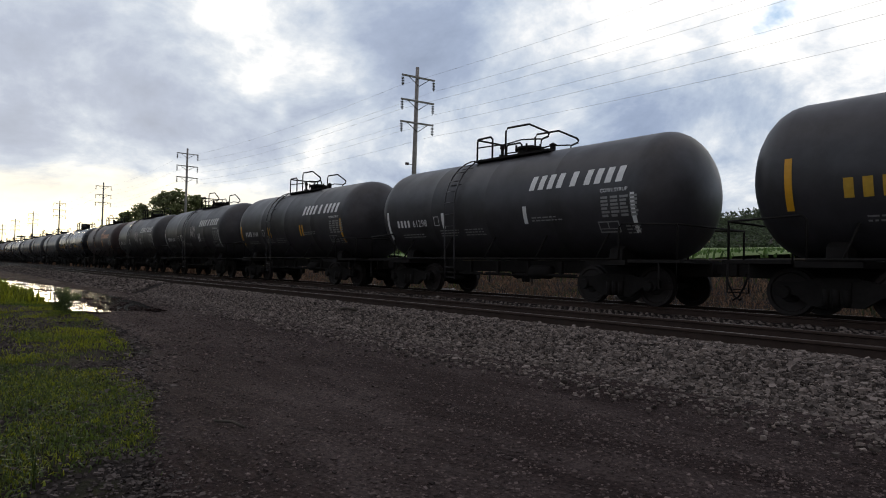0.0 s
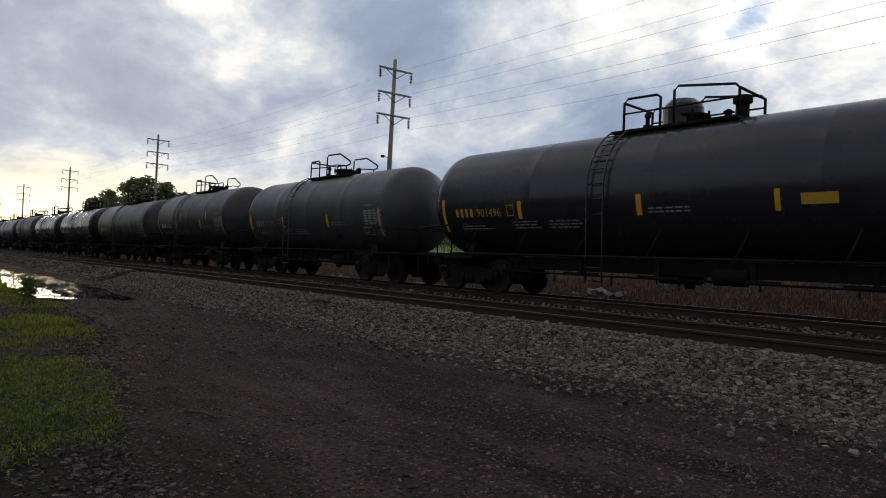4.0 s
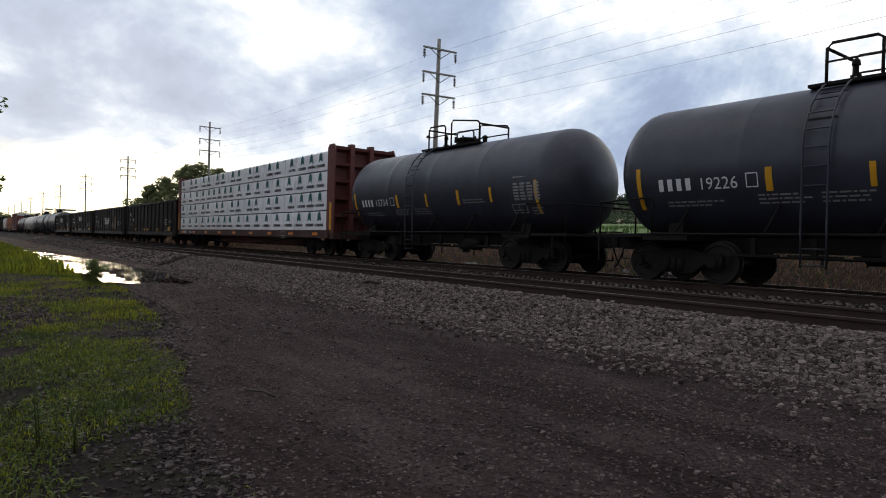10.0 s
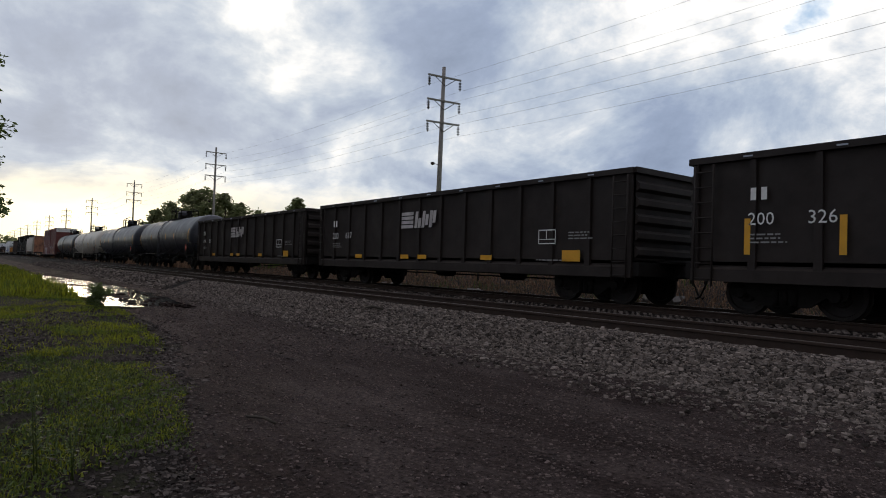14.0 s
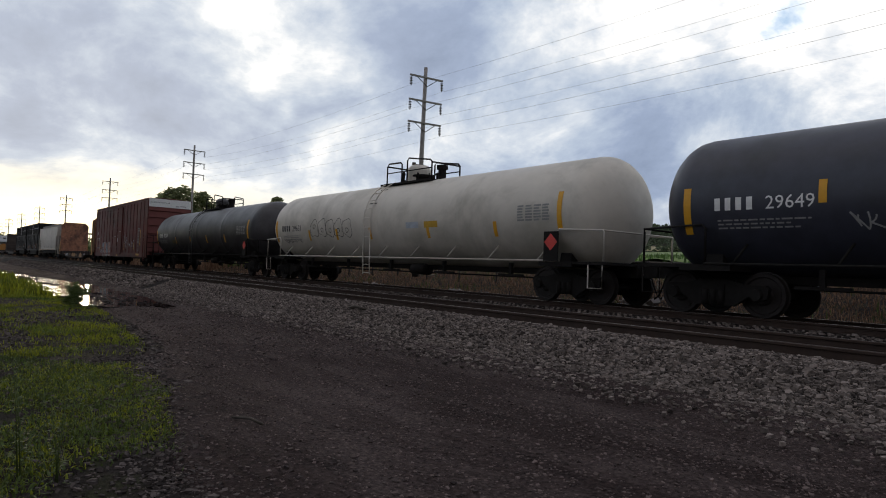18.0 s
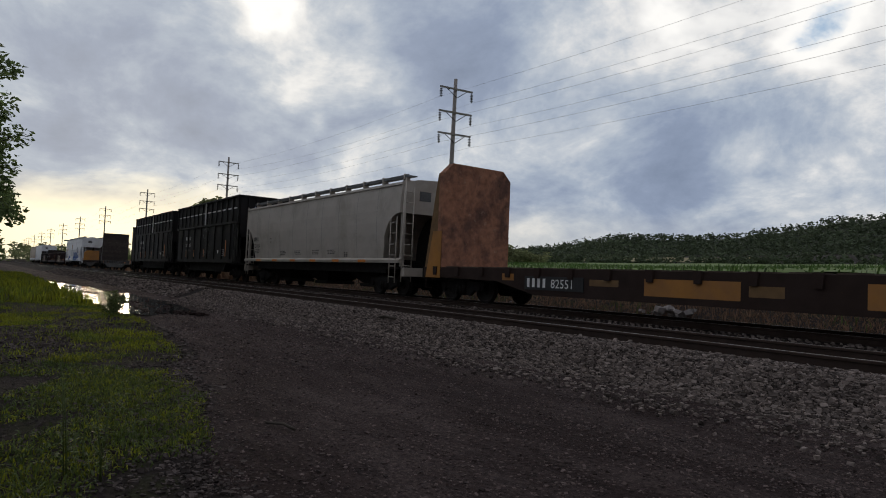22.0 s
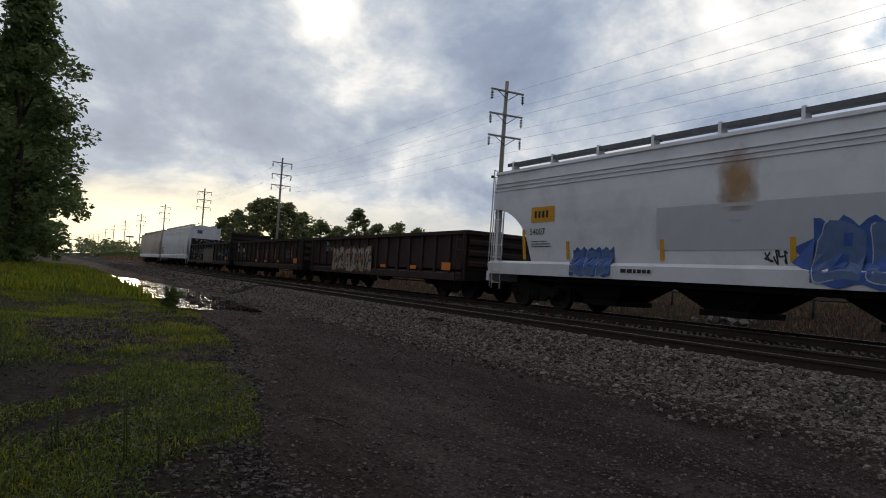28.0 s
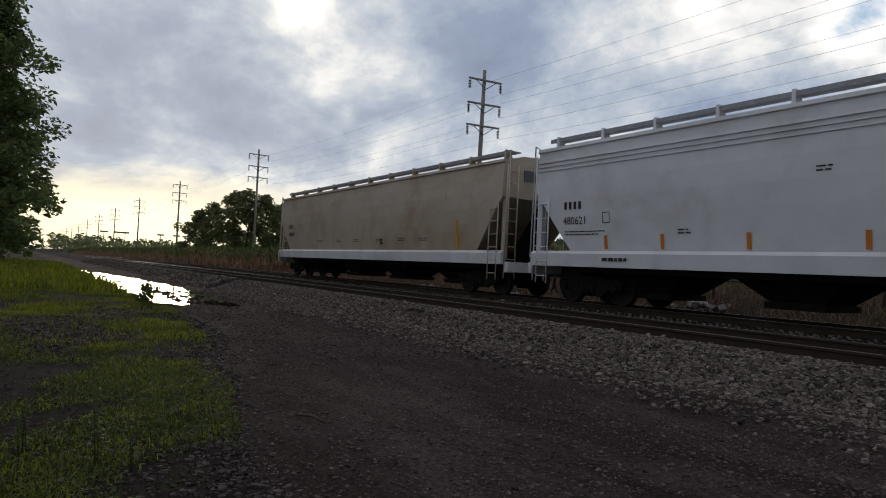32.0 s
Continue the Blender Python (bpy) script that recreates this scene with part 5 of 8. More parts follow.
for tier in range(4):
    cuts = [-10.9, -8.1, -5.45, -2.8, -0.15, 2.5, 5.15, 7.8, 10.93] if tier % 2 else [-10.9, -8.0, -5.35, -3.4, -0.25, 2.45, 5.05, 7.7, 10.93]
    for a, c in zip(cuts, cuts[1:]):
        w = round(c - a - 0.03, 2)
        for side in (-1, 1):
            pack = thing("lumber_bundle", "white plastic-wrapped lumber bundle with green emblems", "lumber", "lumber bundles on the centerbeam flatcar")
            CAR_THINGS.append((pack, beam_s, pose((a + c) / 2, side * 0.83, 1.09 + 0.836 * tier, 0, 0, 0 if side < 0 else 180)))
            part("wrap", shared(("pack", w), lambda: pack_mesh(w)), None, pack)
            for u in ((-w / 4 + 0.05 - 0.2 * (tier % 2), w / 4 + 0.05 + 0.15 * (tier % 2)) if w < 2.9 else (-w / 3 + 0.15 * (tier % 2), 0.02, w / 3 - 0.1)):
                part("emblem", shared("emblem", emblem_mesh), None, pack, "green layered arrow emblem", pose(u, 0, 0.03))
                part("wordmark", shared("word", word_mesh), None, pack, at=pose(u, 0, 0), kind="stuff")
            part("strap", shared("strap", lambda: Build().box(-0.012, 0.012, -0.628, -0.622, 0.02, 0.8).mesh("strap", SPRAY_PALE)), None, pack, at=pose(0.1, 0, 0))


# ---- gondolas ----
def gondola(label, front, rear, paint, top, ribs=13, tall_front=0.0, tall_rear=0.0, strip_mat=YELLOW, tall_strips=False, plates=None):
    car, half = rail_car("gondola_car", label, front, rear, "gondolas of the freight train")
    h, w = half - 0.75, 1.5
    part("floor", Build().box(-h, h, -w, w, 0.98, 1.06), paint, car)
    part("center_sill", Build().box(-h, h, -0.3, 0.3, 0.62, 0.98), IRON, car)
    for y in (-1, 1):
        y0, y1 = sorted((y * w, y * (w - 0.04)))
        side = part("side_wall", Build().box(-h, h, y0, y1, 0.85, top), paint, car)
        part("top_chord", Build().prism([(y * (w + 0.11), top - 0.12), (y * (w + 0.11), top + 0.01), (y * (w - 0.1), top + 0.01), (y * (w - 0.1), top - 0.12)], -h - 0.02, h + 0.02), paint, side)
        part("side_sill", Build().prism([(y * (w + 0.08), 0.66), (y * (w + 0.08), 0.9), (y * w, 0.95), (y * (w - 0.1), 0.66)], -h, h), paint, side)
        for x in np.linspace(-h + 0.08, h - 0.08, ribs + 1):
            part("stake", shared(("stake", paint.name, top), lambda: Build().prism_y([(-0.075, 0.9), (0.075, 0.9), (0.06, top - 0.12), (-0.06, top - 0.12)], -0.075, 0.0).mesh("stake", paint)), None, side, at=pose(x, y * w, 0, 0, 0, 0 if y < 0 else 180))
        for s in (-1, 1):
            part("ladder", ladder_mesh(0.4, 0.55, top - 0.15), paint, side, at=pose(s * (h - 0.3), y * (w + 0.13), 0))
    for s, extra in ((1, tall_front), (-1, tall_rear)):
        x0, x1 = sorted((s * h, s * (h - 0.05)))
        end = part("end_wall", Build().box(x0, x1, -w, w, 0.85, top + extra), paint, car)
        for z in np.arange(1.25, top + extra - 0.1, 0.38):
            part("corrugation", Build().prism_y([(s * h, z - 0.13), (s * (h + 0.10), z - 0.06), (s * (h + 0.10), z + 0.06), (s * h, z + 0.13)], -w + 0.04, w - 0.04), paint, end)
        part("end_chord", Build().box(*sorted((s * (h - 0.06), s * (h + 0.1))), -w - 0.06, w + 0.06, top + extra - 0.12, top + extra + 0.015), paint, end)
        if extra:
            for y in (-1, 1):
                part("corner_post", Build().box(*sorted((s * (h - 0.35), s * (h + 0.04))), *sorted((y * (w - 0.06), y * (w + 0.05))), top, top + extra), paint, end)
        part("end_beam", Build().box(*sorted((s * h, s * (h + 0.16))), -w, w, 0.70, 1.02), IRON, car)
        add_truck(car, s * (half - 2.45))
        part("brake_step", Build().box(*sorted((s * (h + 0.1), s * (h + 0.38))), -0.7, 0.7, 1.02, 1.06), IRON, car)
    part("brake_cylinder", Build().lathe_x([(-0.4, 0.1), (-0.35, 0.18), (0.35, 0.18), (0.4, 0.1)], 12, -0.8, 0.65), IRON, car)
    part("air_reservoir", Build().lathe_x([(1.0, 0.12), (1.1, 0.2), (2.0, 0.2), (2.1, 0.12)], 12, 0.8, 0.62), IRON, car)
    part("brake_rod", Build().tube([(-half + 2.4, -0.5, 0.56), (half - 2.4, -0.5, 0.54)], 0.025, 5), IRON, car)
    add_ends(car, half)
    surf = Flat(-w - 0.083)
    if tall_strips:
        strips(car, surf, [(-h + 1.2, 1.55), (-h + 2.9, 1.55), (-0.3, 1.55), (2.9, 1.5)], strip_mat, w=0.12, h=0.7, seg=1)
        strips(car, surf, [(h - 4.0, 1.75)], strip_mat, w=0.18, h=1.0, seg=1)
    elif plates:
        strips(car, surf, [(-h + u, 1.08) for u in plates[:-1]], strip_mat, w=0.5, h=0.14, seg=1)
        strips(car, surf, [(-h + plates[-1], 1.15)], strip_mat, w=0.6, h=0.28, seg=1)
    else:
        strips(car, surf, [(-h + 1.3, 1.22), (-h + 6.2, 1.18), (h - 5.2, 1.18)], strip_mat, w=0.55, h=0.16, seg=1)
        strips(car, surf, [(h - 3.4, 1.2)], strip_mat, w=0.55, h=0.28, seg=1)
    return car, half, surf, h


def worn_logo(car, surf, u, v, size):
    """A faded road emblem as broken plain bars."""
    bars = [(u, u + size * 1.25, v + k * size * 0.25, v + k * size * 0.25 + size * 0.19, 0.0) for k in range(4)]
    for k in range(3):
        x = u + size * (1.38 + 0.72 * k)
        bars += [(x, x + size * 0.27, v, v + size * 0.94, 0.12), (x + size * 0.34, x + size * 0.62, v + size * 0.12 * k, v + size * (0.56 + 0.18 * k), 0.12)]
    for bar in bars:
        b = Build()
        paint_rect(b, surf, *bar)
        part("worn_emblem_bar", b, SPRAY_WHITE, car, "worn white emblem bar")


for front, rear, d1, d2, tall, wl_, lab in ((-226.9, -244.35, "197", "814", False, False, "black ribbed gondola with orange strips and white number"),
                                           (-244.35, -261.65, "200", "326", True, True, "black ribbed gondola with a worn white emblem and scrawl"),
                                           (-261.65, -279.1, "200", "617", False, True, "black ribbed gondola with a broken white emblem"),
                                           (-279.1, -296.8, "194", "203", False, True, "black ribbed gondola with faded white marks")):
    car, half, surf, h = gondola(lab, front, rear, GON_BLACK, 3.18, tall_strips=tall, plates=(3.4, 6.6, 7.65, 10.9, 14.15))
    mark_blocks(car, surf, 2, -h + 1.25, 2.25, 0.24, WHITE)
    letters(car, surf, d1, -h + 1.2, 1.77, 0.25, WHITE)
    letters(car, surf, d2, -h + 2.3, 1.77, 0.25, WHITE)
    small_print(car, surf, -h + 1.25, 1.6, 0.75, 3, DIM_WHITE, seed=int(d2))
    frame_box(car, surf, -h + 13.0, 1.45, 0.62, 0.38, WHITE)
    small_print(car, surf, -h + 14.05, 1.75, 0.8, 3, DIM_WHITE, seed=int(d2) + 1)
    small_print(car, surf, h - 3.0, 1.05, 1.2, 1, DIM_WHITE, seed=int(d2) + 2)
    if wl_:
        worn_logo(car, surf, -h + 6.35, 1.58 if tall else 2.05, 0.70 if tall else 0.58)
    if tall:
        scrawl(car, surf, -h + 9.8, 1.05, 2.8, 0.65, SPRAY_PALE, 5, 3, 0.03)
        scrawl(car, surf, -h + 4.0, 1.2, 0.7, 0.4, DIM_WHITE, 6, 3, 0.025)
    for x in np.linspace(-h + 1.2, h - 1.2, 9):
        part("tie_down_slot", Build().box(x - 0.09, x + 0.09, -1.625, -1.61, 3.10, 3.13), SPRAY_PALE, car)

# ---- long tank cars ----
def long_tank(front, rear, paint, label, marks_paint, digits, seed, strip_mat=YELLOW, trim=IRON, places=None, strip_v=-0.42):
    car, half, surf, zc = tank_car(label, front, rear, paint, 3.84, 1.50, "box", True, dome_x=0.4, ladder_x=-0.7, inset=2.0, trim=trim)
    mark_blocks(car, surf, 4, -half + 2.2, zc - 0.22, 0.25, marks_paint)
    letters(car, surf, digits, -half + 3.2, zc - 0.22, 0.26, marks_paint)
    small_print(car, surf, -half + 2.25, zc - 0.4, 1.8, 3, DIM_WHITE, seed=seed)
    table_block(car, surf, half - 3.4, zc - 0.25, 1.2, 0.45, DIM_WHITE, seed=seed)
    strips(car, surf, [(x, zc + strip_v) for x in places or np.linspace(-half + 5.4, half - 5.6, 4)], strip_mat, w=0.14, h=0.42)
    strips(car, surf, [(half - 1.9, zc + 0.0), (-half + 1.6, zc - 0.2)], strip_mat, w=0.16, h=0.95, seg=8)
    b = Build()
    paint_poly(b, Flat(-1.56), [(half - 2.1, 0.95 + 0.36), (half - 1.88, 1.27 + 0.26), (half - 2.1, 1.75), (half - 2.32, 1.53)])
    part("hazard_placard", b, PLACARD_RED, car, "red diamond hazard placard")
    part("placard_holder", Build().box(half - 2.34, half - 1.86, -1.555, -1.53, 1.05, 1.8), IRON, car)
    return car, half, surf, zc


car, half, surf, zc = long_tank(-296.8, -314.74, NAVY, "long dark blue tank car with yellow strips", DIM_WHITE, "22632", 61, strip_v=0.05)
car, half, surf, zc = long_tank(-314.74, -334.97, NAVY, "long dark blue tank car with faint scrawl along its foot", WHITE, "29649", 62, places=(-5.9, -3.5, -1.0, 1.7, 4.9), strip_v=0.05)
for k in range(4):
    scrawl(car, surf, 4.2 + 0.9 * k, zc - 0.78, 0.85, 0.42, SPRAY_PALE, 80 + k, 3, 0.025)
for k in range(5):
    scrawl(car, surf, -half + 4.6 + 2.2 * k, zc - 0.75, 1.4, 0.5, DIM_WHITE, 70 + k, 4, 0.03)
car, half, surf, zc = long_tank(-334.97, -355.33, CREAM, "long dirty white tank car with sprayed outlines", MATS["dark_spray_paint"], "29631", 63, trim=HOPPER_GREY, places=(-5.4, -3.1, -0.66, 2.77, 5.9))
outline_bubbles(car, surf, -5.25, zc - 0.52, 3.3, 0.72, 5, SPRAY_DARK, 64)
scrawl(car, surf, -half + 2.3, zc - 0.78, 1.6, 0.22, SPRAY_DARK, 66, 5, 0.018)
for x, m in ((1.6, SPRAY_PALE), (2.6, LETTER_YELLOW)):
    b = Build()
    paint_rect(b, surf, x, x + 0.7, zc - 0.3, zc - 0.1, seg=2)
    part("sign_plate", b, m, car)
car, half, surf, zc = long_tank(-355.33, -375.1, BLACK, "long black tank car with orange-yellow strips", WHITE, "80329", 65, places=(-4.07, -1.15, 1.8, 4.7))
b = Build()
paint_rect(b, surf, -half + 4.95, -half + 5.7, zc - 0.62, zc - 0.42, seg=2)
part("sign_plate", b, DIM_YELLOW, car, "dim worn yellow plate")

# ---- boxcar ----
car, half = rail_car("boxcar", "tall oxide-red boxcar with ribbed sides and white-topped end", -375.3, -395.7)
h, w, z0, z1 = half - 0.92, 1.5, 0.92, 5.1
part("body", Build().box(-h, h, -w, w, z0, z1 - 0.08), BOX_RED, car)
part("roof", Build().prism([(-w - 0.04, z1 - 0.09), (w + 0.04, z1 - 0.09), (w + 0.04, z1), (0, z1 + 0.06), (-w - 0.04, z1)], -h - 0.03, h + 0.03), BOX_RED, car)
for y in (-1, 1):
    for x in np.r_[np.linspace(-h + 0.1, -2.2, 7), np.linspace(1.9, h - 0.1, 8)]:
        part("side_post", shared("box_post", lambda: Build().prism_y([(-0.07, z0 + 0.1), (0.07, z0 + 0.1), (0.07, z1 - 0.2), (-0.07, z1 - 0.2)], -0.035, 0.0).mesh("side_post", BOX_RED)), None, car, at=pose(x, y * w, 0, 0, 0, 0 if y < 0 else 180))
    part("side_sill", Build().prism([(y * (w + 0.03), 0.72), (y * (w + 0.03), 1.06), (y * (w - 0.06), 1.06), (y * (w - 0.06), 0.72)], -h, h), BOX_RED, car)
    yd = y * (w + 0.05)
    door = part("door", Build().box(-1.85, 1.5, *sorted((y * w, yd)), z0 + 0.12, z1 - 0.35), BOX_RED, car, "wide sliding plug door")
    for z in (1.5, 2.3, 3.1, 3.9, 4.55):
        part("door_rib", Build().box(-1.8, 1.45, *sorted((yd, y * (w + 0.09))), z - 0.05, z + 0.05), BOX_RED, door)
    for x in (-1.85, -0.2, 1.5):
        part("door_bar", Build().box(x - 0.06, x + 0.06, *sorted((yd, y * (w + 0.10))), z0 + 0.1, z1 - 0.3), BOX_RED, door)
    for z in (z0 + 0.05, z1 - 0.3):
        part("door_track", Build().box(-5.2, 1.3, *sorted((y * w, y * (w + 0.11))), z - 0.05, z + 0.05), BOX_RED, car)
    for s in (-1, 1):
        part("ladder", ladder_mesh(0.45, 0.5, 2.35 if s > 0 else 2.35), BOX_RED, car, at=pose(s * (h - 0.35), y * (w + 0.1), 0))
for s in (-1, 1):
    end = part("end_wall", Build().box(*sorted((s * h, s * (h + 0.03))), -w + 0.02, w - 0.02, z0, z1 - 0.62), PALE_END if s > 0 else BOX_RED, car, "ribbed end wall")
    part("end_cap", Build().box(*sorted((s * h, s * (h + 0.05))), -w + 0.02, w - 0.02, z1 - 0.62, z1 - 0.02), WHITE if s > 0 else BOX_RED, car, "white top panel" if s > 0 else "")
    for z in (1.3, 1.95, 2.6, 3.2, 3.8, 4.3):
        part("end_rib", Build().prism_y([(s * (h + 0.03), z - 0.14), (s * (h + 0.12), z - 0.10), (s * (h + 0.12), z + 0.10), (s * (h + 0.03), z + 0.02)], -w + 0.06, w - 0.06), PALE_END if s > 0 else BOX_RED, end)
    part("crossover_platform", Build().box(*sorted((s * (h + 0.05), s * (h + 0.55))), -1.3, 1.3, 1.04, 1.08), IRON, car)
    wheel_b = Build()
    n = 14
    wheel_b.tube([(s * (h + 0.22), 0.55 + 0.27 * math.cos(k * math.tau / n), 2.2 + 0.27 * math.sin(k * math.tau / n)) for k in range(n + 1)], 0.02, 5)
    for k in range(3):
        wheel_b.tube([(s * (h + 0.2), 0.55, 2.2), (s * (h + 0.22), 0.55 + 0.26 * math.cos(k * 2.1), 2.2 + 0.26 * math.sin(k * 2.1))], 0.014, 4)
    part("brake_wheel", wheel_b, IRON, car)
    for y in (-1.32, 1.32):
        part("end_ladder", ladder_mesh(0.42, 0.6, 2.35), IRON, car, at=pose(s * (h + 0.16), y, 0, 0, 0, 90))
    part("end_rail", Build().tube([(s * (h + 0.2), -1.4, 2.35), (s * (h + 0.2), 1.4, 2.35)], 0.02, 5), IRON, car)
    part("draft_housing", Build().box(*sorted((s * h, s * (h + 0.6))), -0.35, 0.35, 0.66, 1.0), IRON, car)
    add_truck(car, s * (half - 3.1))
surf = EndWall(h + 0.055)
letters(car, surf, "EXCESS HEIGHT CAR", -1.4, z1 - 0.34, 0.105, SPRAY_DARK)
mark_blocks(car, surf, 2, 0.42, z1 - 0.54, 0.11, SPRAY_DARK)
letters(car, surf, "472016", 0.66, z1 - 0.54, 0.11, SPRAY_DARK)
small_print(car, EndWall(h + 0.035), -0.1, 3.55, 0.9, 2, DIM_WHITE)
surf = Flat(-w - 0.038)
mark_blocks(car, surf, 2, -half + 1.9, 2.66, 0.22, WHITE)
letters(car, surf, "472", -half + 1.84, 2.16, 0.22, WHITE)
letters(car, surf, "016", -half + 2.65, 2.16, 0.22, WHITE)
frame_box(car, surf, -half + 3.45, 2.38, 0.26, 0.26, DIM_WHITE, 0.02, False)
small_print(car, surf, -half + 1.95, 1.5, 1.2, 2, DIM_WHITE, seed=171)
small_print(car, Flat(-w - 0.053), 0.4, 2.8, 0.8, 1, WHITE, seed=172)
small_print(car, Flat(-w - 0.053), -1.2, 2.45, 1.4, 1, WHITE, seed=173)
frame_box(car, Flat(-w - 0.053), -1.6, 3.2, 0.4, 0.3, DIM_WHITE, 0.03)
b = Build()
paint_rect(b, Flat(-w - 0.053), -0.1, 0.12, 1.95, 2.25)
part("white_label", b, WHITE, car)
table_block(car, surf, h - 2.6, 1.75, 0.55, 1.2, DIM_WHITE, 10, 2, 5)
frame_box(car, surf, h - 2.6, 1.2, 0.55, 0.4, DIM_WHITE)
strips(car, surf, [(h - 1.85, 2.2)], YELLOW, 0.13, 1.2, seg=1)
strips(car, surf, [(-half + 1.62, 1.85), (-half + 3.3, 1.5), (2.4, 1.55), (5.6, 1.5)], YELLOW, 0.09, 0.6, seg=1)
surf2 = Flat(-w - 0.037)
strips(car, surf2, [(h - 2.5, 0.92)], YELLOW, 0.9, 0.14, seg=1)
SPRAY_PINK = material("dusty_pink_spray", (0.42, 0.19, 0.16), 0.7, vary=0.3, scale=3.0)
SPRAY_SLATE = material("slate_grey_spray", (0.24, 0.27, 0.31), 0.7, vary=0.3, scale=3.0)
for k, (ch, u, wd) in enumerate((("T", 4.30, 0.92), ("R", 5.10, 0.92), ("U", 5.92, 0.90), ("E", 6.80, 0.98))):
    lift = 0.05 * (k % 2)
    letters(car, Flat(-w - 0.040 - 0.002 * k), ch, -half + u, 0.84 + lift, 1.0, SPRAY_WHITE, "spray_halo", wd, 0.095)
    letters(car, Flat(-w - 0.041 - 0.002 * k), ch, -half + u, 0.84 + lift, 1.0, SPRAY_DARK, "spray_outline", wd, 0.068)
    letters(car, Flat(-w - 0.042 - 0.002 * k), ch, -half + u, 0.84 + lift, 1.0, SPRAY_PINK if k % 2 else SPRAY_SLATE, "spray_fill", wd, 0.05)
scrawl(car, Flat(-w - 0.041), -half + 3.5, 0.95, 0.6, 0.45, SPRAY_PALE, 7, 3, 0.025)
strips(car, Flat(-w - 0.041), [(0.0, 0.82)], YELLOW, 0.5, 0.1, seg=1)
scrawl(car, Flat(-w - 0.041), 2.3, 1.4, 1.1, 1.3, SPRAY_PALE, 8, 3, 0.03)
scrawl(car, Flat(-w - 0.041), 3.6, 1.3, 1.9, 0.7, SPRAY_PALE, 9, 5, 0.03)
part("center_sill", Build().box(-half + 0.5, half - 0.5, -0.3, 0.3, 0.6, 0.92), IRON, car)
part("brake_cylinder", Build().lathe_x([(-0.4, 0.1), (-0.35, 0.2), (0.5, 0.2), (0.55, 0.1)], 12, -0.8, 0.6), IRON, car)
add_ends(car, half)


# ---- bulkhead flatcars ----
def bulkhead(car, x, facing, height, w, mat, brace_mat, planks=False, yellow_foot=False):
    """A bulkhead whose smooth face looks along `facing`."""
    t = 0.28
    x0, x1 = sorted((x, x - facing * t))
    if planks:
        wall = part("bulkhead", Build().box(x0 + 0.03, x1 - 0.03, -w + 0.05, w - 0.05, 1.1, height - 0.05), mat, car, "plank-lined bulkhead")
        n = 13
        for k in range(n):
            za, zb = 1.1 + (height - 1.1) * k / n, 1.1 + (height - 1.1) * (k + 1) / n
            part("plank", Build().box(*sorted((x - facing * 0.04, x + facing * 0.02)), -w, w, za + 0.01, zb - 0.01), mat, wall)
    else:
        wall = part("bulkhead", Build().prism([(-w, 1.1), (w, 1.1), (w, height - 0.35), (w - 0.35, height), (-w + 0.35, height), (-w, height - 0.35)], x0, x1), mat, car, "tall scarred bulkhead")
    for y in (-w + 0.1, -0.5, 0.5, w - 0.1):
        xb = x - facing * t
        part("brace", Build().prism_y([(xb, 1.05), (xb, height - 0.3), (xb - facing * 0.14, height - 0.35), (xb - facing * 0.75, 1.05)], y - 0.05, y + 0.05), brace_mat, wall)
    for z in (2.2, 3.2, 4.2):
        if z < height - 0.4:
            part("cross_brace", Build().box(*sorted((x - facing * t, x - facing * (t + 0.12))), -w + 0.05, w - 0.05, z - 0.07, z + 0.07), brace_mat, wall)
    if yellow_foot:
        for y in (-1, 1):
            part("foot_plate", Build().prism_y([(x - facing * 0.02, 0.75), (x - facing * 0.02, 2.3), (x - facing * 0.5, 2.3), (x - facing * 0.85, 0.75)], y * (w - 0.01) - 0.03, y * (w + 0.03) + 0.0), TTX_YELLOW, wall, "yellow corner foot")
    return wall


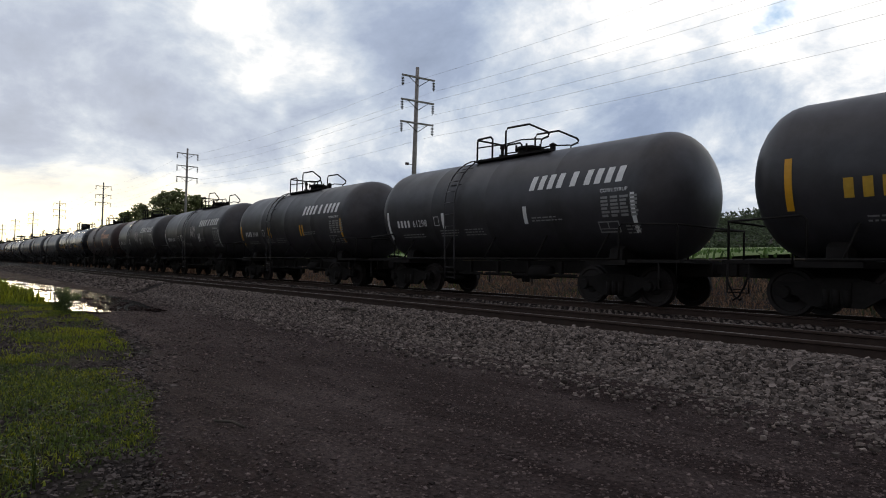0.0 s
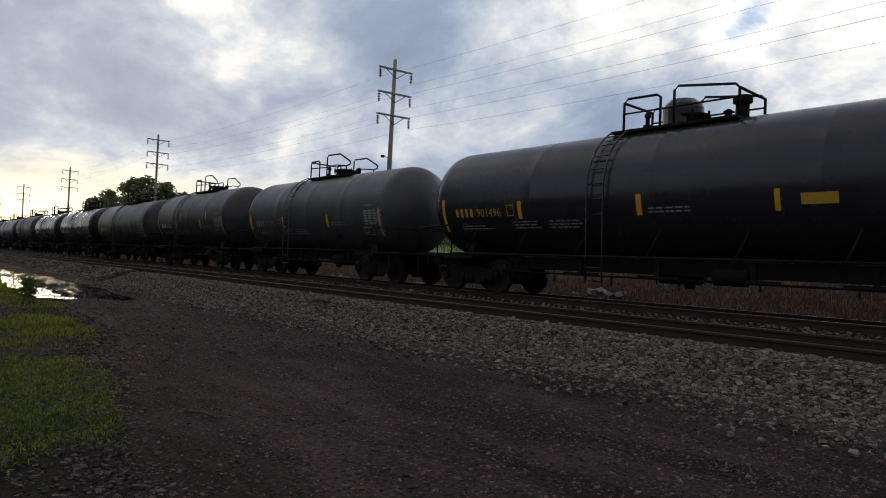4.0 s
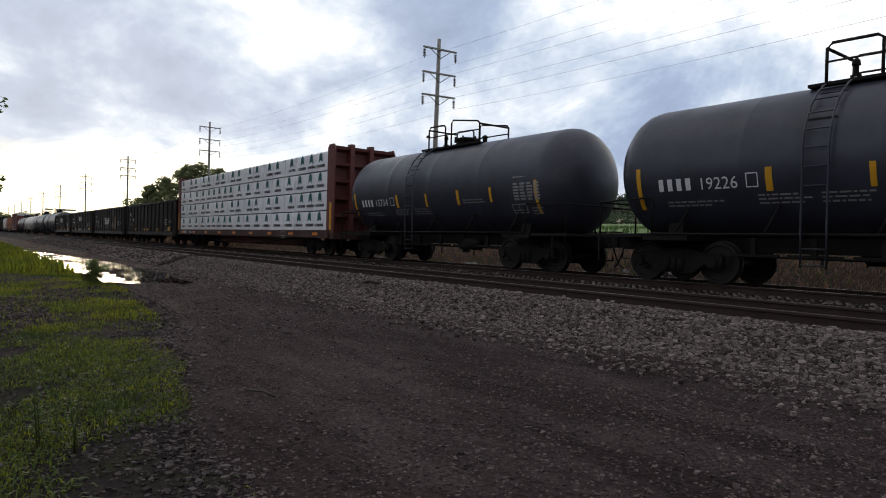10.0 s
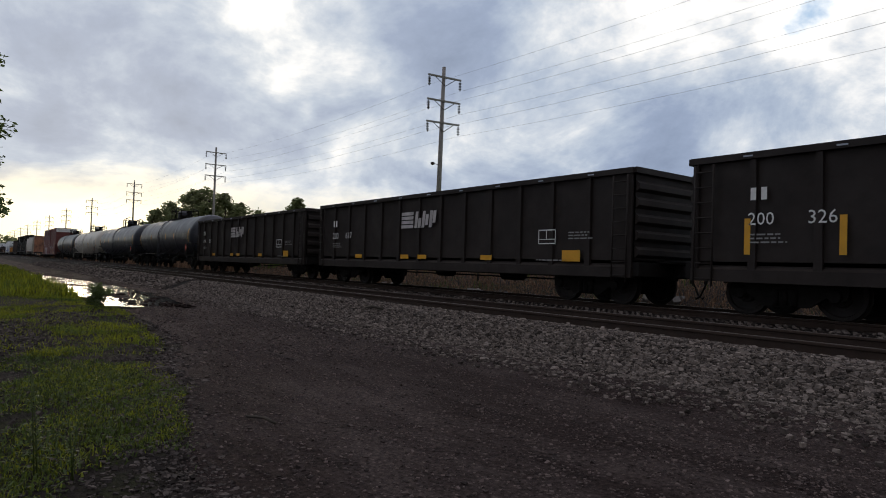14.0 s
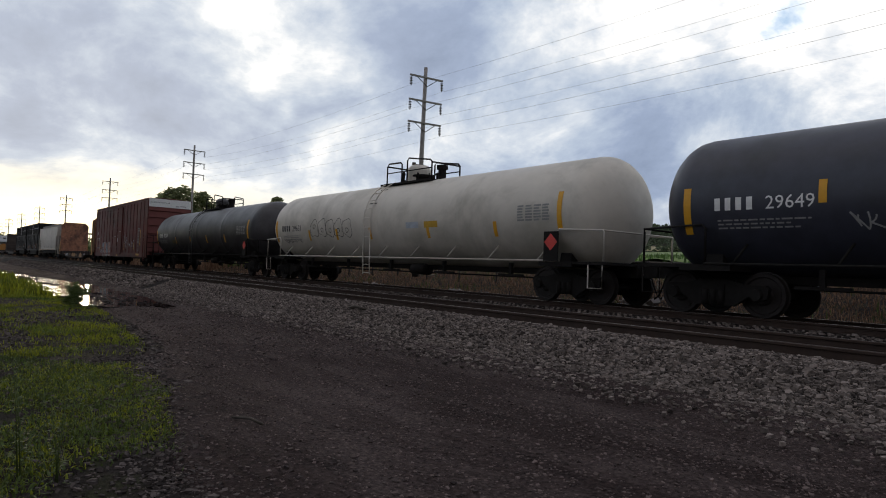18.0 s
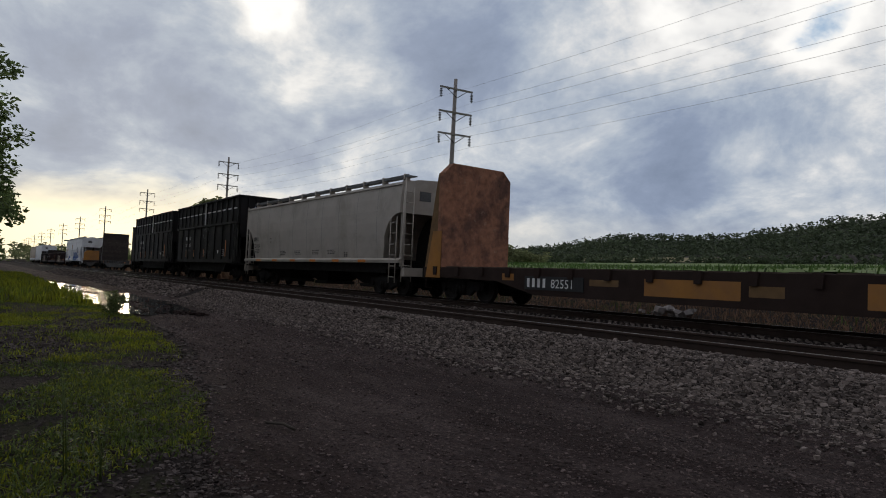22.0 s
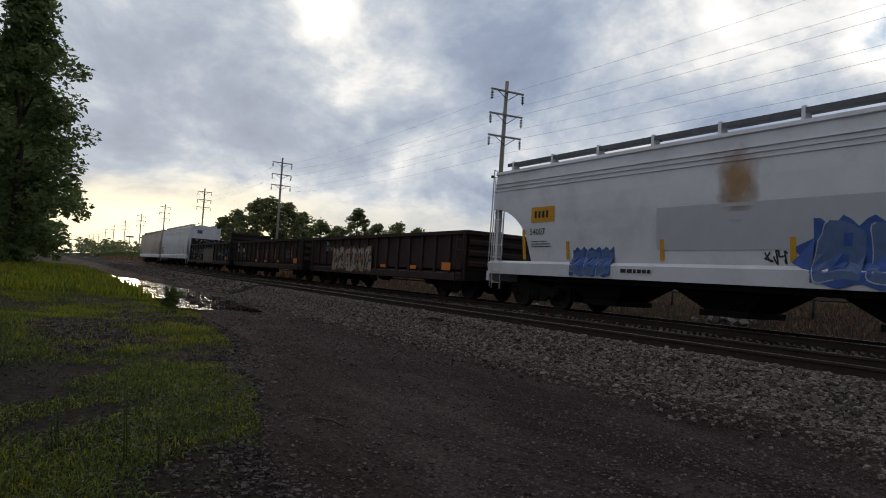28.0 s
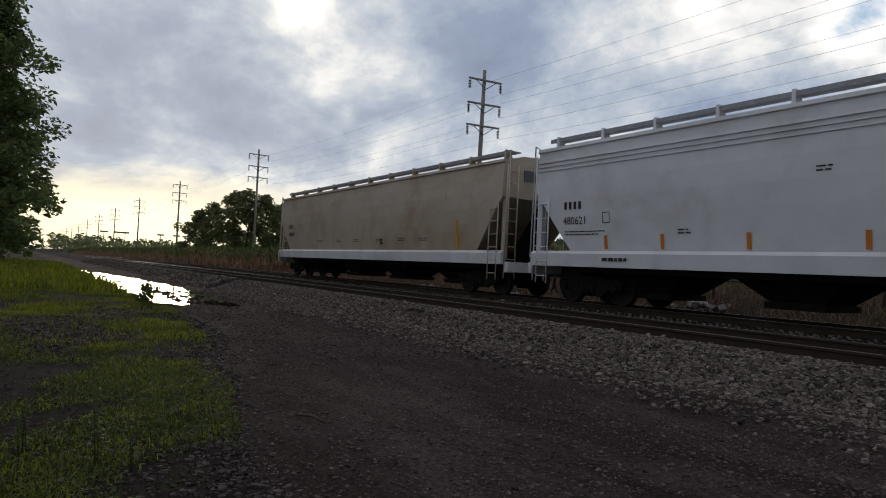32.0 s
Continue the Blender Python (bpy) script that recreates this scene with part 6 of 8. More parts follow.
def flatcar(label, front, rear, side_mat, deck_z=1.1):
    car, half = rail_car("bulkhead_flatcar", label, front, rear, "flatcars of the freight train")
    h = half - 0.75
    part("deck", Build().box(-h, h, -1.38, 1.38, deck_z - 0.06, deck_z), DECK, car)
    for k, x in enumerate(np.linspace(-h + 0.6, h - 0.6, 24)):
        part("deck_board", shared("board", lambda: Build().box(-0.30, 0.30, -1.36, 1.36, 0, 0.035).mesh("deck_board", DECK)), None, car, at=pose(x, 0, deck_z))
    for y in (-1, 1):
        side = part("side_sill", Build().prism_y([(-h, deck_z), (h, deck_z), (h, deck_z - 0.32), (h - 3.8, deck_z - 0.38), (h - 5.4, deck_z - 0.72), (-h + 5.4, deck_z - 0.72), (-h + 3.8, deck_z - 0.38), (-h, deck_z - 0.32)], *sorted((y * 1.38, y * 1.45))), side_mat, car)
        for x in np.linspace(-h + 0.7, h - 0.7, 17):
            part("stake_pocket", shared(("pocket", side_mat.name), lambda: Build().prism_y([(-0.08, -0.26), (0.08, -0.26), (0.10, 0.02), (-0.10, 0.02)], -0.07, 0.0).mesh("stake_pocket", side_mat)), None, side, at=pose(x, y * 1.45, deck_z, 0, 0, 0 if y < 0 else 180))
    part("center_sill", Build().box(-half + 0.45, half - 0.45, -0.3, 0.3, 0.45, deck_z - 0.07), IRON, car)
    for s in (-1, 1):
        add_truck(car, s * (half - 2.4))
        part("end_beam", Build().box(*sorted((s * h, s * (h + 0.14))), -1.42, 1.42, 0.72, deck_z), IRON, car)
        part("step", Build().tube([(s * (h - 0.1), -1.42, 0.8), (s * (h - 0.1), -1.42, 0.4), (s * (h - 0.5), -1.42, 0.4), (s * (h - 0.5), -1.42, 0.8)], 0.02, 5), side_mat, car)
    add_ends(car, half)
    return car, half, h


DULL_OCHRE = material("dull_ochre_paint", (0.17, 0.10, 0.04), 0.75, vary=0.3, scale=3.0)
FLAT_BROWN = material("faded_brown_flatcar_paint", (0.032, 0.020, 0.016), 0.8, gloss=0.25, vary=0.3, scale=2.5, dirt=(0.14, 0.08, 0.04), dirt_amount=0.3)
FLAT_DARK = material("black_flatcar_paint", (0.03, 0.026, 0.024), 0.7, vary=0.3, scale=2.5, dirt=(0.09, 0.055, 0.035), dirt_amount=0.3)
car, half, h = flatcar("empty bulkhead flatcar with faded yellow side panels", -395.7, -417.9, FLAT_BROWN)
bulkhead(car, h - 0.75, -1, 4.45, 1.45, BULK_WOOD, DULL_OCHRE, yellow_foot=True)
bulkhead(car, -h + 0.98, 1, 4.6, 1.45, BULK_WOOD, DULL_OCHRE, yellow_foot=True)
surf = Flat(-1.455)
for x0, x1, z0, z1, m in ((-1.37, 0.93, 0.53, 0.92, TTX_YELLOW), (-6.3, -5.8, 0.76, 0.95, TTX_YELLOW), (1.1, 1.8, 0.62, 0.84, DULL_OCHRE), (-3.0, -2.1, 0.70, 0.86, DULL_OCHRE), (3.2, 4.7, 0.50, 0.95, TTX_YELLOW)):
    b = Build()
    paint_rect(b, surf, x0, x1, z0, z1)
    part("yellow_panel", b, m, car, "faded yellow side panel")
number_board = part("number_board", Build().box(-5.32, -3.18, -1.475, -1.45, 0.53, 0.90), LETTER_BLACK, car, "black number board")
mark_blocks(number_board, Flat(-1.479), 4, -5.22, 0.60, 0.24, WHITE, wide=0.42, gap=0.42)
letters(number_board, Flat(-1.479), "82551", -4.32, 0.60, 0.24, WHITE)
frame_box(car, surf, 5.8, 0.72, 0.55, 0.34, WHITE)

car, half, h = flatcar("empty black bulkhead flatcar with plank-lined bulkheads", -467.7, -488.9, FLAT_DARK)
bulkhead(car, h - 0.55, -1, 4.5, 1.45, FLAT_DARK, FLAT_DARK, True)
bulkhead(car, -h + 0.75, 1, 4.5, 1.45, DARK_WOOD, FLAT_DARK, True)
surf = Flat(-1.455)
for x in (2.6, 4.3):
    frame_box(car, surf, x, 0.7, 0.75, 0.33, DIM_WHITE, bars=False)
strips(car, surf, [(-4.5, 0.9), (6.2, 0.9), (-h + 2.3, 0.92)], ORANGE, 0.5, 0.12, seg=1)
strips(car, Flat(-1.536), [(h - 0.4, 0.95)], ORANGE, 0.4, 0.3, seg=1)
letters(car, surf, "54078", -h + 2.9, 0.84, 0.16, DIM_WHITE)
mark_blocks(car, surf, 3, -h + 2.1, 0.84, 0.16, DIM_WHITE)

car, half, h = flatcar("short rusty flatcar with a yellow low bulkhead", -488.9, -505.3, FLAT_BROWN)
bulkhead(car, h - 0.5, -1, 3.0, 1.4, FLAT_BROWN, FLAT_BROWN)
bulkhead(car, -h + 0.6, 1, 2.55, 1.45, TTX_YELLOW, TTX_YELLOW)


# ---- covered hoppers ----
def covered_hopper(label, front, rear, paint, sill_paint, top=4.2, bays=4, ends=1.75, panels=9, ribbed=False, sill_lo=0.98, sill_hi=1.38, walk_mat=None, arch=3.05, straight=False):
    car, half = rail_car("covered_hopper", label, front, rear, "covered hoppers of the freight train")
    h = half - 0.78
    body = Build()
    rows = []
    cut = [(k / 8) for k in range(9)]
    side_x = [-h + ends * c for c in cut] + list(np.linspace(-h + ends, h - ends, panels + 1))[1:-1] + [h - ends * c for c in reversed(cut)]
    for x in side_x:
        d = min(1.0, (h - abs(x)) / ends)
        zb = sill_hi + (arch - sill_hi) * ((1 - d) if straight else math.sqrt(max(0.0, 1 - d * d)))
        ring = []
        for k in range(7):
            z = zb + (top - zb) * k / 6
            bulge = 1.46 + 0.12 * math.sin(math.pi * min(1, max(0, (z - sill_hi) / (top - sill_hi + 0.4))))
            ring.append((-bulge, z))
        ring += [(-1.28, top + 0.10), (-0.8, top + 0.22), (0, top + 0.27), (0.8, top + 0.22), (1.28, top + 0.10)]
        ring += [(-y, z) for y, z in reversed(ring[:7])]
        rows.append([(x, y, z) for y, z in ring])
    m = len(rows[0])
    v = [p for r in rows for p in r]
    f = [(i * m + k, (i + 1) * m + k, (i + 1) * m + (k + 1) % m, i * m + (k + 1) % m) for i in range(len(rows) - 1) for k in range(m)]
    f += [tuple(range(m)), tuple(reversed(range((len(rows) - 1) * m, len(rows) * m)))]
    body.add(v, f)
    part("body", body, paint, car)
    # slope sheets under the ends, in shade
    for s in (-1, 1):
        arc = [(s * (h - ends * c), sill_hi + (arch - sill_hi) * ((1 - c) if straight else math.sqrt(max(0.0, 1 - c * c)))) for c in cut]
        sheet = Build()
        for (xa, za), (xb, zb) in zip(arc, arc[1:]):
            sheet.add([(xa, -1.44, za), (xb, -1.44, zb), (xb, 1.44, zb), (xa, 1.44, za)], [(0, 1, 2, 3)])
        part("slope_sheet", sheet, paint, car)
        # added black sheet fills the end opening to stand for its deep shade
        part("shear_plate", Build().prism_y([(x - s * 0.02, z - 0.03) for x, z in arc[:-1]] + [(s * (h - ends + 0.02), 1.07), (s * (h - 0.02), 1.07)], -0.015, 0.015), IRON, car)
        for y in (-1.38, 1.38):
            part("corner_post", Build().box(*sorted((s * (h + 0.02), s * (h - 0.12))), y - 0.06, y + 0.06, 1.1, top), paint, car)
            part("end_ladder", ladder_mesh(0.42, 0.55, top - 0.1, 0.36), paint, car, at=pose(s * (h + 0.12), y * 0.93, 0, 0, 0, 90))
            part("side_ladder", ladder_mesh(0.42, 0.5, 2.9, 0.36), paint, car, at=pose(s * (h - 0.35), math.copysign(1.6, y), 0))
            part("grab_iron", Build().tube([(s * (h - 0.05), math.copysign(1.5, y), top + 0.05), (s * (h + 0.2), math.copysign(1.5, y), top + 0.2), (s * (h + 0.25), math.copysign(1.5, y), 1.2)], 0.022, 5), paint, car)
        part("end_platform", Build().box(*sorted((s * (h - ends), s * (h + 0.3))), -1.45, 1.45, 1.0, 1.06), IRON, car)
        part("end_sill", Build().box(*sorted((s * (h + 0.16), s * (h + 0.32))), -1.5, 1.5, 0.75, 1.06), sill_paint, car)
        add_truck(car, s * (half - 2.45))
        part("draft_housing", Build().box(*sorted((s * (h - ends), s * (half - 0.4))), -0.32, 0.32, 0.66, 1.0), IRON, car)
    for y in (-1, 1):
        part("side_sill", Build().prism([(y * 1.50, sill_lo), (y * 1.60, sill_lo), (y * 1.62, sill_hi - 0.06), (y * 1.50, sill_hi + 0.02)], -h - 0.1, h + 0.1), sill_paint, car, "long side sill")
        part("roof_eave", Build().prism([(y * 1.46, top - 0.06), (y * 1.56, top - 0.02), (y * 1.54, top + 0.07), (y * 1.30, top + 0.13)], -h - 0.02, h + 0.02), paint, car)
        if ribbed:
            for z in (top - 0.34, top - 0.46, top - 0.58):
                part("eave_bead", Build().prism([(y * 1.48, z - 0.03), (y * 1.585, z), (y * 1.48, z + 0.035)], -h, h), paint, car)
        wm = walk_mat or WALKWAY
        part("running_board", Build().box(-h + 0.1, h - 0.1, *sorted((y * 0.82, y * 1.18)), top + 0.33, top + 0.37), wm, car, "galvanised roof walkway")
        part("walkway_edge", Build().box(-h + 0.1, h - 0.1, *sorted((y * 1.18, y * 1.21)), top + 0.29, top + 0.40), wm, car)
        for x in np.linspace(-h + 0.4, h - 0.4, 11):
            part("walkway_bracket", shared(("wb", paint.name, top, y), lambda: Build().prism([(y * 0.9, top + 0.15), (y * 1.22, top + 0.08), (y * 1.22, top + 0.44), (y * 1.12, top + 0.44)], -0.04, 0.04).mesh("walkway_bracket", paint)), None, car, at=pose(x, 0, 0))
        # on the grey hopper these lines also carry the panels' painted shading
        for x in np.linspace(-h + ends + 0.4, h - ends - 0.4, panels):
            part("panel_seam", Build().add([(x - 0.012, y * (1.46 + 0.12 * math.sin(math.pi * min(1, (z - sill_hi) / (top - sill_hi + 0.4))) + 0.004), z) for z in np.linspace(sill_hi, top, 7)] + [(x + 0.012, y * (1.46 + 0.12 * math.sin(math.pi * min(1, (z - sill_hi) / (top - sill_hi + 0.4))) + 0.004), z) for z in np.linspace(sill_hi, top, 7)], [(k, k + 1, k + 8, k + 7) if y > 0 else (k, k + 7, k + 8, k + 1) for k in range(6)]), SEAM if paint is HOPPER_GREY else paint, car)
    for x in np.linspace(-h + 1.6, h - 1.6, 8):
        part("roof_hatch", upright(Build(), x, 0, [(top + 0.2, 0.42), (top + 0.36, 0.42), (top + 0.40, 0.38)], 16), paint, car)
    part("end_placard", Build().box(h + 0.002, h + 0.02, -0.75, -0.25, top - 0.55, top - 0.2), WALKWAY, car, "grey end placard")
    # added black block keeps the underside dark, for centre sill and hopper slopes
    part("hopper_saddle", Build().box(-h + ends, h - ends, -1.3, 1.3, 0.85, sill_hi - 0.02), IRON, car)
    # discharge bays with gates
    span = 2 * (h - ends) - 0.4
    for k in range(bays):
        a = -span / 2 + span * k / bays
        c = a + span / bays
        mid = (a + c) / 2
        bay = part("discharge_bay", Build().add([(a + 0.02, -1.42, sill_hi), (c - 0.02, -1.42, sill_hi), (c - 0.02, 1.42, sill_hi), (a + 0.02, 1.42, sill_hi), (mid - 0.55, -0.62, 0.40), (mid + 0.55, -0.62, 0.40), (mid + 0.55, 0.62, 0.40), (mid - 0.55, 0.62, 0.40)], [(0, 1, 5, 4), (1, 2, 6, 5), (2, 3, 7, 6), (3, 0, 4, 7), (4, 5, 6, 7), (3, 2, 1, 0)]), IRON, car, "grimy discharge hopper")
        part("outlet_gate", Build().box(mid - 0.62, mid + 0.62, -0.72, 0.72, 0.26, 0.40), IRON, bay)
    part("brake_cylinder", Build().lathe_x([(h - 1.4, 0.1), (h - 1.35, 0.19), (h - 0.7, 0.19), (h - 0.65, 0.1)], 12, 0.5, 1.26), IRON, car)
    add_ends(car, half)

    class Side:
        def __call__(self, u, v):
            return (u, -(1.475 + 0.12 * math.sin(math.pi * min(1, max(0, (v - sill_hi) / (top - sill_hi + 0.4))))), v)
    return car, half, h, Side(), Flat(-1.632)


car, half, h, surf, sill = covered_hopper("light grey covered hopper with dark roof walkway and curved end openings", -417.9, -435.7, HOPPER_GREY, HOPPER_GREY, 4.1, 3, 1.25, sill_lo=1.22)
mark_blocks(car, surf, 4, -h + 1.2, 2.30, 0.22, LETTER_BLACK)
letters(car, surf, "701104", -h + 1.2, 1.95, 0.22, LETTER_BLACK)
small_print(car, surf, -h + 1.25, 1.86, 0.9, 3, SPRAY_DARK, seed=81)
frame_box(car, surf, -h + 3.6, 2.2, 0.22, 0.22, SPRAY_DARK, 0.015, False)
for k, x in enumerate((-3.2, -1.4, 0.6, 2.2)):
    small_print(car, surf, x, 1.75, 0.8, 3, SPRAY_DARK, seed=82 + k)
table_block(car, surf, h - 4.4, 1.45, 0.35, 0.2, LETTER_BLACK, 3, 2)
strips(car, sill, [(x, 1.28) for x in np.linspace(-h + 2.2, h - 2.6, 6)], ORANGE, 0.62, 0.10, seg=1)

car, half, h, surf, sill = covered_hopper("white covered hopper with large blue spray-painted letters and a rust stain", -505.3, -526.5, HOPPER_WHITE, HOPPER_WHITE, 4.2, 4, 1.9, 11, True)
b = Build()
paint_rect(b, surf, -h + 1.94, -h + 2.97, 2.55, 3.0)
part("road_plate", b, YELLOW, car, "yellow rectangular road plate")
mark_blocks(car, lambda u, v: (surf(u, v)[0], surf(u, v)[1] - 0.006, v), 4, -h + 2.1, 2.68, 0.2, LETTER_BLACK)
letters(car, surf, "54007", -h + 1.88, 2.18, 0.2, LETTER_BLACK)
small_print(car, surf, -h + 1.95, 2.0, 0.9, 3, SPRAY_DARK, seed=91)
SLATE = material("slate_spray_paint", (0.10, 0.16, 0.30), 0.6, vary=0.25, scale=3.0)
b = Build()
paint_rect(b, surf, -h + 6.6, -h + 16.6, 1.72, 2.72, seg=4)
part("repaint_patch", b, material("repaint_patch_grey", (0.50, 0.52, 0.545), 0.5, vary=0.06, scale=2.0), car, "slightly darker repainted band")


def over_sill(u, v):
    """The flank, and below it the outer face of the sill."""
    return surf(u, v) if v > 1.42 else (u, -1.634 if v < 1.36 else -1.60, v)


wild_piece(car, over_sill, -h + 10.3, 0.98, 4.7, 1.38, 5, SPRAY_BLUE, SLATE, SPRAY_PALE, 7, 0.45)
wild_piece(car, over_sill, -h + 3.75, 1.0, 1.5, 0.82, 3, SPRAY_BLUE, SLATE, SPRAY_PALE, 10)
scrawl(car, surf, -h + 15.5, 1.42, 0.7, 0.35, SPRAY_DARK, 15, 3, 0.04)
scrawl(car, sill, -h + 15.5, 1.0, 0.7, 0.33, SPRAY_DARK, 16, 3, 0.04)
scrawl(car, surf, -h + 9.3, 1.4, 0.6, 0.3, SPRAY_DARK, 14, 3, 0.035)
RUST = material("rust_bloom", (0.42, 0.25, 0.11), 0.75, vary=0.3, scale=3.0)
nt = RUST.node_tree
geo, wide_, ragged = nt.nodes.new("ShaderNodeTexCoord"), nt.nodes.new("ShaderNodeVectorMath"), nt.nodes.new("ShaderNodeTexNoise")
wide_.operation, wide_.inputs[1].default_value = "MULTIPLY_ADD", (1.9, 0.0, 1.25)
wide_.inputs[2].default_value = (1.9 * (h - 8.7), 0.0, -1.25 * 3.15)
away, fade, thin = nt.nodes.new("ShaderNodeVectorMath"), nt.nodes.new("ShaderNodeMath"), nt.nodes.new("ShaderNodeMapRange")
away.operation, fade.operation = "LENGTH", "MULTIPLY_ADD"
ragged.inputs["Scale"].default_value, ragged.inputs["Detail"].default_value = 3.0, 8
for k, value in enumerate((0.75, 1.45, 0.8, 0.0)):
    thin.inputs[k + 1].default_value = value
fade.inputs[1].default_value = 0.9
clear_, blend_ = nt.nodes.new("ShaderNodeBsdfTransparent"), nt.nodes.new("ShaderNodeMixShader")
nt.links.new(geo.outputs["Object"], wide_.inputs[0]), nt.links.new(wide_.outputs[0], away.inputs[0]), nt.links.new(geo.outputs["Object"], ragged.inputs["Vector"])
nt.links.new(ragged.outputs["Fac"], fade.inputs[0]), nt.links.new(away.outputs["Value"], fade.inputs[2]), nt.links.new(fade.outputs[0], thin.inputs[0])
nt.links.new(thin.outputs[0], blend_.inputs[0]), nt.links.new(clear_.outputs[0], blend_.inputs[1]), nt.links.new(nt.nodes["Principled BSDF"].outputs[0], blend_.inputs[2])
nt.links.new(blend_.outputs[0], nt.nodes["Material Output"].inputs[0])
b = Build()
paint_rect(b, surf, -h + 7.9, -h + 9.5, 2.3, 4.0, seg=6)
part("rust_stain", b, RUST, car, "orange rust bloom")
table_block(car, surf, h - 5.2, 2.2, 1.7, 0.85, SPRAY_DARK, 7, 3, 9)
table_block(car, surf, h - 4.3, 1.5, 0.8, 0.42, LETTER_BLACK, 2, 2)
strips(car, lambda u, v: (surf(u, v)[0], surf(u, v)[1] - 0.006, v), [(x, 1.72) for x in (-h + 3.53, -h + 6.76, -h + 9.9, -h + 13.4, -h + 16.7)], YELLOW, 0.12, 0.5, seg=3)
strips(car, surf, [(h - 2.2, 2.0), (-h + 1.6, 1.9)], YELLOW, 0.14, 0.9, seg=4)
small_print(car, sill, -h + 5.6, 1.24, 1.2, 1, LETTER_BLACK, h=0.09)

car, half, h, surf, sill = covered_hopper("long white covered hopper with orange strips on its flank", -577.9, -596.9, HOPPER_WHITE, HOPPER_WHITE, 4.2, 4, 1.35, 10, True, walk_mat=PALE_WALK, straight=True)
mark_blocks(car, surf, 4, -h + 1.15, 2.5, 0.2, LETTER_BLACK)
letters(car, surf, "480621", -h + 1.1, 2.1, 0.21, LETTER_BLACK)
small_print(car, surf, -h + 1.15, 1.92, 1.5, 2, SPRAY_DARK, seed=95)
frame_box(car, surf, -h + 2.5, 2.1, 0.24, 0.28, SPRAY_DARK, 0.018, False)
strips(car, surf, [(-h + u, 1.62) for u in (2.6, 4.3, 6.4, 8.6, 10.9, 12.6)], ORANGE, 0.10, 0.34, seg=2)
strips(car, surf, [(h - 2.5, 1.9)], ORANGE, 0.12, 0.75, seg=4)
table_block(car, surf, h - 3.1, 1.62, 0.42, 0.32, LETTER_BLACK, 2, 2)
small_print(car, sill, -h + 2.6, 1.22, 1.0, 1, LETTER_BLACK, h=0.08)
for k, x in enumerate((-4.0, -1.0, 2.2, 4.0)):
    small_print(car, surf, x, 3.0 if k % 2 else 1.9, 0.35, 2, SPRAY_DARK, seed=97 + k)

car, half, h, surf, sill = covered_hopper("rust-stained tan covered hopper at the train's tail", -596.9, -618.2, HOPPER_TAN, HOPPER_WHITE, 4.15, 4, 1.35, 10, walk_mat=PALE_WALK, straight=True)
mark_blocks(car, surf, 4, -h + 1.3, 2.5, 0.2, SPRAY_DARK)
mark_blocks(car, surf, 5, -h + 1.3, 2.1, 0.2, SPRAY_DARK)
for k, x in enumerate((-4.6, -2.4, -0.6, 1.6, 3.4, 5.0)):
    small_print(car, surf, x, 1.85, 0.6, 2, SPRAY_DARK, seed=110 + k)
table_block(car, surf, 1.9, 1.6, 0.32, 0.28, LETTER_BLACK, 2, 1)
strips(car, surf, [(h - 2.4, 1.95)], YELLOW, 0.14, 0.95, seg=4)


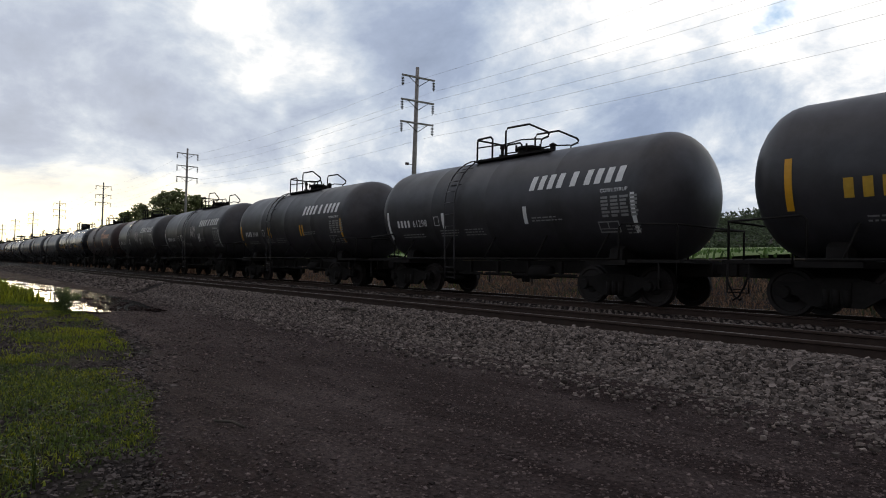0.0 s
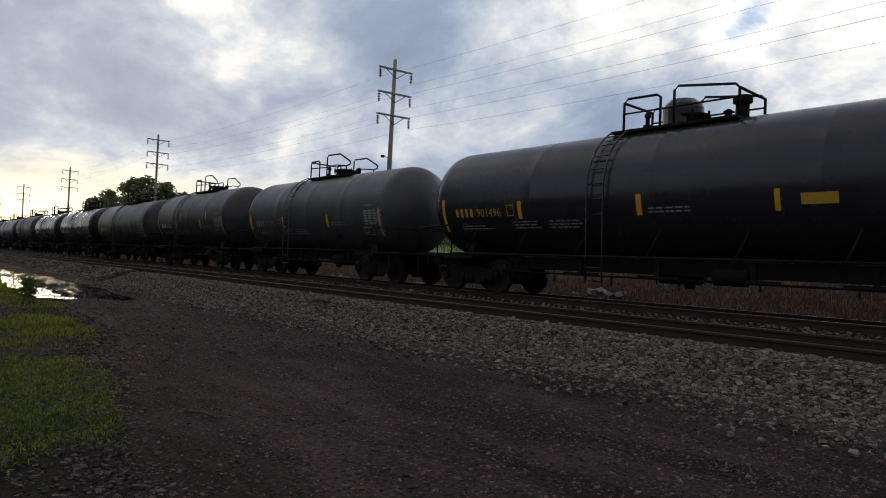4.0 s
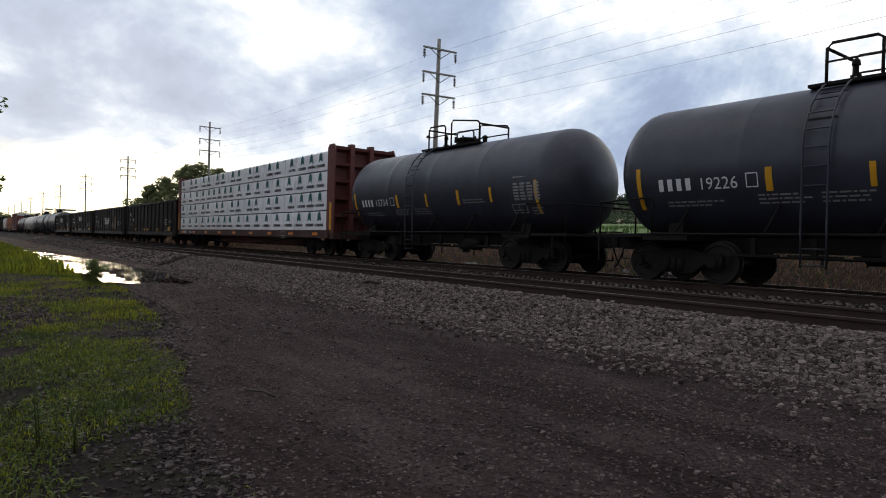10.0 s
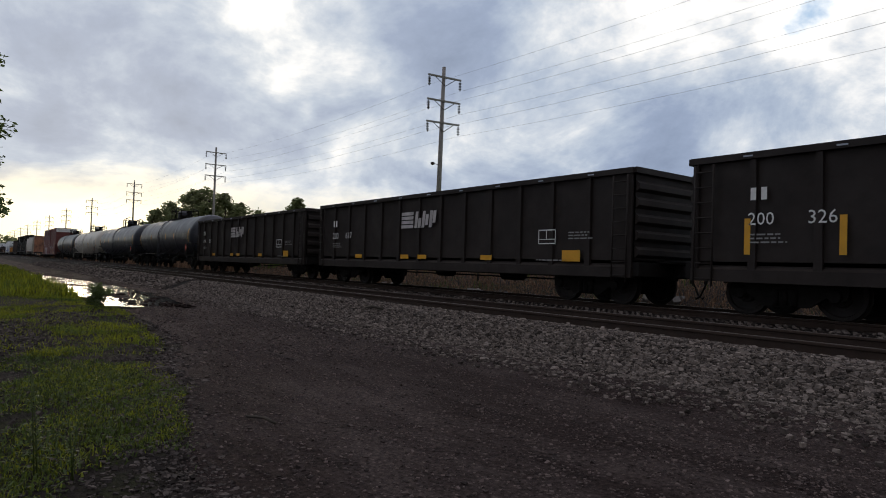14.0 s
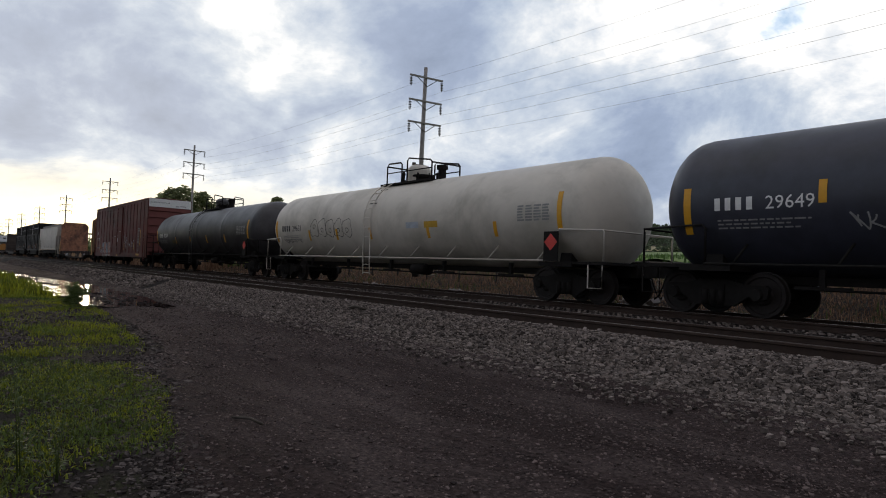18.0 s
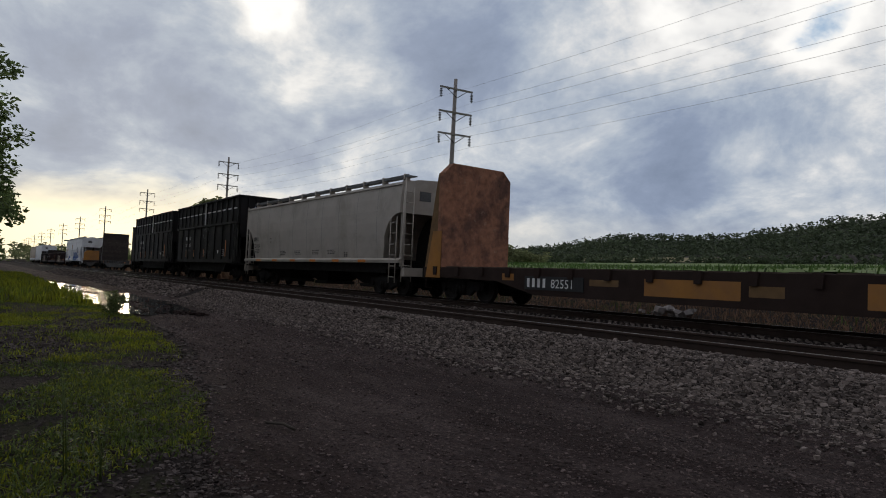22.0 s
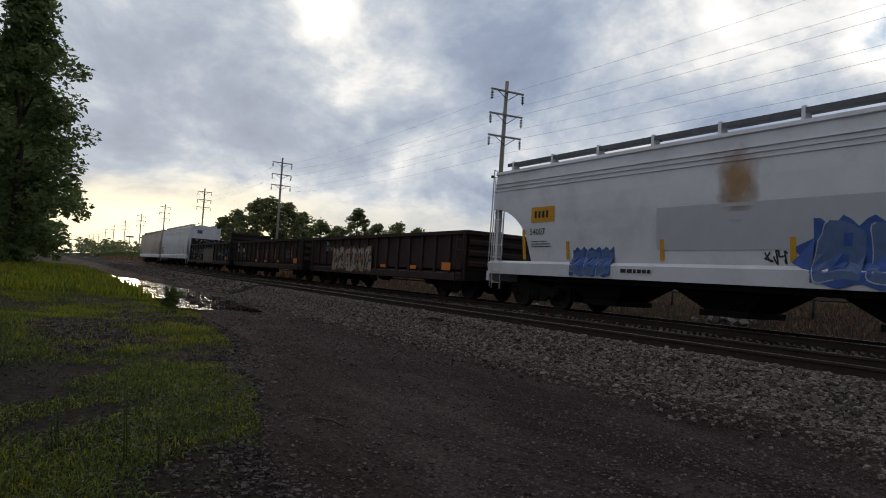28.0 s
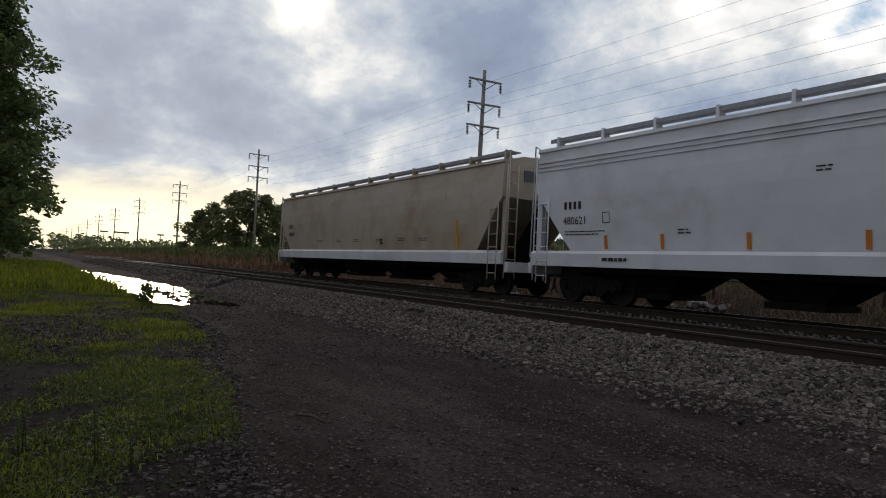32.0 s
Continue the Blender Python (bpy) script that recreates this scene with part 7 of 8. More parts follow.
# ---- wood-chip hoppers ----
def chip_hopper(front, rear, d1, d2, label, seed):
    car, half = rail_car("chip_hopper", label, front, rear, "wood-chip hoppers of the freight train")
    h, top, mid, w = half - 0.85, 5.1, 3.55, 1.5
    for y in (-1, 1):
        y0, y1 = sorted((y * w, y * (w - 0.04)))
        side = part("side_wall", Build().prism_y([(-h + 0.25, 1.32), (h - 0.25, 1.32), (h, 1.75), (h, mid), (-h, mid), (-h, 1.75)], y0, y1), CHIP_BLACK, car)
        part("upper_side", Build().box(-h, h, *sorted((y * (w + 0.02), y * (w - 0.03))), mid, top), CHIP_BLACK, car)
        part("top_lip", Build().box(-h - 0.05, h + 0.05, *sorted((y * (w - 0.05), y * (w + 0.12))), top - 0.06, top + 0.03), CHIP_BLACK, car)
        part("belt_rail", Build().box(-h - 0.02, h + 0.02, *sorted((y * w, y * (w + 0.10))), mid - 0.07, mid + 0.05), CHIP_BLACK, car)
        part("side_sill", Build().box(-h - 0.2, h + 0.2, *sorted((y * (w - 0.1), y * (w + 0.08))), 1.12, 1.34), CHIP_BLACK, car)
        for x in np.linspace(-h + 0.1, h - 0.1, 14):
            part("upper_stake", shared("upper_stake", lambda: Build().prism_y([(-0.05, mid), (0.05, mid), (0.05, top - 0.05), (-0.05, top - 0.05)], -0.06, 0.0).mesh("upper_stake", CHIP_BLACK)), None, car, at=pose(x, y * (w + 0.02), 0, 0, 0, 0 if y < 0 else 180))
        for x in np.linspace(-h + 1.5, h - 1.5, 8):
            part("stake", shared("chip_stake", lambda: Build().prism_y([(-0.06, 1.34), (0.06, 1.34), (0.06, mid - 0.07), (-0.06, mid - 0.07)], -0.06, 0.0).mesh("stake", CHIP_BLACK)), None, car, at=pose(x, y * w, 0, 0, 0, 0 if y < 0 else 180))
        for s in (-1, 1):
            part("ladder", ladder_mesh(0.42, 0.5, mid, 0.34), CHIP_BLACK, car, at=pose(s * (h - 0.32), y * (w + 0.1), 0))
    for s in (-1, 1):
        end = part("end_wall", Build().box(*sorted((s * h, s * (h - 0.04))), -w, w, 2.75, top), CHIP_BLACK, car)
        part("end_lip", Build().box(*sorted((s * (h - 0.05), s * (h + 0.1))), -w - 0.1, w + 0.1, top - 0.06, top + 0.03), CHIP_BLACK, end)
        for y in (-1.0, -0.5, 0.0, 0.5, 1.0):
            part("end_stake", Build().box(*sorted((s * h, s * (h + 0.07))), y - 0.05, y + 0.05, mid, top - 0.06), CHIP_BLACK, end)
        for y in (-0.75, 0.25):
            part("end_stripe", Build().box(*sorted((s * (h + 0.001), s * (h + 0.008))), y + 0.1, y + 0.55, 4.42, 4.5), SPRAY_PALE, end)
        part("slope_sheet", Build().prism_y([(s * h, 2.75), (s * h, 2.65), (s * (h - 2.6), 0.75), (s * (h - 2.7), 0.75), (s * (h - 0.1), 2.75)], -w + 0.03, w - 0.03), CHIP_BLACK, car)
        part("end_post", Build().box(*sorted((s * (h - 0.1), s * h)), -w, -w + 0.12, 1.1, 2.8).box(*sorted((s * (h - 0.1), s * h)), w - 0.12, w, 1.1, 2.8), CHIP_BLACK, car)
        part("end_platform", Build().box(*sorted((s * (h - 1.8), s * (h + 0.35))), -1.45, 1.45, 1.02, 1.10), IRON, car)
        part("end_rail", Build().tube([(s * (h + 0.2), -1.4, 1.9), (s * (h + 0.2), 1.4, 1.9)], 0.022, 5).tube([(s * (h + 0.2), -1.4, 1.1), (s * (h + 0.2), -1.4, 1.9)], 0.022, 5).tube([(s * (h + 0.2), 1.4, 1.1), (s * (h + 0.2), 1.4, 1.9)], 0.022, 5), IRON, car)
        add_truck(car, s * (half - 2.3))
        part("draft_housing", Build().box(*sorted((s * (h - 2), s * (half - 0.4))), -0.32, 0.32, 0.66, 1.02), IRON, car)
    part("floor_pocket", Build().prism_y([(-h + 2.7, 1.32), (h - 2.7, 1.32), (h - 3.2, 0.55), (-h + 3.2, 0.55)], -1.3, 1.3), IRON, car)
    part("load_floor", Build().box(-h + 1.2, h - 1.2, -w + 0.04, w - 0.04, 1.32, 1.4), CHIP_BLACK, car)
    add_ends(car, half)
    surf = Flat(-w - 0.024)
    for x in np.linspace(-h + 0.3, h - 1.2, 13):
        b = Build()
        paint_rect(b, surf, x, x + 0.72, 4.36, 4.44)
        part("white_stripe", b, WHITE, car)
    part("white_post", Build().box(0.25, 0.36, -w - 0.10, -w - 0.02, mid + 0.06, top - 0.06), WHITE, car, "white painted post")
    low = Flat(-w - 0.005)
    mark_blocks(car, low, 2, -h + 2.43, 2.68, 0.25, WHITE)
    mark_blocks(car, low, 2, -h + 3.4, 2.68, 0.25, WHITE)
    letters(car, low, d1, -h + 2.43, 2.2, 0.25, WHITE)
    letters(car, low, d2, -h + 3.4, 2.2, 0.25, WHITE)
    frame_box(car, low, -h + 4.35, 2.5, 0.24, 0.26, DIM_WHITE, 0.02, False)
    small_print(car, low, -h + 2.4, 2.0, 1.6, 2, DIM_WHITE, seed=seed)
    frame_box(car, low, h - 3.1, 1.55, 0.4, 0.4, WHITE, 0.025)
    b = Build()
    paint_rect(b, low, h - 4.0, h - 3.8, 1.7, 1.9)
    part("small_plate", b, WHITE, car)
    strips(car, Flat(-w - 0.063), [(x, 1.72) for x in (-h + 2.85, -h + 4.9, 0.2)], ORANGE, 0.1, 0.5, seg=1)
    strips(car, Flat(-w - 0.063), [(h - 2.2, 2.0)], ORANGE, 0.12, 1.0, seg=1)
    rng = random.Random(seed)
    b = Build()
    for k in range(90):
        x, z = 0.55 + rng.gauss(0, 0.42), rng.uniform(1.45, 4.5)
        paint_rect(b, Flat(-w - 0.026 if z > mid else -w - 0.006), x, x + rng.uniform(0.008, 0.032), z, z + rng.uniform(0.04, 0.38), rng.uniform(-0.06, 0.06))
    part("paint_drips", b, DIM_WHITE, car, "pale dried drips", kind="stuff")


chip_hopper(-435.7, -451.55, "20", "88", "tall black wood-chip hopper with white stripes under its rim", 31)
chip_hopper(-451.55, -467.7, "21", "17", "tall black wood-chip hopper with pale drips", 32)

# ---- the last gondolas ----
car, half, surf, h = gondola("rusty brown gondola with pale worn spray paint", -526.5, -543.1, GON_RUST, 2.42, 15, strip_mat=ORANGE, plates=(8.8, 11.45, 13.9))
mark_blocks(car, surf, 2, -h + 2.2, 2.0, 0.2, DIM_WHITE)
letters(car, surf, "1875 41", -h + 2.1, 1.72, 0.22, DIM_WHITE)
RUST_LINE = material("orange_rust_line", (0.22, 0.10, 0.03), 0.8, vary=0.3, scale=4.0)
WORN_SPRAY = material("worn_cream_spray", (0.27, 0.24, 0.18), 0.8, vary=0.5, scale=4.0)
wild_piece(car, Flat(-1.586), -h + 3.05, 0.70, 4.6, 1.30, 6, material("rust_brown_spray", (0.10, 0.045, 0.025), 0.8, vary=0.5, scale=3.0), WORN_SPRAY, SPRAY_DARK, 131)
for k in range(6):
    scrawl(car, Flat(-1.602), -h + 3.15 + 0.76 * k, 0.85, 0.7, 0.95, SPRAY_DARK if k % 2 else RUST_LINE, 140 + k, 2, 0.06)
    scrawl(car, Flat(-1.604), -h + 3.2 + 0.74 * k, 1.55, 0.6, 0.3, SPRAY_WHITE, 150 + k, 2, 0.03)
car, half, surf, h = gondola("dark rusty gondola with white number and yellow strips", -543.1, -559.95, GON_RUST, 2.45, 14, strip_mat=ORANGE, plates=(6.1, 8.3, 11.0, 14.2))
mark_blocks(car, surf, 2, -h + 1.0, 2.1, 0.22, WHITE)
letters(car, surf, "58", -h + 1.0, 1.7, 0.25, WHITE)
letters(car, surf, "7970", -h + 2.3, 1.68, 0.25, WHITE)
strips(car, surf, [(-h + 1.85, 1.85), (-h + 6.3, 1.55), (-h + 8.5, 1.55), (-h + 10.3, 1.55), (-h + 13.5, 1.65)], ORANGE, 0.09, 0.6, seg=1)
frame_box(car, surf, -h + 12.6, 1.35, 0.55, 0.38, DIM_WHITE)
small_print(car, surf, -h + 2.6, 1.45, 0.9, 2, DIM_WHITE, seed=151)
car, half, surf, h = gondola("black gondola with tall end walls and faded tan spray paint", -559.95, -577.8, GON_BLACK, 2.45, 14, 0.72, 0.6, strip_mat=ORANGE, plates=(4.1, 9.3, 15.1))
BRIGHT_BLUE = material("bright_blue_spray", (0.05, 0.17, 0.36), 0.6, vary=0.3, scale=3.0)
wild_piece(car, surf, -h + 6.35, 0.70, 4.1, 1.42, 4, material("dull_blue_spray", (0.045, 0.07, 0.12), 0.7, vary=0.5, scale=2.0), material("dull_tan_spray", (0.19, 0.12, 0.075), 0.7, vary=0.5, scale=2.0), SPRAY_TAN, 21)
for k in range(4):
    scrawl(car, surf, -h + 4.75, 0.85 + 0.28 * k, 0.75, 0.25, SPRAY_PALE, 210 + k, 5, 0.022)
scrawl(car, surf, -h + 0.55, 1.72, 0.75, 0.26, SPRAY_PALE, 221, 5, 0.035)
scrawl(car, surf, -h + 1.75, 1.05, 0.6, 0.38, SPRAY_PALE, 222, 4, 0.03)
scrawl(car, surf, -h + 0.5, 1.05, 0.9, 0.45, RUST_LINE, 223, 4, 0.04)
scrawl(car, surf, -h + 5.85, 1.45, 0.5, 0.45, BRIGHT_BLUE, 27, 3, 0.09)
scrawl(car, surf, h - 3.85, 1.3, 0.8, 0.4, SPRAY_PALE, 23, 4, 0.04)
scrawl(car, surf, h - 1.6, 1.42, 0.8, 0.45, BRIGHT_BLUE, 24, 4, 0.12)
scrawl(car, surf, h - 0.75, 0.95, 0.5, 1.0, SPRAY_PALE, 25, 2, 0.05)
frame_box(car, surf, h - 2.6, 1.35, 0.5, 0.4, DIM_WHITE)
mark_blocks(car, surf, 2, -h + 1.75, 1.58, 0.24, WHITE)
letters(car, surf, "189", -h + 2.65, 1.58, 0.24, WHITE)
letters(car, surf, "051", -h + 3.75, 1.58, 0.24, WHITE)
small_print(car, surf, -h + 2.7, 1.4, 0.6, 2, DIM_WHITE, seed=161)
small_print(car, surf, -h + 3.8, 1.4, 0.7, 2, DIM_WHITE, seed=162)
scrawl(car, EndWall(-h + 0.06), -1.2, 2.6, 2.2, 0.4, SPRAY_PALE, 26, 6, 0.04)


# ---- stones, grass and trees ----
def stones(count, place, size, squash, rng, lift=0.3, tilt=0.35):
    """Corners and faces of many rough eight-cornered stones, for one mesh."""
    cube = np.array([(x, y, z) for x in (-1, 1) for y in (-1, 1) for z in (-1, 1)], float) * 0.5
    quad = np.array([(0, 1, 3, 2), (4, 6, 7, 5), (0, 4, 5, 1), (2, 3, 7, 6), (0, 2, 6, 4), (1, 5, 7, 3)])
    c = np.repeat(cube[None], count, 0) * (1 + rng.uniform(-0.35, 0.35, (count, 8, 3)))
    s = size(count)
    c *= s[:, None, None] * np.stack([np.ones(count), rng.uniform(0.65, 1, count), rng.uniform(squash * 0.7, squash * 1.3, count)], -1)[:, None, :]
    a, t = rng.uniform(0, math.tau, count), rng.normal(0, tilt, count)
    ca, sa, ct, st = np.cos(a)[:, None], np.sin(a)[:, None], np.cos(t)[:, None], np.sin(t)[:, None]
    x, y, z = c[..., 0], c[..., 1], c[..., 2]
    y, z = y * ct - z * st, y * st + z * ct
    x, y = x * ca - y * sa, x * sa + y * ca
    p = place(count)
    v = np.stack([x + p[:, :1], y + p[:, 1:2], z + p[:, 2:3] + (s * squash * lift)[:, None]], -1).reshape(-1, 3)
    return v, (quad[None] + 8 * np.arange(count)[:, None, None]).reshape(-1, 4)


def bed_z(y):
    return np.interp(y, *zip(*BED))


def on_bed(x0, x1, y0, y1, near_bias=1.0):
    def place(n):
        # evenly spread places, so that the stones lie beside one another
        k = np.arange(n)
        x = x1 - (x1 - x0) * ((0.5 + 0.7548777 * k) % 1.0) ** near_bias + RNG.normal(0, 0.004, n)
        y = y0 + (y1 - y0) * ((0.5 + 0.5698403 * k) % 1.0) + RNG.normal(0, 0.004, n)
        return np.stack([x, y, bed_z(y) + RNG.uniform(-0.004, 0.008, n)], -1)
    return place


def on_land(x0, x1, y0, y1, keep=None, lift=0.0, bias=1.0):
    def place(n):
        m = n * 4 if keep else n
        x = x1 - (x1 - x0) * RNG.random(m) ** bias
        y = RNG.uniform(y0, y1, m)
        if keep:
            ok = np.flatnonzero(keep(x, y))
            ok = ok[np.arange(n) % len(ok)]
            x, y = x[ok], y[ok]
            x, y = x + RNG.normal(0, 0.02, n), y + RNG.normal(0, 0.02, n)
        return np.stack([x, y, land_z(x, y) + lift], -1)
    return place


def log_size(mid_, spread):
    return lambda n: np.clip(RNG.lognormal(math.log(mid_), spread, n), mid_ * 0.4, mid_ * 2.4)


v1, f1 = stones(60000, on_bed(-27, -0.8, 6.12, 8.05, 1.25), log_size(0.033, 0.28), 0.7, RNG, 0.25, 0.55)
v2, f2 = stones(8000, on_bed(-90, -28, 6.25, 8.1), log_size(0.075, 0.25), 0.7, RNG)
v3, f3 = stones(5000, on_bed(-45, 1.5, 10.3, 12.6, 1.4), log_size(0.05, 0.25), 0.6, RNG, 0.0)
v4, f4 = stones(3600, lambda n: np.stack([RNG.uniform(-26, 1, n), 6.35 - np.abs(RNG.normal(0, 0.4, n)), np.full(n, 0.03)], -1), log_size(0.030, 0.3), 0.6, RNG)
n1, n2, n3 = len(v1), len(v1) + len(v2), len(v1) + len(v2) + len(v3)
loose = new("ballast_stones", cloud_mesh("ballast_stones", np.concatenate([v1, v2, v3, v4]), np.concatenate([f1, f2 + n1, f3 + n2, f4 + n3]), STONE))
loose.parent = ballast
tagged(loose, "loose angular grey ballast stones", kind="stuff")
stone_meshes = []
for k in range(8):
    v, f = stones(1, lambda n: np.zeros((n, 3)), lambda n: np.full(n, 1.0), 0.7, RNG, 0.0)
    stone_meshes.append(cloud_mesh("stone", v, f, STONE))
for k in range(290):
    y = RNG.uniform(6.3, 7.5)
    x = RNG.uniform(-8.5, -4.0)
    s = float(np.clip(RNG.lognormal(math.log(0.038), 0.25), 0.028, 0.09))
    ob = part("stone", stone_meshes[k % 8], None, ballast, at=pose(x, y, float(bed_z(y)) + s * 0.22, *RNG.uniform(-20, 20, 2), RNG.uniform(0, 360)))
    ob.scale = (s, s, s)


def in_verge(x, y):
    return y < verge_edge(x) + 0.05


def patchy(x, y, cut):
    n = np.sin(x * 1.1 + 2 * np.sin(y * 0.9)) + np.sin(y * 2.3 - x * 0.7) + 0.8 * np.sin(x * 2.9 + y * 3.1 + 1) + 0.5 * np.sin(7.1 * x + 5 * y)
    edge = 1 + 0.45 * np.sin(3.1 * x + 2 * y) * np.sin(4.3 * y + x) + RNG.normal(0, 0.25, np.shape(x))
    bare = ((x + 11.2) / 2.3) ** 2 + ((y - 0.45) / 0.75) ** 2 < edge
    bare |= ((x + 15.2) / 2.0) ** 2 + ((y - 1.7) / 0.55) ** 2 < edge
    bare |= (((x + 3.4) / 1.25) ** 2 + ((y - 0.95) / 0.5) ** 2 < edge)
    return (n > cut) & ~bare


verge_stone = material("verge_gravel", (0.064, 0.053, 0.049), 0.85, gloss=0.1, vary=0.25, scale=25.0, per_island=0.65)
v1, f1 = stones(4200, on_land(-9, -2.2, -0.6, 2.6, lambda x, y: np.abs(RNG.normal(0, 0.35, len(x))) > np.abs(y - verge_edge(x) + 0.05), 0.003), log_size(0.0175, 0.42), 0.6, RNG, 0.12, 0.5)
v2, f2 = stones(6500, on_land(-18, -7, -1.0, 3.2, lambda x, y: ~patchy(x, y, -9) & in_verge(x, y), 0.0), log_size(0.028, 0.35), 0.6, RNG, 0.15)
v3, f3 = stones(1500, on_land(-25, -6, -2.0, 3.2, lambda x, y: np.abs(RNG.normal(0, 0.3, len(x))) > np.abs(y - verge_edge(x)), 0.005), log_size(0.032, 0.3), 0.6, RNG, 0.15)
v4, f4 = stones(9000, on_land(-14, -1.8, -3.0, 2.4, in_verge, 0.0, 1.5), log_size(0.0155, 0.45), 0.6, RNG, 0.1, 0.5)
stuff_parts = [(v1, f1), (v2, f2), (v3, f3), (v4, f4)]


def joined(groups):
    vs, fs, n = [], [], 0
    for v, f in groups:
        vs.append(v), fs.append(f + n)
        n += len(v)
    return np.concatenate(vs), np.concatenate(fs)


tagged(new("verge_stones", cloud_mesh("verge_stones", *joined(stuff_parts), verge_stone)), "loose gravel along the grassy road edge", "gravel", kind="stuff")


def on_road(near, far):
    """Places over the road, thinning with distance from the walker's end."""
    def place(n):
        x = 1.2 - near * (far / near) ** RNG.random(n)
        lo = verge_edge(x) - 0.05
        y = lo + (6.45 - lo) * RNG.random(n)
        return np.stack([x, y, land_z(x, y) + road_rise(x, y) - 0.002], -1)
    return place


def beside_walker(n):
    x = RNG.uniform(-1.6, 5.0, n)
    lo = verge_edge(x)
    y = lo + (6.45 - lo) * RNG.random(n)
    return np.stack([x, y, land_z(x, y) + road_rise(x, y) - 0.002], -1)


pebble = material("road_pebble", (0.090, 0.069, 0.064), 0.8, gloss=0.1, vary=0.25, scale=30.0, per_island=0.7)
pebble_groups = [stones(33000, on_road(2.4, 16.0), log_size(0.0095, 0.45), 0.6, RNG, 0.2), stones(2200, on_road(2.4, 19.0), log_size(0.018, 0.35), 0.6, RNG, 0.2), stones(9000, on_road(9.0, 40.0), log_size(0.020, 0.35), 0.55, RNG, 0.2), stones(1500, beside_walker, log_size(0.0105, 0.45), 0.6, RNG, 0.2)]
tagged(new("road_pebbles", cloud_mesh("road_pebbles", *joined(pebble_groups), pebble)), "small pebbles scattered over the dirt road", "gravel", kind="stuff")
tagged(new("stick", Build().tube([(-5.1, 1.93, 0.065), (-4.92, 2.0, 0.085), (-4.78, 2.04, 0.065)], 0.012, 5).mesh("stick", BARK)), "short broken brown twig lying on the road", "stick")
tagged(new("stick", Build().tube([(-12.7, 7.4, 0.36), (-12.3, 7.32, 0.41), (-11.95, 7.4, 0.37)], 0.03, 5).mesh("stick", BARK)), "dark broken stick lying on the ballast", "stick")


def blades(count, place, height, width, lean=0.35):
    """Bent grass blades: two triangles over one another."""
    p = place(count)
    h, w = height(count), width(count)
    a = RNG.uniform(0, math.tau, count)
    dx, dy = np.cos(a), np.sin(a)
    la, lm = RNG.uniform(0, math.tau, count), np.abs(RNG.normal(0, lean, count))
    lx, ly = np.cos(la) * lm * h, np.sin(la) * lm * h
    x, y, z = p.T
    pts = [(x - dx * w / 2, y - dy * w / 2, z), (x + dx * w / 2, y + dy * w / 2, z),
           (x + dx * w * 0.35 + lx * 0.35, y + dy * w * 0.35 + ly * 0.35, z + h * 0.6), (x - dx * w * 0.35 + lx * 0.35, y - dy * w * 0.35 + ly * 0.35, z + h * 0.6),
           (x + lx + dx * w * 0.06, y + ly + dy * w * 0.06, z + h * (1 - 0.3 * lm)), (x + lx - dx * w * 0.06, y + ly - dy * w * 0.06, z + h * (1 - 0.3 * lm))]
    v = np.stack([np.stack(q, -1) for q in pts], 1).reshape(-1, 3)
    o = 6 * np.arange(count)[:, None]
    return v, np.concatenate([o + [[0, 1, 2, 3]], o + [[3, 2, 4, 5]]])


def stuff_of(name, groups, mat, label, category):
    vs, fs, n = [], [], 0
    for v, f in groups:
        vs.append(v), fs.append(f + n)
        n += len(v)
    return tagged(new(name, cloud_mesh(name, np.concatenate(vs), np.concatenate(fs), mat)), label, category, kind="stuff")


uni = lambda a, c: (lambda n: RNG.uniform(a, c, n))
stuff_of("verge_grass", [
    blades(30000, on_land(-10, -1.8, -3.5, 2.2, lambda x, y: in_verge(x, y) & patchy(x, y, 0.25), 0.0, 1.2), uni(0.015, 0.055), uni(0.004, 0.009), 1.1),
    blades(12000, on_land(-12, -1.8, -3.5, 2.4, lambda x, y: in_verge(x, y) & patchy(x, y, -0.9), 0.0, 1.2), uni(0.015, 0.05), uni(0.004, 0.009), 0.9),
    blades(26000, on_land(-24, -9, -4.0, 3.3, lambda x, y: in_verge(x, y) & patchy(x, y, 0.0)), uni(0.03, 0.09), uni(0.008, 0.018), 1.0),
    blades(9000, on_land(-24, -9, -4.0, 3.3, in_verge), uni(0.03, 0.08), uni(0.008, 0.014), 0.9),
    blades(6000, on_land(-2, 4.5, -4.5, 1.0, lambda x, y: in_verge(x, y) & patchy(x, y, 0.0)), uni(0.02, 0.075), uni(0.005, 0.010), 0.7),
    blades(20000, on_land(-70, -22, -6.0, 3.4, in_verge), uni(0.12, 0.40), uni(0.03, 0.06), 0.5),
    blades(15000, on_land(-10, -1.5, -3.5, 2.0, lambda x, y: in_verge(x, y) & patchy(x, y, -0.9), 0.0, 1.1), uni(0.012, 0.04), uni(0.010, 0.020), 1.5),
], GRASS, "bright green patchy verge grass", "grass")
stuff_of("verge_weeds", [
    blades(11000, on_land(-14, -1.8, -4.5, 1.6, lambda x, y: in_verge(x, y) & patchy(x, y, -0.2)), uni(0.03, 0.10), uni(0.007, 0.015), 1.2),
    blades(5000, on_land(-12, -1.8, -4.5, -0.4, lambda x, y: patchy(x, y, -0.6)), uni(0.06, 0.20), uni(0.006, 0.012), 0.6),
    blades(26000, on_land(-10, -1.5, -4.0, 1.8, lambda x, y: in_verge(x, y) & patchy(x, y, -1.2), 0.0, 1.1), uni(0.012, 0.045), uni(0.010, 0.022), 1.5),
], WEED, "low dark green weeds among the verge grass", "weeds")
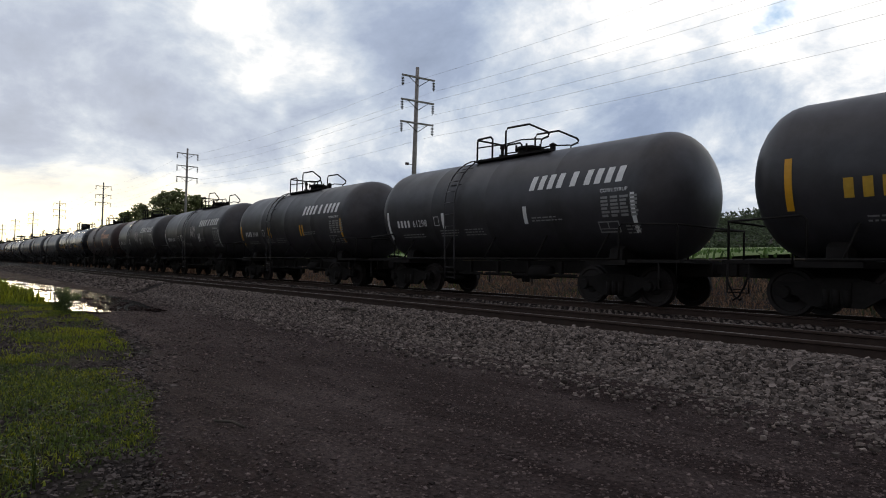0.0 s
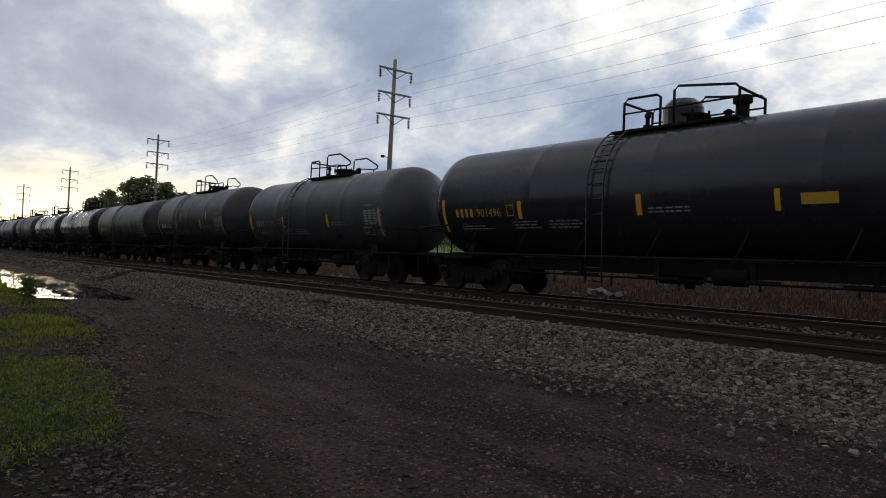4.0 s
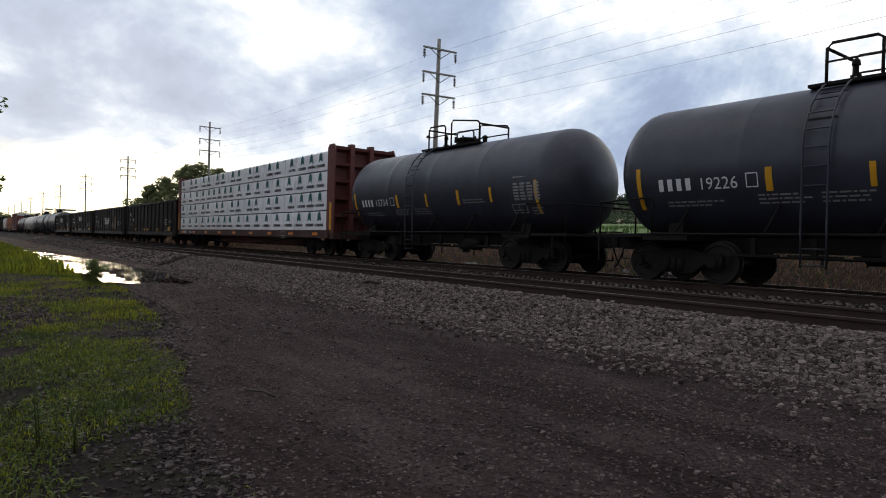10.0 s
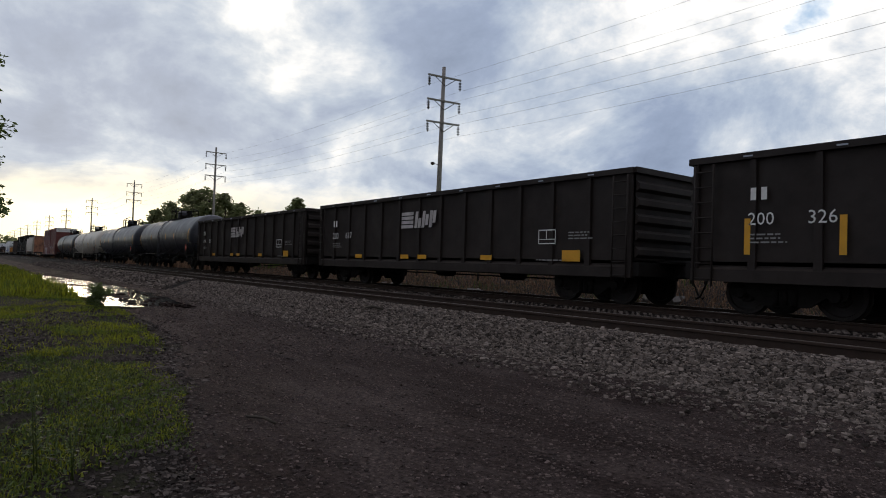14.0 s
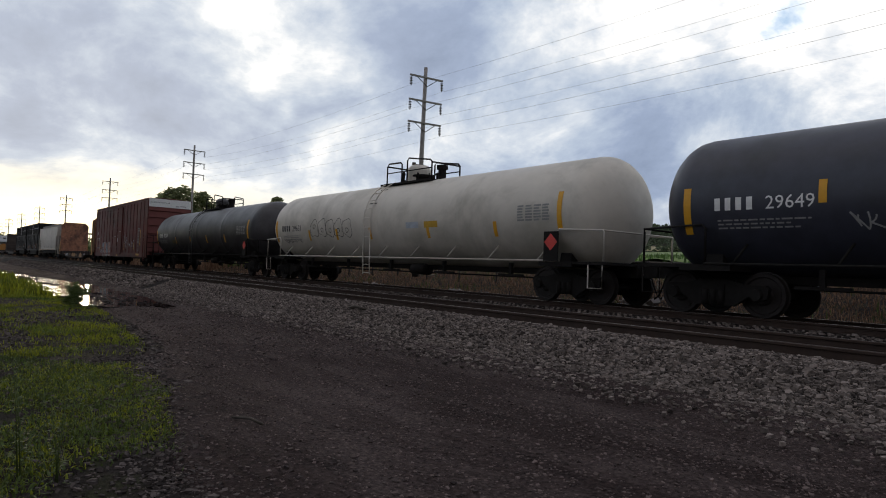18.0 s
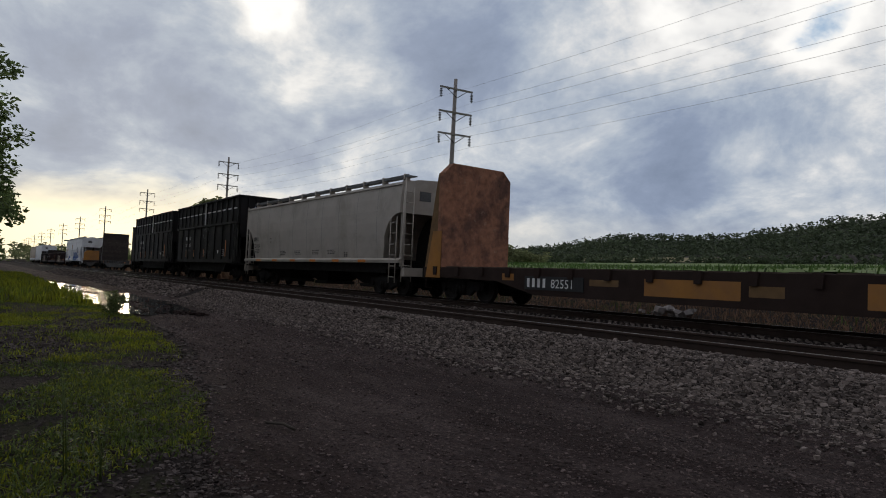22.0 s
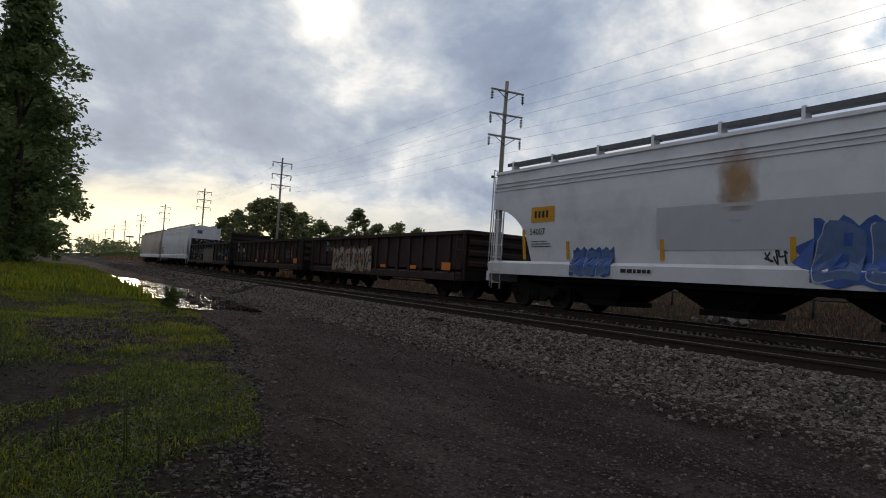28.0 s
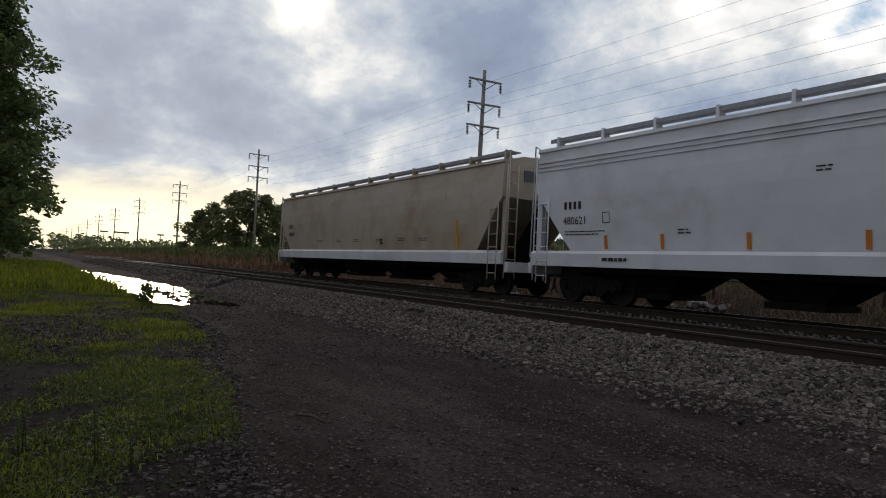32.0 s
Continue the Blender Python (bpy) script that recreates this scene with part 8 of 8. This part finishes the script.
stuff_of("bank_grass", [
    blades(32000, on_land(-60, -2, 15.9, 20.5, None, 0.0, 1.2), uni(0.06, 0.24), uni(0.012, 0.026), 1.1),
    blades(9000, on_land(-260, -50, 16.0, 26.0, None, 0.0, 1.3), uni(0.4, 1.1), uni(0.10, 0.22), 0.5),
], DRY_GRASS, "matted dry brown grass on the bank beyond the tracks", "grass")
stuff_of("bank_weeds", [
    blades(1300, on_land(-60, -2, 18.8, 23.0, None, 0.0, 1.2), uni(0.2, 0.5), uni(0.02, 0.05), 0.5),
    blades(260, on_land(-40, -2, 16.0, 17.8, lambda x, y: np.sin(x * 0.8) > 0.3), uni(0.15, 0.35), uni(0.02, 0.04), 0.5),
    blades(9000, on_land(-320, -45, 18.0, 34.0, None, 0.0, 1.3), uni(0.5, 1.6), uni(0.12, 0.3), 0.4),
], WEED, "green weeds along the bank and fence", "weeds")

# the field beyond the fence and the pale stubble at the hill's foot
v, f = ground_grid(np.r_[np.arange(-900, -60, 8.0), np.arange(-60, 60, 1.5), np.arange(60, 400, 20)], np.r_[np.arange(25, 60, 1.0), np.arange(60, 330, 6.0)], 0.35)
v[:, 2] += RNG.uniform(-0.12, 0.12, len(v))
tagged(new("crop_field", cloud_mesh("crop_field", v, f, FIELD)), "low green crop in a broad gently rising field", "field", kind="structure")
v, f = ground_grid(np.linspace(-420, -220, 40), np.linspace(345, 425, 16), 0.6)
tagged(new("stubble_field", cloud_mesh("stubble_field", v, f, STUBBLE)), "pale dry stubble strip below the wooded hill", "field", kind="structure")
stuff_of("field_crop", [blades(16000, on_land(-130, -5, 24, 75, None, 0.25), uni(0.2, 0.5), uni(0.06, 0.14), 0.4)], material("crop_leaf", (0.07, 0.13, 0.03), 0.6, vary=0.2, per_island=0.35, translucent=0.4), "rows of low leafy green crop", "crop")


# trees
def leaf_cards(centres, radii, per, size, rng, flat=0.75):
    """Leafy clumps: small tilted four-cornered leaves scattered about each centre."""
    n = len(centres) * per
    c = np.repeat(centres, per, 0)
    r = np.repeat(radii, per)
    d = rng.normal(0, 1, (n, 3))
    d /= np.linalg.norm(d, axis=1, keepdims=True)
    p = c + d * (r * rng.random(n) ** 0.45)[:, None] * [1, 1, flat]
    a = rng.normal(0, 1, (n, 3))
    a[:, 2] *= 0.5
    a /= np.linalg.norm(a, axis=1, keepdims=True)
    b = np.cross(a, rng.normal(0, 1, (n, 3)))
    b /= np.linalg.norm(b, axis=1, keepdims=True)
    s = (size * rng.uniform(0.5, 1.4, n))[:, None]
    v = np.stack([p - a * s, p - b * s * 0.45, p + a * s, p + b * s * 0.45], 1).reshape(-1, 3)
    return v, np.arange(4 * n).reshape(-1, 4)


def tree(name, label, x, y, h, spread, clumps, per, leaf, mat, seed, low=0.25, trunk=0.25, group="", lobes=1.0):
    """A tapered trunk with limbs that end in clumps of leaves; the outline is uneven."""
    rng = np.random.default_rng(seed)
    z0 = float(land_z(np.array(x), np.array(y))) - 0.1
    ob = thing(name, label, "tree", group, pose(x, y, z0))
    b = Build()
    bend = rng.normal(0, 0.02 * h, (5, 2))
    bend[0] = 0
    spine = [(bend[k][0], bend[k][1], h * 0.9 * k / 4) for k in range(5)]
    b.tube(spine, trunk, 8, trunk * 0.2)
    part("trunk", b, BARK, ob)
    cs, rs = [], []
    for k in range(clumps):
        u = (k + rng.random()) / clumps
        z = h * (low + (0.97 - low) * u)
        w = spread * (math.sin(math.pi * min(1, (u * 0.86 + 0.14)) ** 0.8) ** 0.7) * rng.uniform(0.55, 1.12) * lobes
        a = rng.uniform(0, math.tau)
        rr = w * rng.uniform(0.35, 1.0)
        cs.append((rr * math.cos(a), rr * math.sin(a), z))
        rs.append(spread * rng.uniform(0.16, 0.34))
    for k in range(0, clumps, max(1, clumps // 14)):
        cx, cy, cz = cs[k]
        zs = max(h * 0.12, cz - 0.35 * math.hypot(cx, cy) - 0.1 * h)
        part("limb", Build().tube([(bend[2][0] * 0.6, bend[2][1] * 0.6, zs), (cx * 0.5, cy * 0.5, (zs + cz) / 2 + 0.02 * h), (cx, cy, cz)], trunk * 0.32, 5, trunk * 0.08), BARK, ob)
    v, f = leaf_cards(np.array(cs), np.array(rs), per, leaf, rng)
    part("crown", cloud_mesh("crown", v, f, mat), None, ob)
    return ob


NEAR_T = "tall trees beside the road"
for k, (x, y, h, r, cl, low) in enumerate(((-58, -2.45, 21.5, 5.1, 160, 0.04), (-50, -8.5, 22, 6.0, 130, 0.08), (-72, -3.6, 21, 5.2, 110, 0.06), (-90, -2.8, 17, 5.5, 90, 0.05), (-43, -13, 20, 6, 90, 0.1))):
    tree("roadside_tree", "tall dense dark green leafy tree beside the road", x, y, h, r, cl, 130, 0.26, LEAF, 200 + k, low, 0.32, NEAR_T)
for k in range(26):
    x = -24 - 3.0 * k + RNG.uniform(-1, 1)
    y = -3.6 - 0.6 * RNG.random() - 0.6 * (k % 3) + (0.9 if k > 8 else 0)
    tree("shrub", "rough green shrub at the road's edge", x, y, RNG.uniform(1.3, 2.6) + 0.03 * k, RNG.uniform(0.9, 1.6), 16, 60, 0.11, LEAF, 300 + k, 0.08, 0.03, "shrubs along the road")
MID_T = "trees beyond the pole line"
rng_t = np.random.default_rng(77)
for k, (az, d, h, r) in enumerate(((12.4, 150, 8.5, 4.5), (13.6, 145, 10, 4.5), (15.2, 140, 12.2, 5.5), (16.4, 138, 12.4, 5.5), (17.8, 138, 11.5, 5), (19.0, 142, 9.8, 5), (20.6, 146, 8.5, 5), (22.2, 152, 7.5, 4.5), (23.8, 150, 12.0, 4.2), (25.6, 165, 9.5, 5), (27.4, 175, 10.5, 5.5), (29.2, 185, 9.5, 5.5), (31.2, 195, 9, 5.5), (33.4, 205, 8.5, 6), (35.6, 215, 8.5, 6), (37.8, 225, 8.5, 6), (40.2, 235, 8.5, 6))):
    a = radians(az)
    tree("field_tree", "round-topped leafy tree dark against the bright sky", -d * math.cos(a), d * math.sin(a), h + 0.8, r, 46, 60, 0.42, LEAF_FAR, 400 + k, 0.12, 0.22, MID_T)

for k in range(22):
    a = radians(23.5 + 0.85 * k + rng_t.uniform(-0.2, 0.2))
    d = 158 + 3.6 * k + rng_t.uniform(-6, 6)
    tree("field_tree", "round-topped leafy tree dark against the bright sky", -d * math.cos(a), d * math.sin(a), rng_t.uniform(4.4, 7.4), rng_t.uniform(5.5, 8.0), 46, 50, 0.5, LEAF_FAR, 450 + k, 0.0, 0.2, MID_T)

# the thicket between and under those trees
cs, rs = [], []
for k in range(620):
    az = 22.5 + 22.5 * rng_t.random()
    d = 152 + 4.0 * (az - 23) + rng_t.uniform(-7, 9)
    a = radians(az)
    x, y = -d * math.cos(a), d * math.sin(a)
    cs.append((x, y, float(land_z(np.array(x), np.array(y))) + rng_t.uniform(0.6, 3.6 + 1.2 * math.sin(az * 2.1))))
    rs.append(rng_t.uniform(1.1, 2.3))
v, f = leaf_cards(np.array(cs), np.array(rs), 26, 0.5, rng_t, 0.85)
tagged(new("thicket", cloud_mesh("thicket", v, f, LEAF_FAR)), "tangled green thicket along the field's edge", "bushes", kind="stuff")

# the wooded hill and hedges, and the low woods at the track's far end
rng = np.random.default_rng(55)
AZ = (-40, 0, 8, 14, 24, 34, 40, 43, 46.5, 51, 56, 60, 64, 68, 80, 100, 130)
EL = (1.4, 1.3, 1.2, 1.0, 1.9, 2.4, 2.8, 3.2, 3.7, 4.7, 4.7, 4.9, 5.5, 6.3, 6.5, 5.4, 4.0)
cs, rs = [], []
for k in range(9000):
    az = rng.uniform(24, 128)
    ridge = np.interp(az, AZ, EL)
    u = rng.random() ** 0.8
    d = 440 + 330 * u
    el = 1.6 + (ridge - 1.85) * u * rng.uniform(0.95, 1.0)
    a = radians(az)
    cs.append((-d * math.cos(a), d * math.sin(a), 1.3 + d * math.tan(radians(el))))
    rs.append(rng.uniform(2.6, 5.6))
cs, rs = np.array(cs), np.array(rs)
v, f = leaf_cards(cs, rs, 12, 1.7, rng, 0.8)
tagged(new("wooded_hill_trees", cloud_mesh("wooded_hill_trees", v, f, LEAF_HILL)), "dense dark woods covering the low hill", "woods", kind="stuff")
hx, hy, hz, hf = [], [], [], []
azs, ds = np.linspace(22, 130, 90), np.linspace(430, 800, 14)
for az in azs:
    for d in ds:
        u = (d - 430) / 370
        el = 1.2 + (np.interp(az, AZ, EL) - 1.6) * min(1, u * 1.1)
        hx.append(-d * math.cos(radians(az))), hy.append(d * math.sin(radians(az))), hz.append(1.3 + d * math.tan(radians(el)) - 4)
m = len(ds)
a = (np.arange(len(azs) - 1)[:, None] * m + np.arange(m - 1)[None]).ravel()
tagged(new("hill", cloud_mesh("hill", np.stack([hx, hy, hz], -1), np.stack([a, a + 1, a + m + 1, a + m], -1), material("hill_floor", (0.03, 0.04, 0.018), 0.95, vary=0.3, scale=0.05), True)), "low wooded hill beyond the field", "hill", kind="structure")
cs, rs = [], []
for k in range(900):
    az = rng.uniform(38, 100)
    d = rng.uniform(330, 350) if k % 3 else rng.uniform(425, 440)
    if k % 3 and 52 < az < 57 and rng.random() < 0.6:
        continue
    a = radians(az)
    x, y = -d * math.cos(a), d * math.sin(a)
    cs.append((x, y, float(land_z(np.array(x), np.array(y))) + rng.uniform(0.5, 3.5 if k % 2 else 2.0)))
    rs.append(rng.uniform(1.2, 2.6))
v, f = leaf_cards(np.array(cs), np.array(rs), 18, 1.0, rng, 0.9)
tagged(new("hedgerow", cloud_mesh("hedgerow", v, f, LEAF_HILL)), "uneven bushy hedgerow at the field's far edge", "hedge", kind="stuff")
cs, rs = [], []
for k in range(1500):
    az = rng.uniform(-30, 13)
    d = rng.uniform(330, 620)
    a = radians(az)
    top = 1.3 + d * math.tan(radians(np.interp(az, AZ, EL) * rng.uniform(0.5, 1.05)))
    if 3.0 < d * math.sin(a) < 17.5:
        continue
    cs.append((-d * math.cos(a), d * math.sin(a), max(0.8, top * rng.random() ** 0.5 - 0.5)))
    rs.append(rng.uniform(1.5, 3.6))
v, f = leaf_cards(np.array(cs), np.array(rs), 18, 1.1, rng, 0.8)
tagged(new("far_woods", cloud_mesh("far_woods", v, f, LEAF_FAR)), "low hazy woods at the end of the straight track", "woods", kind="stuff")

# the bush in the puddle's edge and the tall weeds by the camera
clump = thing("grass_clump", "low leafy green weed bush at the puddle's edge", "weeds", at=pose(-18.2, 2.85, float(land_z(np.array(-18.2), np.array(2.85)))))


rng_c = np.random.default_rng(91)
for k in range(9):
    q, r = rng_c.uniform(0, math.tau), 0.16 * rng_c.random()
    part("stem", Build().tube([(r * 0.3 * math.cos(q), r * 0.3 * math.sin(q), -0.02), (r * math.cos(q), r * math.sin(q), 0.25), (1.7 * r * math.cos(q), 1.7 * r * math.sin(q), 0.5)], 0.006, 5, 0.003), WEED, clump)
q, r = rng_c.uniform(0, math.tau, 34), 0.25 * rng_c.random(34) ** 0.6
centres = np.stack([r * 1.15 * np.cos(q), r * np.sin(q), 0.08 + 0.62 * rng_c.random(34) * (1 - 1.6 * r)], -1)
part("tuft", cloud_mesh("tuft", *leaf_cards(centres, np.full(34, 0.10), 75, 0.028, rng_c, 0.9), WEED), None, clump)


def weed(x, y, h, seed, group="tall weeds in the verge"):
    rng = np.random.default_rng(seed)
    z0 = float(land_z(np.array(x), np.array(y))) - 0.02
    ob = thing("tall_weed", "tall thin green weed with narrow leaves", "weed", group, pose(x, y, z0))
    for s in range(rng.integers(2, 5)):
        lx, ly = rng.normal(0, 0.10, 2) * h
        bx, by_ = rng.normal(0, 0.03, 2)
        hh = h * rng.uniform(0.65, 1)
        part("stem", Build().tube([(bx, by_, 0), (bx + lx * 0.4, by_ + ly * 0.4, hh * 0.5), (bx + lx, by_ + ly, hh)], 0.005, 5, 0.002), WEED, ob)
        n = 34
        t = np.sort(rng.uniform(0.12, 1, n))
        a = rng.uniform(0, math.tau, n)
        le = 0.11 * h * (1.15 - t * 0.7) * rng.uniform(0.6, 1.2, n)
        px, py, pz = bx + lx * t, by_ + ly * t, hh * t
        dx, dy = np.cos(a), np.sin(a)
        w = 0.007
        q = [(px, py, pz), (px + dx * le * 0.5 - dy * w, py + dy * le * 0.5 + dx * w, pz + le * 0.45), (px + dx * le, py + dy * le, pz + le * 0.35), (px + dx * le * 0.5 + dy * w, py + dy * le * 0.5 - dx * w, pz + le * 0.45)]
        part("leaves", cloud_mesh("leaves", np.stack([np.stack(k, -1) for k in q], 1).reshape(-1, 3), np.arange(4 * n).reshape(-1, 4), WEED), None, ob)


for k, (x, y, h) in enumerate(((-4.5, 0.50, 0.72), (-4.35, 0.62, 0.55), (-3.6, -0.3, 0.7), (-3.9, -0.75, 0.6), (-5.4, -0.6, 0.8), (-6.8, -1.2, 0.8), (-9.2, -1.5, 0.9), (-4.9, 0.1, 0.4), (-13, -0.8, 0.7), (-16, -1.6, 1.0), (-3.2, -1.2, 0.8), (-7.6, -0.4, 0.5))):
    weed(x, y, h, 600 + k)

# clods of mud that stand out of the puddle
v, f = stones(130, lambda n: np.stack([-17.3 - 6.5 * RNG.random(n) ** 1.3, 3.5 + 1.5 * RNG.random(n), np.full(n, 0.07)], -1), log_size(0.075, 0.5), 0.3, RNG, 0.0)
tagged(new("mud_clods", cloud_mesh("mud_clods", v, f, ROAD)), "dark clods of mud standing out of the puddle", "mud", kind="stuff")

# pale rubble beside the far track
pile = thing("rubble_heap", "small heap of pale broken concrete beside the track", "rubble", at=pose(-12.0, 16.9, 0.42))
for k in range(14):
    v, f = stones(1, lambda n: np.zeros((n, 3)), lambda n: np.full(n, RNG.uniform(0.12, 0.34)), 0.5, RNG, 0.0)
    part("chunk", cloud_mesh("chunk", v, f, RUBBLE), None, pile, at=pose(RNG.normal(0, 0.55), RNG.normal(0, 0.3), 0.05 + 0.09 * (k % 3), *RNG.uniform(-20, 20, 3)))
for k, x in enumerate((-19.5, -27.0, -36.0)):
    heap = thing("rubble_heap", "low pile of pale rubble in dry grass", "rubble", at=pose(x, 16.8, 0.4))
    for j in range(7):
        v, f = stones(1, lambda n: np.zeros((n, 3)), lambda n: np.full(n, RNG.uniform(0.10, 0.24)), 0.5, RNG, 0.0)
        part("chunk", cloud_mesh("chunk", v, f, RUBBLE), None, heap, at=pose(RNG.normal(0, 0.6), RNG.normal(0, 0.25), 0.05, *RNG.uniform(-20, 20, 3)))

# floodlight masts over the far trees
for az, d in ((5.6, 420), (6.6, 410), (7.1, 400), (9.7, 430), (10.9, 410), (11.6, 425)):
    a = radians(az)
    mast = thing("floodlight_mast", "distant floodlight mast with a crossbar of lamps", "floodlight", "floodlight masts", pose(-d * math.cos(a), d * math.sin(a), 0))
    top = 1.3 + d * math.tan(radians(1.65))
    part("mast", Build().tube([(0, 0, 0), (0, 0, top)], 0.16, 6), POLE_WOOD, mast)
    part("lamp_bar", Build().box(-0.2, 0.2, -2.0, 2.0, top - 0.5, top + 0.4), POLE_WOOD, mast)


def motions():
    for car, s, rest in CAR_THINGS:
        walk(car, train_rows(s, rest))


motions()
